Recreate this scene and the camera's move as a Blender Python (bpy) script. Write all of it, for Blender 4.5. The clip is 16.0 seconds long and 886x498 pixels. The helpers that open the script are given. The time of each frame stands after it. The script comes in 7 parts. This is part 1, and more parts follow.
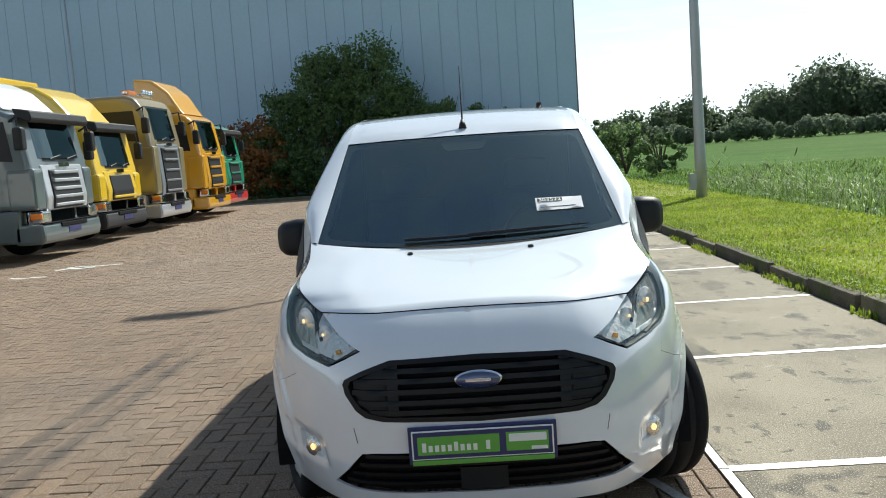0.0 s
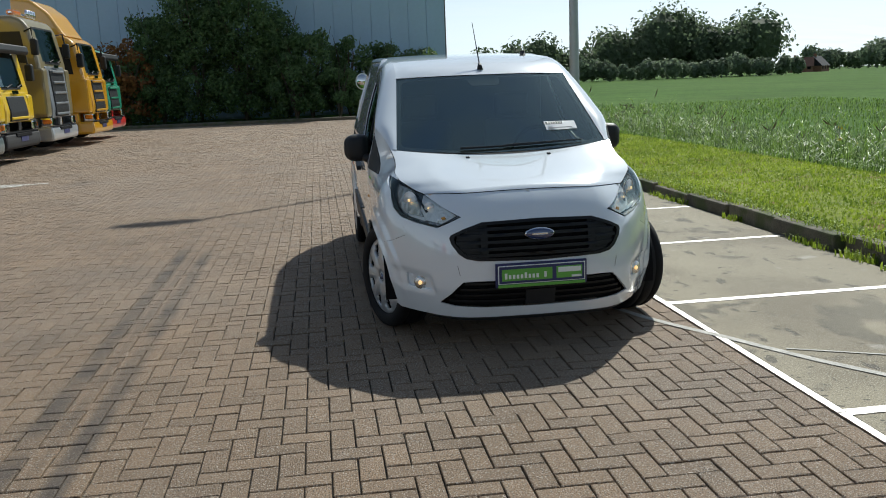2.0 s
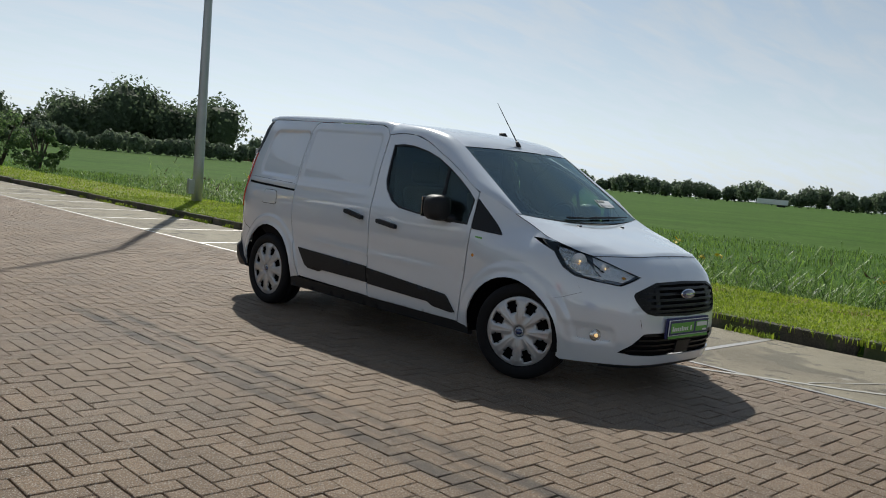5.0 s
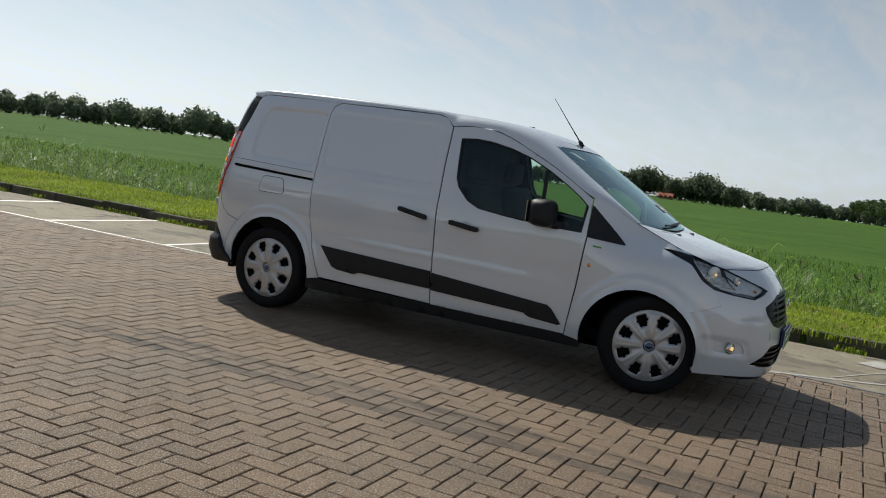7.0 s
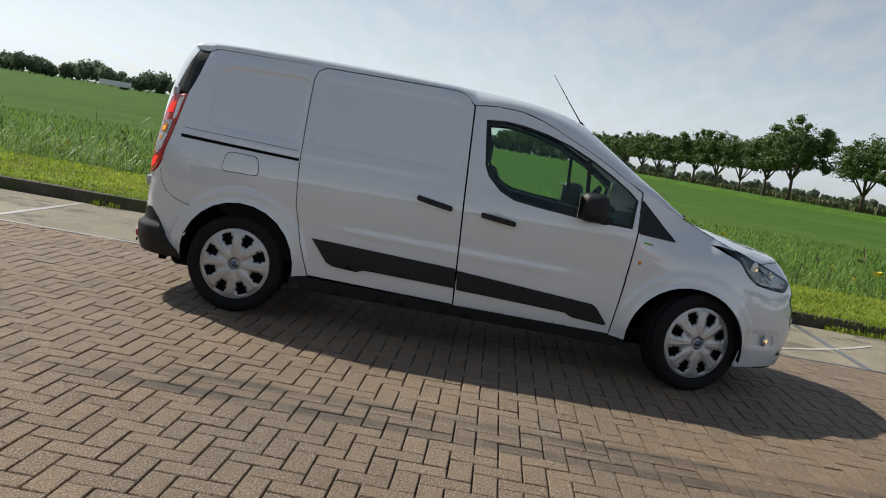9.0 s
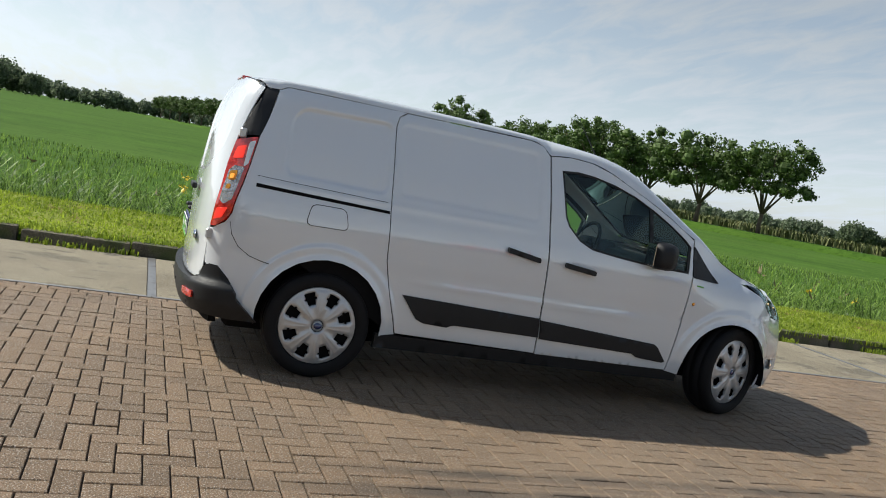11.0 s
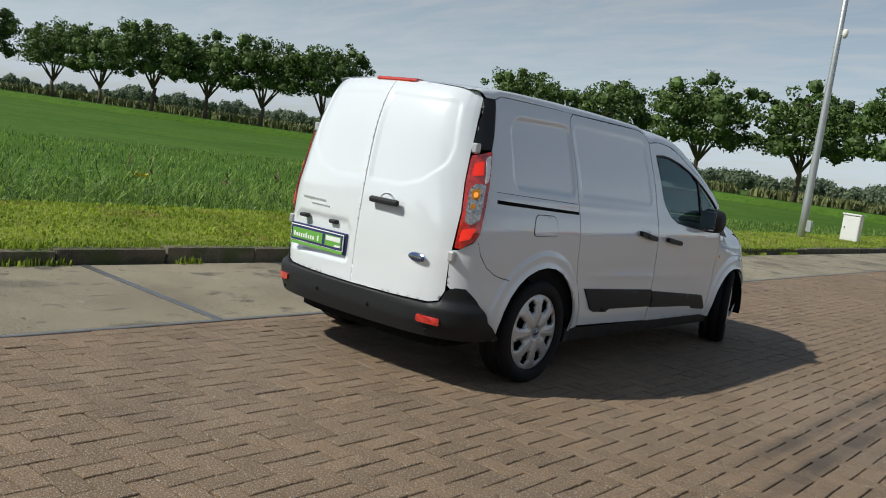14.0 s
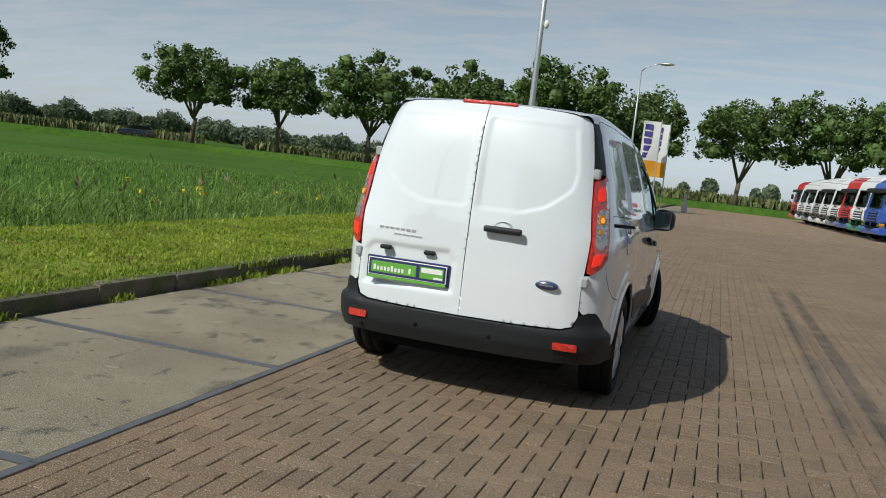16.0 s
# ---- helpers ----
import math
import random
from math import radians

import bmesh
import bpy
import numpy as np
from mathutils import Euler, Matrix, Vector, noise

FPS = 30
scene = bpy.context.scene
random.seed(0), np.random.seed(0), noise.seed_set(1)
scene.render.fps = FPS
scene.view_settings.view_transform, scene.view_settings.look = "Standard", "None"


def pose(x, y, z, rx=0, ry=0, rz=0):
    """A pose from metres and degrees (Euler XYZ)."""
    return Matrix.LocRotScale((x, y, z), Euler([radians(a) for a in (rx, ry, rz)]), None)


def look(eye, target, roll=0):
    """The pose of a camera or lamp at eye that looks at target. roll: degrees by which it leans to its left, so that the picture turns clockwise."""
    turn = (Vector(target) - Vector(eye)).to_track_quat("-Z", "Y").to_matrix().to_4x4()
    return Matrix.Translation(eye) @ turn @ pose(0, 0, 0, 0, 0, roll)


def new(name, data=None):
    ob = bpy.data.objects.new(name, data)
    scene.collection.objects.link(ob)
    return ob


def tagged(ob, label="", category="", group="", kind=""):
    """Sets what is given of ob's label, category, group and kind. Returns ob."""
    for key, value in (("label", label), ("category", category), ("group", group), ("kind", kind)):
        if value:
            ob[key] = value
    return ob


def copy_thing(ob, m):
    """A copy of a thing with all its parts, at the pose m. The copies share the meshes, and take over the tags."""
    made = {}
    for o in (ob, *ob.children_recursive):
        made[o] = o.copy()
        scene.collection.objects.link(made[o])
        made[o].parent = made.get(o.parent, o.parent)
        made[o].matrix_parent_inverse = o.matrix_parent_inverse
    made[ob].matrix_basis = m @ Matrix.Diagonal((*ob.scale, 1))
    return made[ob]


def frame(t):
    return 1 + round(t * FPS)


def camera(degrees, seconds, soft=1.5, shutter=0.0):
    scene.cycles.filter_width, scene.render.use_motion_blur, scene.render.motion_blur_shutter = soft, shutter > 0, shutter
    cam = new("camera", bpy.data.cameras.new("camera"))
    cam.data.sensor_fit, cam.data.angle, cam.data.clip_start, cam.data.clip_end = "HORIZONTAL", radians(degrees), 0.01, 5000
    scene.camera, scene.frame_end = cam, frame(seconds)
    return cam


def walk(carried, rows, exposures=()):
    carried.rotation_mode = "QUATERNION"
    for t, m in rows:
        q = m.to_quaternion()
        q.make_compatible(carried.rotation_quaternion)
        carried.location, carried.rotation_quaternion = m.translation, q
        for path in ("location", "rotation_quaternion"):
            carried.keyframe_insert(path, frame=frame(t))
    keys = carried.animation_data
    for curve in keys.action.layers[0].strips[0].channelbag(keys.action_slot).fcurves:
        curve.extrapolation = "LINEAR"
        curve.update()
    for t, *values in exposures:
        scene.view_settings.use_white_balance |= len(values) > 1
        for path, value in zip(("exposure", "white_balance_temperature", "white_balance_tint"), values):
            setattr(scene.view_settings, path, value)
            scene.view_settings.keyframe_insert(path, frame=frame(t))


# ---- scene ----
EXPOSURES = [(0, 0.72, 6350, 4), (0.8, 0.46, 6350, 4), (1.5, 0.36, 6300, 4), (3, 0.12, 6150, 3), (5.5, 0.0, 6500, 7), (7, 0.04, 6600, 7), (8, 0.12, 6650, 8), (10.5, 0.5, 6600, 7), (11.5, 0.52, 6600, 7), (12.5, 0.28, 6550, 7), (14, 0.1, 6450, 6), (16, 0.0, 6400, 5)]
CLOUD = (1.76, 1.95, 2.2)
SKY_STRENGTH, SUN_STRENGTH = 0.082, 4.1
cam = camera(54.4, 16.0, 1.0)
PATH = [
    (0, (0.009, -3.744, 1.463), (-0.059, -1.756, 1.249), -4.0),
    (0.5, (0.006, -4.396, 1.43), (-0.085, -2.41, 1.21), -3.9),
    (1, (-0.093, -4.988, 1.44), (-0.171, -3.013, 1.135), -3.7),
    (1.5, (-0.538, -5.275, 1.473), (-0.425, -3.314, 1.096), -2.9),
    (2, (-1.187, -5.39, 1.528), (-0.918, -3.445, 1.146), -2.2),
    (2.5, (-1.906, -5.384, 1.475), (-1.495, -3.44, 1.251), -1.1),
    (3, (-2.685, -5.28, 1.443), (-2.063, -3.39, 1.244), -0.5),
    (3.2, (-2.978, -5.207, 1.448), (-2.267, -3.349, 1.238), 0.2),
    (5.3, (-5.51, -3.438, 1.324), (-4.063, -2.069, 1.147), 5.1),
    (5.5, (-5.667, -3.206, 1.343), (-4.187, -1.873, 1.157), 5.1),
    (6, (-6.017, -2.525, 1.303), (-4.427, -1.325, 1.129), 5.8),
    (6.5, (-6.281, -1.877, 1.328), (-4.577, -0.846, 1.143), 6.6),
    (7, (-6.493, -1.138, 1.305), (-4.694, -0.286, 1.118), 7.5),
    (7.5, (-6.644, -0.431, 1.3), (-4.761, 0.216, 1.118), 8.1),
    (8, (-6.539, 0.095, 1.348), (-4.617, 0.607, 1.141), 8.3),
    (8.2, (-6.533, 0.313, 1.356), (-4.596, 0.758, 1.13), 8.3),
    (10.3, (-6.202, 3.274, 1.383), (-4.264, 2.82, 1.19), 10.9),
    (10.5, (-6.163, 3.479, 1.404), (-4.238, 2.97, 1.215), 10.8),
    (11, (-5.957, 4.178, 1.4), (-4.082, 3.506, 1.218), 10.5),
    (11.5, (-5.765, 4.801, 1.456), (-3.951, 3.98, 1.264), 10.3),
    (12, (-5.471, 5.426, 1.406), (-3.724, 4.471, 1.211), 9.8),
    (12.5, (-5.157, 6.009, 1.403), (-3.501, 4.905, 1.199), 9.2),
    (13, (-4.692, 6.572, 1.387), (-3.157, 5.309, 1.175), 8.8),
    (13.5, (-4.275, 7.073, 1.369), (-2.865, 5.673, 1.142), 8.4),
    (14, (-3.747, 7.506, 1.38), (-2.475, 5.981, 1.146), 8.0),
    (14.5, (-3.178, 7.936, 1.376), (-2.055, 6.296, 1.153), 7.6),
    (15, (-2.575, 8.243, 1.368), (-1.608, 6.506, 1.156), 7.0),
    (15.5, (-1.975, 8.517, 1.344), (-1.194, 6.686, 1.147), 6.6),
    (16, (-1.376, 8.675, 1.346), (-0.78, 6.775, 1.155), 6.5),
]
walk(cam, [(t, look(eye, target, roll)) for t, eye, target, roll in PATH], EXPOSURES)

# ---------------------------------------------------------------- world, sun
SUN_EL, SUN_AZ = radians(44), math.atan2(0.54, 0.84)
world = bpy.data.worlds.new("sky")
scene.world = world
world.use_nodes = True
wn, wl = world.node_tree.nodes, world.node_tree.links
wn.clear()
w_out = wn.new("ShaderNodeOutputWorld")
w_bg = wn.new("ShaderNodeBackground")
w_sky = wn.new("ShaderNodeTexSky")
w_sky.sky_type = "NISHITA"
w_sky.sun_disc = False
w_sky.sun_elevation, w_sky.sun_rotation = SUN_EL, SUN_AZ
w_sky.air_density, w_sky.dust_density, w_sky.ozone_density = 1.0, 0.5, 1.6
w_co = wn.new("ShaderNodeTexCoord")
w_sep = wn.new("ShaderNodeSeparateXYZ")
wl.new(w_co.outputs["Generated"], w_sep.inputs[0])
w_up = wn.new("ShaderNodeMath")
w_up.operation, w_up.inputs[1].default_value = "MAXIMUM", 0.0
wl.new(w_sep.outputs["Z"], w_up.inputs[0])
w_den = wn.new("ShaderNodeMath")
w_den.operation, w_den.inputs[1].default_value = "ADD", 0.16
wl.new(w_up.outputs[0], w_den.inputs[0])
w_div = wn.new("ShaderNodeVectorMath")
w_div.operation = "DIVIDE"
wl.new(w_co.outputs["Generated"], w_div.inputs[0])
wl.new(w_den.outputs[0], w_div.inputs[1])
w_map = wn.new("ShaderNodeMapping")
w_map.inputs["Scale"].default_value = (0.9, 2.6, 0.0)
w_map.inputs["Rotation"].default_value = (0, 0, 0.35)
w_noise = wn.new("ShaderNodeTexNoise")
w_noise.inputs["Scale"].default_value, w_noise.inputs["Detail"].default_value = 2.8, 9.0
w_noise.inputs["Roughness"].default_value, w_noise.inputs["Distortion"].default_value = 0.6, 0.5
w_ramp = wn.new("ShaderNodeMapRange")
w_ramp.inputs["From Min"].default_value, w_ramp.inputs["From Max"].default_value = 0.40, 0.62
w_ramp.inputs["To Max"].default_value = 0.97
# the veil thickens towards the horizon
w_thin = wn.new("ShaderNodeMapRange")
w_thin.inputs["From Max"].default_value = 0.75
w_thin.inputs["To Min"].default_value, w_thin.inputs["To Max"].default_value = 0.72, 0.04
wl.new(w_up.outputs[0], w_thin.inputs["Value"])
wl.new(w_thin.outputs["Result"], w_ramp.inputs["To Min"])
w_high = wn.new("ShaderNodeMapRange")
w_high.inputs["From Min"].default_value, w_high.inputs["From Max"].default_value = 0.2, 0.75
w_high.inputs["To Min"].default_value, w_high.inputs["To Max"].default_value = 0.97, 0.6
wl.new(w_up.outputs[0], w_high.inputs["Value"])
wl.new(w_high.outputs["Result"], w_ramp.inputs["To Max"])
# high thin cloud: whitens the sky, more strongly where the veil is dense
w_bw = wn.new("ShaderNodeRGBToBW")
w_cloud = wn.new("ShaderNodeVectorMath")
w_cloud.operation = "MULTIPLY"
w_cloud.inputs[1].default_value = CLOUD
w_mix = wn.new("ShaderNodeMix")
w_mix.data_type = "RGBA"
wl.new(w_div.outputs["Vector"], w_map.inputs["Vector"])
wl.new(w_map.outputs["Vector"], w_noise.inputs["Vector"])
wl.new(w_noise.outputs["Fac"], w_ramp.inputs["Value"])
wl.new(w_sky.outputs["Color"], w_bw.inputs["Color"])
w_pow = wn.new("ShaderNodeMath")
w_pow.operation = "POWER"
w_pow.inputs[1].default_value = 0.72
wl.new(w_bw.outputs["Val"], w_pow.inputs[0])
wl.new(w_pow.outputs[0], w_cloud.inputs[0])
wl.new(w_ramp.outputs["Result"], w_mix.inputs["Factor"])
wl.new(w_sky.outputs["Color"], w_mix.inputs["A"])
wl.new(w_cloud.outputs["Vector"], w_mix.inputs["B"])
wl.new(w_mix.outputs["Result"], w_bg.inputs["Color"])
wl.new(w_bg.outputs["Background"], w_out.inputs["Surface"])
w_bg.inputs["Strength"].default_value = SKY_STRENGTH
sun = new("sun", bpy.data.lights.new("sun", "SUN"))
sun.data.energy, sun.data.angle, sun.data.color = SUN_STRENGTH, radians(0.6), (1.0, 0.955, 0.88)
sun.matrix_world = look((math.sin(SUN_AZ) * math.cos(SUN_EL) * 60, math.cos(SUN_AZ) * math.cos(SUN_EL) * 60, math.sin(SUN_EL) * 60), (0, 0, 0))


# ---------------------------------------------------------------- materials
def mat(name, col, rough=0.6, var=0.12, scale=6.0, fine=90.0, bump=0.0, metal=0.0, spec=0.5, coat=0.0,
        rand=0.0, island=0.0, col2=None, translucent=0.0, bump_scale=None):
    """A principled surface: its colour varies at two scales, and by piece where rand or island is given."""
    m = bpy.data.materials.new(name)
    m.use_nodes = True
    n, l = m.node_tree.nodes, m.node_tree.links
    b = n["Principled BSDF"]
    b.inputs["Roughness"].default_value = rough
    b.inputs["Metallic"].default_value = metal
    b.inputs["Specular IOR Level"].default_value = spec
    b.inputs["Coat Weight"].default_value = coat
    b.inputs["Coat Roughness"].default_value, b.inputs["Coat IOR"].default_value = 0.015, 1.85
    geo = n.new("ShaderNodeNewGeometry")
    big = n.new("ShaderNodeTexNoise")
    big.inputs["Scale"].default_value, big.inputs["Detail"].default_value = scale, 4
    small = n.new("ShaderNodeTexNoise")
    small.inputs["Scale"].default_value, small.inputs["Detail"].default_value = fine, 3
    l.new(geo.outputs["Position"], big.inputs["Vector"])
    l.new(geo.outputs["Position"], small.inputs["Vector"])
    add = n.new("ShaderNodeMath")
    add.operation = "ADD"
    l.new(big.outputs["Fac"], add.inputs[0])
    l.new(small.outputs["Fac"], add.inputs[1])
    total = add
    if rand or island:
        src = n.new("ShaderNodeObjectInfo") if rand else geo
        mul = n.new("ShaderNodeMath")
        mul.operation = "MULTIPLY_ADD"
        mul.inputs[1].default_value = (rand or island) * 2
        l.new(src.outputs["Random"] if rand else geo.outputs["Random Per Island"], mul.inputs[0])
        l.new(add.outputs[0], mul.inputs[2])
        off = n.new("ShaderNodeMath")
        off.operation = "SUBTRACT"
        off.inputs[1].default_value = rand or island
        l.new(mul.outputs[0], off.inputs[0])
        total = off
    ramp = n.new("ShaderNodeMapRange")
    ramp.clamp = True
    ramp.inputs["From Min"].default_value, ramp.inputs["From Max"].default_value = 0.5, 1.5
    l.new(total.outputs[0], ramp.inputs["Value"])
    mix = n.new("ShaderNodeMix")
    mix.data_type = "RGBA"
    lo = tuple(c * (1 - var) for c in col)
    hi = tuple(min(1.0, c * (1 + var)) for c in (col2 or col))
    mix.inputs["A"].default_value, mix.inputs["B"].default_value = (*lo, 1), (*hi, 1)
    l.new(ramp.outputs["Result"], mix.inputs["Factor"])
    l.new(mix.outputs["Result"], b.inputs["Base Color"])
    if bump:
        bp = n.new("ShaderNodeBump")
        bp.inputs["Strength"].default_value, bp.inputs["Distance"].default_value = bump, 0.01
        if bump_scale:
            own = n.new("ShaderNodeTexNoise")
            own.inputs["Scale"].default_value, own.inputs["Detail"].default_value = bump_scale, 4
            l.new(geo.outputs["Position"], own.inputs["Vector"])
            l.new(own.outputs["Fac"], bp.inputs["Height"])
        else:
            l.new(add.outputs[0], bp.inputs["Height"])
        l.new(bp.outputs["Normal"], b.inputs["Normal"])
    if translucent:
        tr = n.new("ShaderNodeBsdfTranslucent")
        sh = n.new("ShaderNodeMixShader")
        sh.inputs[0].default_value = translucent
        l.new(mix.outputs["Result"], tr.inputs["Color"])
        l.new(b.outputs[0], sh.inputs[1])
        l.new(tr.outputs[0], sh.inputs[2])
        l.new(sh.outputs[0], n["Material Output"].inputs["Surface"])
    return m


def glass(name, tint, rough=0.0, ior=1.8):
    """A pane: part of the light goes straight through with a tint, the rest is mirrored by angle."""
    m = bpy.data.materials.new(name)
    m.use_nodes = True
    n, l = m.node_tree.nodes, m.node_tree.links
    n.remove(n["Principled BSDF"])
    tr, gl, mx, fr = (n.new("ShaderNodeBsdfTransparent"), n.new("ShaderNodeBsdfGlossy"), n.new("ShaderNodeMixShader"),
                      n.new("ShaderNodeFresnel"))
    tr.inputs["Color"].default_value = (*tint, 1)
    gl.inputs["Roughness"].default_value = rough
    gl.inputs["Color"].default_value = (0.74, 0.97, 1.0, 1)
    fr.inputs["IOR"].default_value = ior
    l.new(fr.outputs[0], mx.inputs[0])
    l.new(tr.outputs[0], mx.inputs[1])
    l.new(gl.outputs[0], mx.inputs[2])
    l.new(mx.outputs[0], n["Material Output"].inputs["Surface"])
    return m


def glow(name, col, strength):
    m = bpy.data.materials.new(name)
    m.use_nodes = True
    b = m.node_tree.nodes["Principled BSDF"]
    b.inputs["Base Color"].default_value = (*col, 1)
    b.inputs["Emission Color"].default_value = (*col, 1)
    b.inputs["Emission Strength"].default_value = strength
    return m


M_BRICK = mat("paver_concrete", (0.192, 0.129, 0.079), 0.7, 0.28, 1.1, 160, 1.2, rand=0.18, col2=(0.246, 0.163, 0.097), spec=0.4)
M_BRICKS = mat("paver_concrete_rest", (0.192, 0.129, 0.079), 0.7, 0.28, 1.1, 160, 1.2, island=0.18, col2=(0.246, 0.163, 0.097), spec=0.4)
M_JOINT = mat("joint_sand", (0.030, 0.023, 0.016), 0.95, 0.3, 5, 200, 0.4)
M_SLAB = mat("slab_concrete", (0.245, 0.212, 0.146), 0.85, 0.25, 1.3, 140, 0.35, rand=0.2)
M_STEEL = mat("slab_steel_edge", (0.12, 0.12, 0.125), 0.6, 0.2, 9, 80, 0.2, metal=0.3)
M_JOINT_STEEL = mat("bare_steel", (0.40, 0.385, 0.37), 0.47, 0.15, 9, 80, 0.05, metal=1.0)
M_WHITE_LINE = mat("white_line_paint", (0.72, 0.72, 0.68), 0.7, 0.15, 6, 60, 0.2)
M_KERB = mat("kerb_concrete", (0.075, 0.068, 0.05), 0.9, 0.45, 5, 60, 0.8, rand=0.25, col2=(0.12, 0.105, 0.075))
M_SOIL = mat("field_ground", (0.046, 0.105, 0.014), 0.9, 0.4, 0.12, 9, 0.5, col2=(0.066, 0.13, 0.02), spec=0.05)
M_VERGE = mat("verge_turf", (0.14, 0.21, 0.022), 0.9, 0.4, 0.9, 14, 0.6, col2=(0.20, 0.22, 0.045), spec=0.1)
M_GRASS = mat("mown_grass", (0.17, 0.29, 0.02), 0.6, 0.4, 0.9, 40, island=0.35, col2=(0.32, 0.39, 0.045), translucent=0.45)
M_REED = mat("reed_leaf", (0.075, 0.165, 0.022), 0.5, 0.5, 0.5, 30, island=0.6, col2=(0.19, 0.29, 0.055), translucent=0.4)
M_PLUME = mat("seed_head", (0.16, 0.12, 0.07), 0.8, 0.3, 3, 40, island=0.3)
M_LEAF = mat("tree_leaf", (0.058, 0.105, 0.022), 0.6, 0.4, 0.5, 12, island=0.5, col2=(0.085, 0.14, 0.03), translucent=0.25)
M_LEAF2 = mat("bush_leaf", (0.125, 0.21, 0.085), 0.6, 0.4, 0.6, 12, island=0.5, col2=(0.15, 0.22, 0.08), translucent=0.5)
# far foliage: distance haze is put into these two paler leaf colours
M_LEAF3 = mat("hazed_far_leaf", (0.15, 0.20, 0.13), 0.7, 0.35, 0.05, 3, island=0.35, col2=(0.17, 0.215, 0.13), translucent=0.45)
M_LEAF4 = mat("hazed_wood_leaf", (0.10, 0.14, 0.08), 0.75, 0.3, 0.06, 3, island=0.35, col2=(0.125, 0.165, 0.09), translucent=0.5)
M_FADED = mat("worn_line_paint", (0.42, 0.40, 0.36), 0.8, 0.5, 9, 60, 0.2)
M_RUST = mat("rusty_leaf", (0.22, 0.09, 0.02), 0.7, 0.4, 2, 20, island=0.4)
M_BARK = mat("bark", (0.11, 0.085, 0.06), 0.9, 0.3, 5, 40, 0.6)
M_CLAD = mat("wall_cladding", (0.42, 0.56, 0.70), 0.45, 0.06, 0.4, 6, 0.0)
M_CORN = mat("maize", (0.09, 0.125, 0.035), 0.8, 0.4, 0.4, 6, island=0.5, col2=(0.14, 0.15, 0.055))
M_POLE = mat("galvanised_steel", (0.42, 0.44, 0.45), 0.45, 0.12, 3, 50, 0.05, metal=0.6)
M_CONC = mat("concrete_block", (0.42, 0.4, 0.36), 0.85, 0.2, 3, 60, 0.3)


def tyre_tracks(m, lines):
    """Dark rubber marks on the paving: x0, y0, x1, y1, half width of each."""
    n, l = m.node_tree.nodes, m.node_tree.links
    b = n["Principled BSDF"]
    colour = b.inputs["Base Color"].links[0].from_socket
    geo = n.new("ShaderNodeNewGeometry")
    nz = n.new("ShaderNodeTexNoise")
    nz.inputs["Scale"].default_value, nz.inputs["Detail"].default_value = 2.3, 6
    l.new(geo.outputs["Position"], nz.inputs["Vector"])
    total = None
    for x0, y0, x1, y1, w, dark in lines:
        d = Vector((x1 - x0, y1 - y0, 0)).normalized()
        dot = n.new("ShaderNodeVectorMath")
        dot.operation = "DOT_PRODUCT"
        dot.inputs[1].default_value = (-d.y, d.x, 0)
        sub = n.new("ShaderNodeVectorMath")
        sub.operation = "SUBTRACT"
        sub.inputs[1].default_value = (x0, y0, 0)
        l.new(geo.outputs["Position"], sub.inputs[0])
        l.new(sub.outputs[0], dot.inputs[0])
        ab = n.new("ShaderNodeMath")
        ab.operation = "ABSOLUTE"
        l.new(dot.outputs["Value"], ab.inputs[0])
        mr = n.new("ShaderNodeMapRange")
        mr.interpolation_type = "SMOOTHSTEP"
        mr.inputs["From Min"].default_value, mr.inputs["From Max"].default_value = w * 1.6, w * 0.4
        l.new(ab.outputs[0], mr.inputs["Value"])
        al = n.new("ShaderNodeVectorMath")
        al.operation = "DOT_PRODUCT"
        al.inputs[1].default_value = d
        l.new(sub.outputs[0], al.inputs[0])
        ln = math.hypot(x1 - x0, y1 - y0)
        e0, e1 = n.new("ShaderNodeMapRange"), n.new("ShaderNodeMapRange")
        e0.inputs["From Min"].default_value, e0.inputs["From Max"].default_value = 0, 1.2
        e1.inputs["From Min"].default_value, e1.inputs["From Max"].default_value = ln, ln - 1.2
        prod = mr.outputs["Result"]
        for src in (e0, e1):
            l.new(al.outputs["Value"], src.inputs["Value"])
            mu = n.new("ShaderNodeMath")
            mu.operation = "MULTIPLY"
            l.new(prod, mu.inputs[0])
            l.new(src.outputs["Result"], mu.inputs[1])
            prod = mu.outputs[0]
        mu = n.new("ShaderNodeMath")
        mu.operation = "MULTIPLY"
        mu.inputs[1].default_value = dark
        l.new(prod, mu.inputs[0])
        prod = mu.outputs[0]
        if total is None:
            total = prod
        else:
            mx = n.new("ShaderNodeMath")
            mx.operation = "MAXIMUM"
            l.new(total, mx.inputs[0])
            l.new(prod, mx.inputs[1])
            total = mx.outputs[0]
    patchy = n.new("ShaderNodeMapRange")
    patchy.inputs["From Min"].default_value, patchy.inputs["From Max"].default_value = 0.35, 0.6
    patchy.inputs["To Min"].default_value = 0.35
    l.new(nz.outputs["Fac"], patchy.inputs["Value"])
    mu = n.new("ShaderNodeMath")
    mu.operation = "MULTIPLY"
    l.new(total, mu.inputs[0])
    l.new(patchy.outputs["Result"], mu.inputs[1])
    mix = n.new("ShaderNodeMix")
    mix.data_type = "RGBA"
    mix.inputs["B"].default_value = (0.045, 0.04, 0.037, 1)
    l.new(mu.outputs[0], mix.inputs["Factor"])
    l.new(colour, mix.inputs["A"])
    l.new(mix.outputs["Result"], b.inputs["Base Color"])


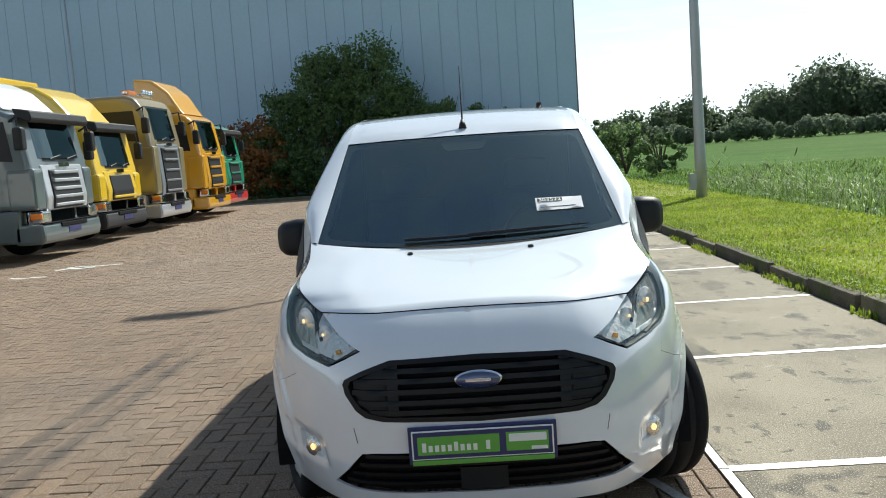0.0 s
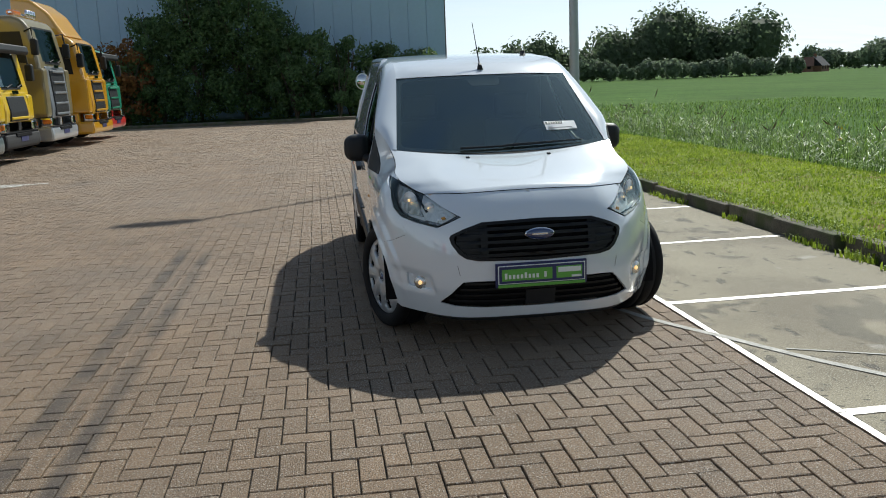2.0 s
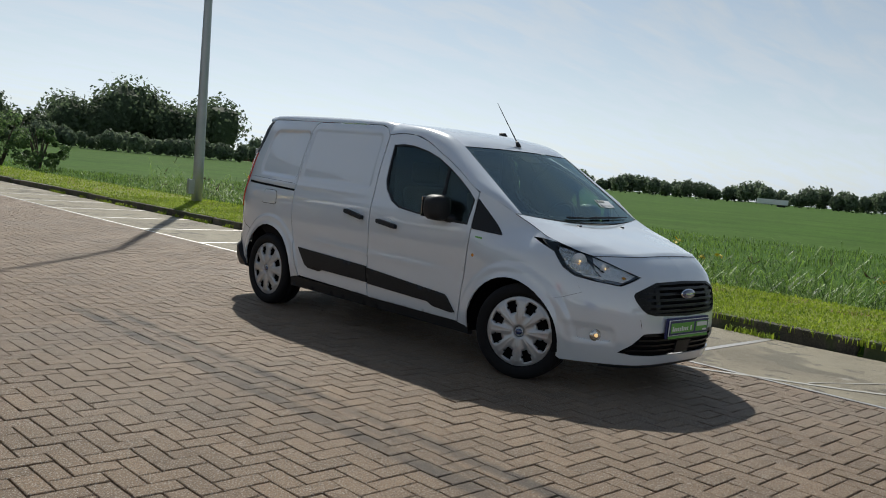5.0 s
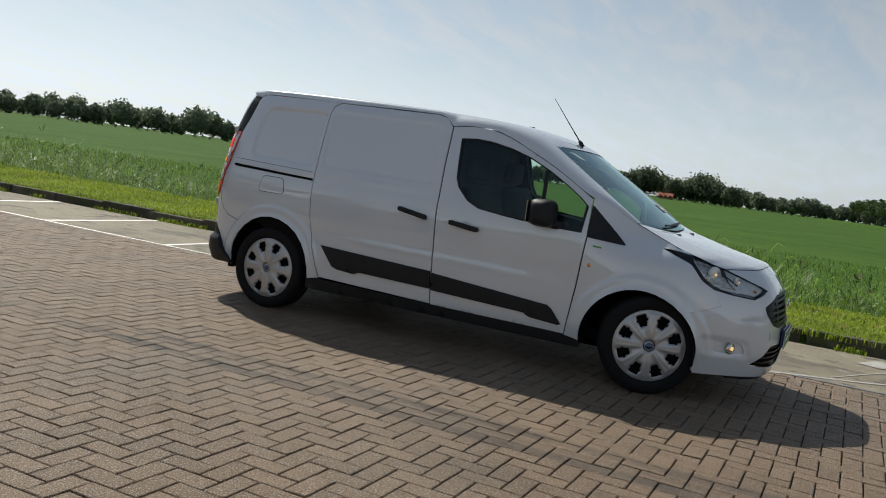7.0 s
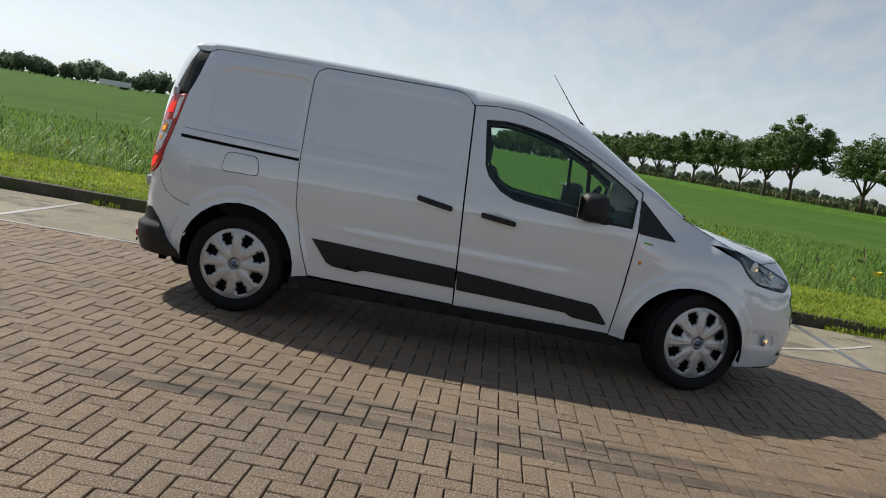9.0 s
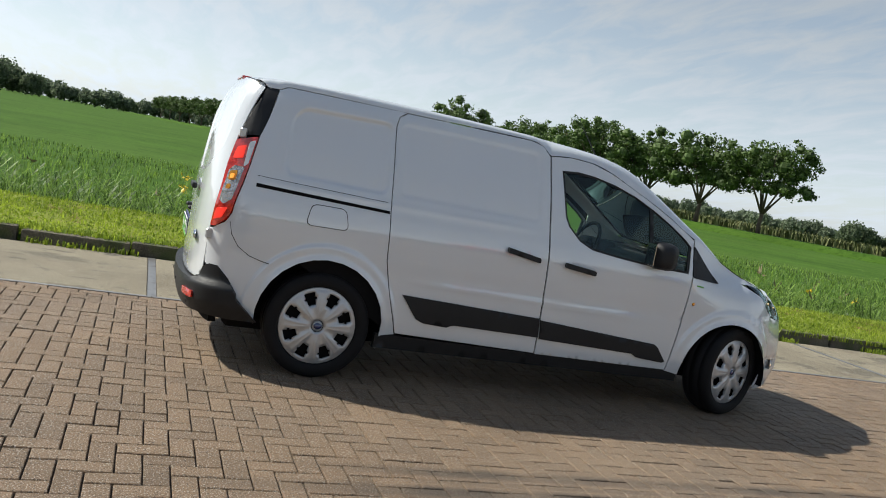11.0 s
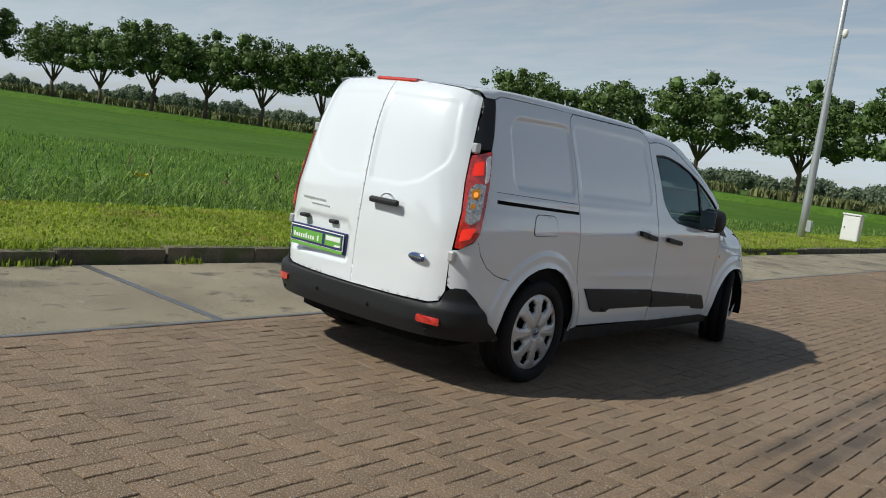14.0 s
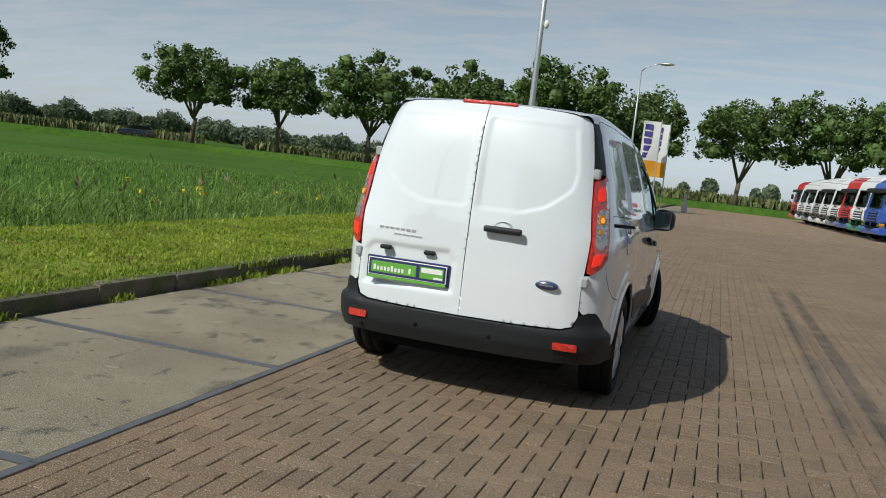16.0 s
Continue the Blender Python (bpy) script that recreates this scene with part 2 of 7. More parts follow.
def stains(m, scale, lo, hi, colour, amount, detail=5.0, stretch=(1, 1, 1)):
    """Blotches of another colour where a noise is high."""
    n, l = m.node_tree.nodes, m.node_tree.links
    b = n["Principled BSDF"]
    base = b.inputs["Base Color"].links[0].from_socket
    geo, mp = n.new("ShaderNodeNewGeometry"), n.new("ShaderNodeMapping")
    mp.inputs["Scale"].default_value = stretch
    nz, mr = n.new("ShaderNodeTexNoise"), n.new("ShaderNodeMapRange")
    nz.inputs["Scale"].default_value, nz.inputs["Detail"].default_value = scale, detail
    mr.inputs["From Min"].default_value, mr.inputs["From Max"].default_value, mr.inputs["To Max"].default_value = lo, hi, amount
    mix = n.new("ShaderNodeMix")
    mix.data_type = "RGBA"
    mix.inputs["B"].default_value = (*colour, 1)
    l.new(geo.outputs["Position"], mp.inputs["Vector"])
    l.new(mp.outputs["Vector"], nz.inputs["Vector"])
    l.new(nz.outputs["Fac"], mr.inputs["Value"])
    l.new(mr.outputs["Result"], mix.inputs["Factor"])
    l.new(base, mix.inputs["A"])
    l.new(mix.outputs["Result"], b.inputs["Base Color"])


stains(M_SLAB, 2.2, 0.60, 0.66, (0.055, 0.048, 0.038), 0.85, 5)
stains(M_SLAB, 0.8, 0.47, 0.68, (0.125, 0.10, 0.065), 0.8, 8)
stains(M_SLAB, 9.0, 0.68, 0.74, (0.04, 0.035, 0.03), 0.7, 2)
stains(M_SLAB, 3.1, 0.66, 0.72, (0.42, 0.40, 0.36), 0.5, 6)
for m_ in (M_BRICK, M_BRICKS):
    stains(m_, 0.35, 0.5, 0.72, (0.29, 0.235, 0.185), 0.4, 6)
    stains(m_, 0.8, 0.58, 0.75, (0.10, 0.078, 0.06), 0.5, 7)
    stains(m_, 130, 0.575, 0.62, (0.50, 0.45, 0.38), 0.75, 2)
    stains(m_, 105, 0.575, 0.63, (0.05, 0.04, 0.03), 0.75, 2, (1.3, 1, 1))
stains(M_SLAB, 1.5, 0.585, 0.63, (0.075, 0.064, 0.045), 0.7, 9, (1.0, 0.45, 1))
stains(M_SLAB, 5.0, 0.64, 0.67, (0.05, 0.043, 0.034), 0.75, 4, (1.5, 0.6, 1))
stains(M_SLAB, 120, 0.57, 0.62, (0.46, 0.43, 0.35), 0.65, 2)
stains(M_SLAB, 100, 0.58, 0.64, (0.06, 0.052, 0.038), 0.6, 2)
stains(M_SLAB, 13, 0.70, 0.73, (0.05, 0.045, 0.035), 0.8, 1, (1, 1.6, 1))
stains(M_JOINT_STEEL, 7, 0.55, 0.65, (0.2, 0.16, 0.13), 0.4, 5)
stains(M_VERGE, 1.6, 0.56, 0.64, (0.16, 0.095, 0.045), 0.85, 5)
stains(M_SOIL, 0.05, 0.45, 0.7, (0.08, 0.14, 0.028), 0.6, 8, (1, 0.35, 1))
stains(M_SOIL, 2.5, 0.52, 0.66, (0.025, 0.06, 0.008), 0.6, 6, (1, 0.5, 1))
stains(M_SOIL, 0.5, 0.5, 0.75, (0.03, 0.075, 0.012), 0.5, 8, (1, 0.3, 1))
stains(M_KERB, 3.0, 0.5, 0.62, (0.06, 0.085, 0.02), 0.7, 5)
TRACKS = [(-2.31, -6.4, -2.31, 3.6, 0.055, 0.7), (-2.60, -6.6, -2.53, 4.2, 0.06, 0.72), (-2.45, -2.5, -2.42, 3.5, 0.03, 0.4), (0.6, 5.6, -1.3, 5.4, 0.06, 0.3), (-1.2, 5.42, -2.7, 4.45, 0.06, 0.35)]
tyre_tracks(M_BRICK, TRACKS)
tyre_tracks(M_BRICKS, TRACKS)


# ---------------------------------------------------------------- mesh helpers
def mesh_object(name, bm, material=None, parent=None, smooth=False):
    me = bpy.data.meshes.new(name)
    bm.normal_update()
    bm.to_mesh(me)
    bm.free()
    if material:
        me.materials.append(material)
    if smooth:
        me.shade_smooth()
    ob = new(name, me)
    if parent:
        ob.parent = parent
    return ob


def part(name, bm, material, parent, label="", smooth=False):
    ob = mesh_object(name, bm, material, parent, smooth)
    return tagged(ob, label) if label else ob


def thing(name, label, category, group="", kind="", at=None):
    ob = new(name)
    ob.empty_display_size = 0.2
    if at is not None:
        ob.matrix_basis = at
    return tagged(ob, label, category, group, kind)


def box(x0, x1, y0, y1, z0, z1, bevel=0.0, seg=2, bm=None):
    own = bmesh.new() if bm is None or bevel else bm
    v = bmesh.ops.create_cube(own, size=1.0)["verts"]
    for p in v:
        p.co = Vector(((x0 + x1) / 2 + p.co.x * (x1 - x0), (y0 + y1) / 2 + p.co.y * (y1 - y0), (z0 + z1) / 2 + p.co.z * (z1 - z0)))
    if bevel:
        bmesh.ops.bevel(own, geom=own.edges[:], offset=bevel, segments=seg, affect="EDGES", profile=0.6)
        if bm is not None:
            me = bpy.data.meshes.new("tmp")
            own.to_mesh(me)
            own.free()
            bm.from_mesh(me)
            bpy.data.meshes.remove(me)
            return bm
    return own


def tube(points, radii, seg=10, bm=None, cap=True):
    """A tapered tube through points."""
    bm = bm or bmesh.new()
    pts = [Vector(p) for p in points]
    radii = radii if isinstance(radii, (list, tuple)) else [radii] * len(pts)
    rings = []
    for i, p in enumerate(pts):
        d = (pts[min(i + 1, len(pts) - 1)] - pts[max(i - 1, 0)]).normalized()
        a = d.orthogonal().normalized() if abs(d.z) > 0.95 else d.cross(Vector((0, 0, 1))).normalized()
        if abs(d.z) > 0.95:
            a = (Vector((1, 0, 0)) - d * d.x).normalized()
        b = d.cross(a)
        rings.append([bm.verts.new(p + radii[i] * (math.cos(k * 2 * math.pi / seg) * a + math.sin(k * 2 * math.pi / seg) * b)) for k in range(seg)])
    for r0, r1 in zip(rings, rings[1:]):
        for k in range(seg):
            bm.faces.new((r0[k], r0[(k + 1) % seg], r1[(k + 1) % seg], r1[k]))
    if cap:
        bm.faces.new(rings[0][::-1])
        bm.faces.new(rings[-1])
    return bm


def soup(name, verts, faces, material, parent=None, smooth=False):
    me = bpy.data.meshes.new(name)
    verts = np.asarray(verts, dtype=np.float32).reshape(-1, 3)
    faces = np.asarray(faces, dtype=np.int32)
    k = faces.shape[1]
    me.vertices.add(len(verts))
    me.vertices.foreach_set("co", verts.ravel())
    me.loops.add(faces.size)
    me.loops.foreach_set("vertex_index", faces.ravel())
    me.polygons.add(len(faces))
    me.polygons.foreach_set("loop_start", np.arange(0, faces.size, k, dtype=np.int32))
    me.update(calc_edges=True)
    me.validate()
    me.materials.append(material)
    if smooth:
        me.shade_smooth()
    else:
        me.shade_flat()
    ob = new(name, me)
    if parent:
        ob.parent = parent
    return ob


rng = np.random.default_rng(7)


def blades(n, xr, yr, zfun, h0, h1, width, lean=0.35, keep=None):
    """Grass blades: bent strips of three quads, with pointed tops, as arrays."""
    x = rng.uniform(*xr, n)
    y = rng.uniform(*yr, n)
    if keep is not None:
        ok = keep(x, y)
        x, y = x[ok], y[ok]
    n = len(x)
    z = zfun(x, y)
    h = rng.uniform(h0, h1, n)
    a = rng.uniform(0, 2 * math.pi, n)
    dx, dy = np.cos(a), np.sin(a)
    le = rng.uniform(0.1, 1.0, n) * lean * h
    w = width * rng.uniform(0.6, 1.3, n)
    px, py = -dy * w / 2, dx * w / 2
    v = np.zeros((n, 5, 3))
    v[:, 0] = np.stack([x - px, y - py, z - 0.02], 1)
    v[:, 1] = np.stack([x + px, y + py, z - 0.02], 1)
    v[:, 2] = np.stack([x + px * 0.8 + dx * le * 0.35, y + py * 0.8 + dy * le * 0.35, z + h * 0.6], 1)
    v[:, 3] = np.stack([x - px * 0.8 + dx * le * 0.35, y - py * 0.8 + dy * le * 0.35, z + h * 0.6], 1)
    v[:, 4] = np.stack([x + dx * le, y + dy * le, z + h - 0.45 * le], 1)
    i = np.arange(n)[:, None] * 5
    tri = np.concatenate([i + [0, 1, 2], i + [0, 2, 3], i + [3, 2, 4]], 1).reshape(-1, 3)
    return v.reshape(-1, 3), tri


def leaf_cloud(centres, radii, per, size, squash=0.8, seed=1):
    """Many small leaf cards filling the shells of a set of clumps."""
    r = np.random.default_rng(seed)
    allv = []
    for c, rad in zip(centres, radii):
        d = r.normal(size=(per, 3))
        d /= np.linalg.norm(d, axis=1)[:, None]
        q = rad * r.uniform(0.45, 1.08, per) ** 0.6
        p = np.asarray(c) + d * q[:, None] * [1, 1, squash]
        nrm = d + r.normal(scale=0.7, size=(per, 3))
        nrm /= np.linalg.norm(nrm, axis=1)[:, None]
        t = np.cross(nrm, r.normal(size=(per, 3)))
        t /= np.linalg.norm(t, axis=1)[:, None]
        b = np.cross(nrm, t)
        s = (size * r.uniform(0.6, 1.4, per))[:, None]
        allv.append(np.stack([p - t * s * 0.5, p + b * s * 0.32, p + t * s * 0.55, p - b * s * 0.32], 1))
    v = np.concatenate(allv)
    return v.reshape(-1, 3), np.arange(len(v) * 4).reshape(-1, 4)


def inner_mass(centres, radii, seed):
    """Dense uneven hearts of foliage inside the leaf shells, as quads."""
    r = np.random.default_rng(seed)
    bm = bmesh.new()
    bmesh.ops.create_cube(bm, size=2)
    bmesh.ops.subdivide_edges(bm, edges=bm.edges[:], cuts=1, use_grid_fill=True)
    bm.verts.ensure_lookup_table()
    unit = np.array([v.co.normalized()[:] for v in bm.verts])
    quad = np.array([[v.index for v in f.verts] for f in bm.faces])
    bm.free()
    c, rad = np.asarray(centres, float), np.asarray(radii, float)
    if rad.ndim == 1:
        rad = np.repeat(rad[:, None], 3, 1)
    v = c[:, None] + unit[None] * rad[:, None] * r.uniform(0.8, 1.15, (len(c), len(unit), 1))
    f = quad[None] + np.arange(len(c))[:, None, None] * len(unit)
    return v.reshape(-1, 3), f.reshape(-1, 4)


def joined(a, b):
    return np.concatenate([a[0], b[0]]), np.concatenate([a[1], np.asarray(b[1]) + len(a[0])])


# ---------------------------------------------------------------- ground
EDGE_X, KERB_X = 1.045, 3.06          # brick / slab edge, slab / kerb edge
YARD_W, YARD_S, YARD_N = -42.0, -82.0, 33.6


def land(x, y):
    """Height of the ground beside the yard: verge, ditch bank and field."""
    x = np.asarray(x, float)
    z = np.interp(x, [KERB_X, KERB_X + 0.2, 6.0, 7.6, 8.6, 10.5, 16], [-0.14, 0.10, 0.11, -0.25, -0.35, -0.12, -0.15])
    return z


xs = [-2600, -600, -150, YARD_W, -20, -8, 0, EDGE_X, KERB_X + 0.02, KERB_X + 0.2, 4.0, 5.0, 6.0, 6.8, 7.6, 8.6, 9.5, 10.5, 16, 40, 120, 400, 2600]
ys = [-2600, -600, -200, -110, YARD_S, -60, -40, -28, -20] + list(range(-16, 36, 2)) + [40, 60, 100, 200, 600, 2600]
bm = bmesh.new()
grid = [[bm.verts.new((x, y, float(land(x, y)))) for y in ys] for x in xs]
for i in range(len(xs) - 1):
    for j in range(len(ys) - 1):
        bm.faces.new((grid[i][j], grid[i + 1][j], grid[i + 1][j + 1], grid[i][j + 1]))
tagged(mesh_object("ground", bm, M_SOIL, smooth=True), "flat green farmland around the paved yard", "ground", kind="structure")

# mown verge between kerb and ditch
bm = bmesh.new()
vx = [KERB_X + 0.1, 3.6, 4.2, 4.8, 5.4, 6.0, 6.35]
vy = [-80, -40] + list(range(-24, 36, 1))
vg = [[bm.verts.new((x, y, float(land(x, y)) + 0.012 + 0.012 * noise.noise((x * 1.3, y * 1.3, 0)))) for y in vy] for x in vx]
for i in range(len(vx) - 1):
    for j in range(len(vy) - 1):
        bm.faces.new((vg[i][j], vg[i + 1][j], vg[i + 1][j + 1], vg[i][j + 1]))
tagged(mesh_object("verge", bm, M_VERGE, smooth=True), "mown grass verge between kerb and ditch", "verge", kind="structure")

# pavement bed under the bricks
bm = box(YARD_W, EDGE_X - 0.012, YARD_S, YARD_N, -0.12, -0.012)
pavement = tagged(mesh_object("pavement", bm, M_JOINT), "brown concrete block paving in herringbone bond", "pavement", kind="structure")

# concrete slabs, 2 m square, in steel edging
slab_strip = thing("concrete_strip", "row of square grey concrete slabs with bare steel edges", "pavement", kind="structure")
SLAB0 = -0.02
bm = box(EDGE_X, KERB_X, YARD_S, YARD_N, -0.12, -0.012)
part("bed", bm, M_JOINT, slab_strip)
me_slab = None
for k in range(-40, 17):
    y0 = SLAB0 + 2.0 * k
    if me_slab is None:
        bm = box(EDGE_X + 0.038, KERB_X - 0.04, 0.037, 1.963, -0.1, 0.0, 0.006, 1)
        ob = part("slab", bm, M_SLAB, slab_strip)
        me_slab = ob.data
        bm = box(EDGE_X + 0.037, KERB_X - 0.04, -0.034, 0.034, -0.1, 0.002)
        joint = part("steel_joint", bm, M_JOINT_STEEL, slab_strip)
        me_joint = joint.data
        bm = box(EDGE_X - 0.008, EDGE_X + 0.034, 0.004, 1.996, -0.1, 0.003)
        edge = part("steel_edge", bm, M_JOINT_STEEL, slab_strip)
        me_edge = edge.data
        ob.location.y = joint.location.y = edge.location.y = y0
    else:
        for nm, me in (("slab", me_slab), ("steel_joint", me_joint), ("steel_edge", me_edge)):
            o = new(nm, me)
            o.parent = slab_strip
            o.location.y = y0


def flat(points, z, name, material, parent, width):
    """A painted stripe along points."""
    bm = bmesh.new()
    prev = None
    for i, (x, y) in enumerate(points):
        a, b = points[max(i - 1, 0)], points[min(i + 1, len(points) - 1)]
        d = Vector((b[0] - a[0], b[1] - a[1])).normalized()
        nx, ny = -d.y * width / 2, d.x * width / 2
        cur = (bm.verts.new((x + nx, y + ny, z)), bm.verts.new((x - nx, y - ny, z)))
        if prev:
            bm.faces.new((prev[0], prev[1], cur[1], cur[0]))
        prev = cur
    return part(name, bm, material, parent)


# bay lines: painted on slab edges from the van's nose towards the building
bay = thing("paint_marking", "worn white painted curves and splashes on the paving", "road marking", kind="structure")
flat([(0.70, -0.05), (0.80, -0.32), (0.911, -0.539), (1.078, -0.821), (1.20, -1.06), (1.352, -1.34), (1.629, -1.753), (1.95, -2.15), (2.4, -2.6)], 0.0045, "curved_line", M_FADED, bay, 0.05)
flat([(1.30, -1.12), (1.399, -1.169), (1.834, -1.393), (2.4, -1.72)], 0.0045, "thin_line", M_FADED, bay, 0.018)
flat([(-7.0, 10.42), (-6.82, 10.60), (-6.62, 10.50), (-6.40, 10.62)], 0.0072, "paint_splash", M_WHITE_LINE, bay, 0.13)
flat([(-6.95, 10.75), (-6.70, 10.82), (-6.35, 10.72), (-6.0, 10.80)], 0.0072, "paint_splash", M_WHITE_LINE, bay, 0.08)
flat([(-7.35, 9.62), (-7.10, 9.50), (-6.95, 9.58), (-6.72, 9.55)], 0.0072, "paint_splash", M_WHITE_LINE, bay, 0.09)
flat([(2.35, -1.42), (2.75, -1.60)], 0.0062, "paint_splash", M_FADED, bay, 0.22)

# kerb stones
kerb = thing("kerb", "weathered dark grey concrete kerb stones, grass growing over", "kerb", kind="structure")
bm = box(KERB_X, KERB_X + 0.16, 0.006, 0.994, -0.12, 0.125, 0.02, 2)
me_kerb = None
for k in range(-82, 33):
    if me_kerb is None:
        o = part("kerb_stone", bm, M_KERB, kerb)
        me_kerb = o.data
    else:
        o = new("kerb_stone", me_kerb)
        o.parent = kerb
    r = random.Random(k)
    o.location = (r.uniform(-0.012, 0.012) + (0.07 if k < 1 else 0.0), k + 0.2, r.uniform(-0.02, 0.015))
    o.rotation_euler.z = radians(r.uniform(-0.6, 0.6))

# ---------------------------------------------------------------- industrial building
BX, BY = 6.44, 45.36
hall = thing("industrial_hall", "large grey-blue metal-clad industrial building with vertical panel seams", "building")
bm = box(-70, BX, BY + 0.08, BY + 40, -0.2, 15.0)
part("wall", bm, M_CLAD, hall)
bm = box(-70.2, BX + 0.25, BY - 0.12, BY + 40.2, 15.0, 15.4)
part("roof_trim", bm, M_STEEL, hall)
me_panel = None
for k in range(72):
    if me_panel is None:
        bm = box(-1.06, -0.015, BY - 0.02, BY + 0.1, 0.0, 14.98, 0.01, 1)
        o = part("wall_panel", bm, M_CLAD, hall)
        me_panel = o.data
    else:
        o = new("wall_panel", me_panel)
        o.parent = hall
    o.location.x = BX - 1.06 * k
bm = box(BX - 0.02, BX + 0.05, BY - 0.035, BY + 0.05, 0, 15.0, 0.01, 1)
part("corner_trim", bm, M_STEEL, hall)
# kerb in front of the building
bm = box(YARD_W, KERB_X - 1.6, YARD_N, YARD_N + 0.25, -0.1, 0.14, 0.03, 2)
tagged(mesh_object("kerb_north", bm, M_KERB), "low dark kerb at the end of the yard", "kerb", kind="structure")


# ---------------------------------------------------------------- trees and shrubs
def tree_mesh(seed, h=12.0, spread=5.5, clumps=200, per=44, leaf=0.38):
    """A roadside tree: one trunk that forks into rising limbs, and a broad open crown."""
    r = np.random.default_rng(seed)
    bm = bmesh.new()
    fork = h * r.uniform(0.2, 0.27)
    tube([(0, 0, -0.3), (r.normal() * 0.05, r.normal() * 0.05, fork * 0.5), (r.normal() * 0.1, r.normal() * 0.1, fork)],
         [h * 0.03, h * 0.022, h * 0.02], 9, bm)
    cs, rs = [], []
    limbs = r.integers(6, 8)
    for i in range(limbs):
        a = 2 * math.pi * (i + r.uniform(-0.3, 0.3)) / limbs
        out = spread * r.uniform(0.45, 0.85)
        top = h * r.uniform(0.62, 0.9)
        mid = (math.cos(a) * out * 0.45, math.sin(a) * out * 0.45, fork + (top - fork) * 0.45)
        end = (math.cos(a) * out, math.sin(a) * out, top)
        tube([(0, 0, fork * 0.96), mid, end], [h * 0.015, h * 0.009, h * 0.002], 6, bm)
        for s in range(3):
            f = r.uniform(0.3, 0.8)
            b0 = Vector(mid).lerp(Vector(end), f)
            b1 = b0 + Vector((r.normal() * 0.9, r.normal() * 0.9, r.uniform(0.4, 1.3))) * h * 0.09
            tube([b0, b1], [h * 0.005, h * 0.0015], 5, bm)
    for i in range(clumps):
        a = r.uniform(0, 2 * math.pi)
        f = math.sqrt(r.uniform(0.02, 1))
        zz = r.uniform(0, 1)
        rad = spread * f * (0.55 + 0.45 * math.sin(math.pi * (0.25 + 0.6 * zz)))
        lobe = 1.0 + 0.16 * math.sin(3 * a + seed) + 0.10 * math.sin(7 * a + 2 * seed)
        cs.append((math.cos(a) * rad * lobe, math.sin(a) * rad * lobe, h * (0.51 + 0.43 * zz * lobe - 0.14 * f * f * zz - (0.08 * f if zz < 0.3 else 0))))
        rs.append(h * r.uniform(0.04, 0.12))
    core = [i for i in range(clumps) if i % 4 == 0]
    v, f = joined(leaf_cloud(cs, rs, per, leaf, 0.75, seed), inner_mass([cs[i] for i in core], [rs[i] * 0.62 for i in core], seed))
    return bm, v, f


def tree(name, seed, label, category="tree", leafmat=None, **kw):
    ob = thing(name, label, category)
    bm, v, f = tree_mesh(seed, **kw)
    part("trunk", bm, M_BARK, ob, smooth=True)
    soup("crown", v, f, leafmat or M_LEAF, ob)
    return ob


road_trees = [(-2.9, -97.3, 1.04), (17.5, -89.7, 1.16), (40.9, -90.7, 1.09), (63.4, -86.4, 1.04), (-12.9, -98.7, 1.1), (9.1, -96.8, 1.02), (30.3, -94.7, 1.12), (53.8, -91.1, 1.0),
              (85.2, -70.2, 1.0), (91.9, -65.3, 0.99), (98.6, -61.2, 0.99), (104.9, -56.7, 1.01), (116.6, -55.3, 0.93), (127.5, -53.5, 0.97), (138.2, -46.0, 1.05), (151.4, -46.1, 0.96),
              (172.0, -47.2, 0.93), (187.9, -46.2, 0.97), (201.8, -44.5, 1.0), (219.5, -43.3, 0.97), (237.1, -42.1, 1.0), (254.7, -40.6, 1.01), (272, -38, 1.0), (290, -35, 1.0), (308, -31, 1.0),
              (326, -28, 1.02), (345, -24, 1.0), (365, -20, 1.0), (385, -16, 1.0), (405, -12, 1.0), (425, -8, 1.0), (445, -4, 1.0), (470, 0, 1.0), (-24, -103, 1.0), (-35, -108, 1.0)]
variants = []
for i, (x, y, s) in enumerate(road_trees):
    m = Matrix.Translation((x, y, 0.62)) @ Matrix.Rotation(i * 2.4, 4, "Z") @ Matrix.Diagonal((s, s, s, 1))
    if i < 4:
        ob = tree("roadside_tree", 11 + i, "tall roadside tree with broad green crown on forked trunk")
        tagged(ob, group="trees along the road")
        ob.matrix_basis = m
        variants.append(ob)
    else:
        src = variants[i % 4]
        o = copy_thing(src, Matrix.Translation((x, y, 0.62)) @ Matrix.Rotation(i * 2.4, 4, "Z"))
        o.scale = (s, s, s * (0.95 + 0.1 * ((i * 7) % 10) / 10))


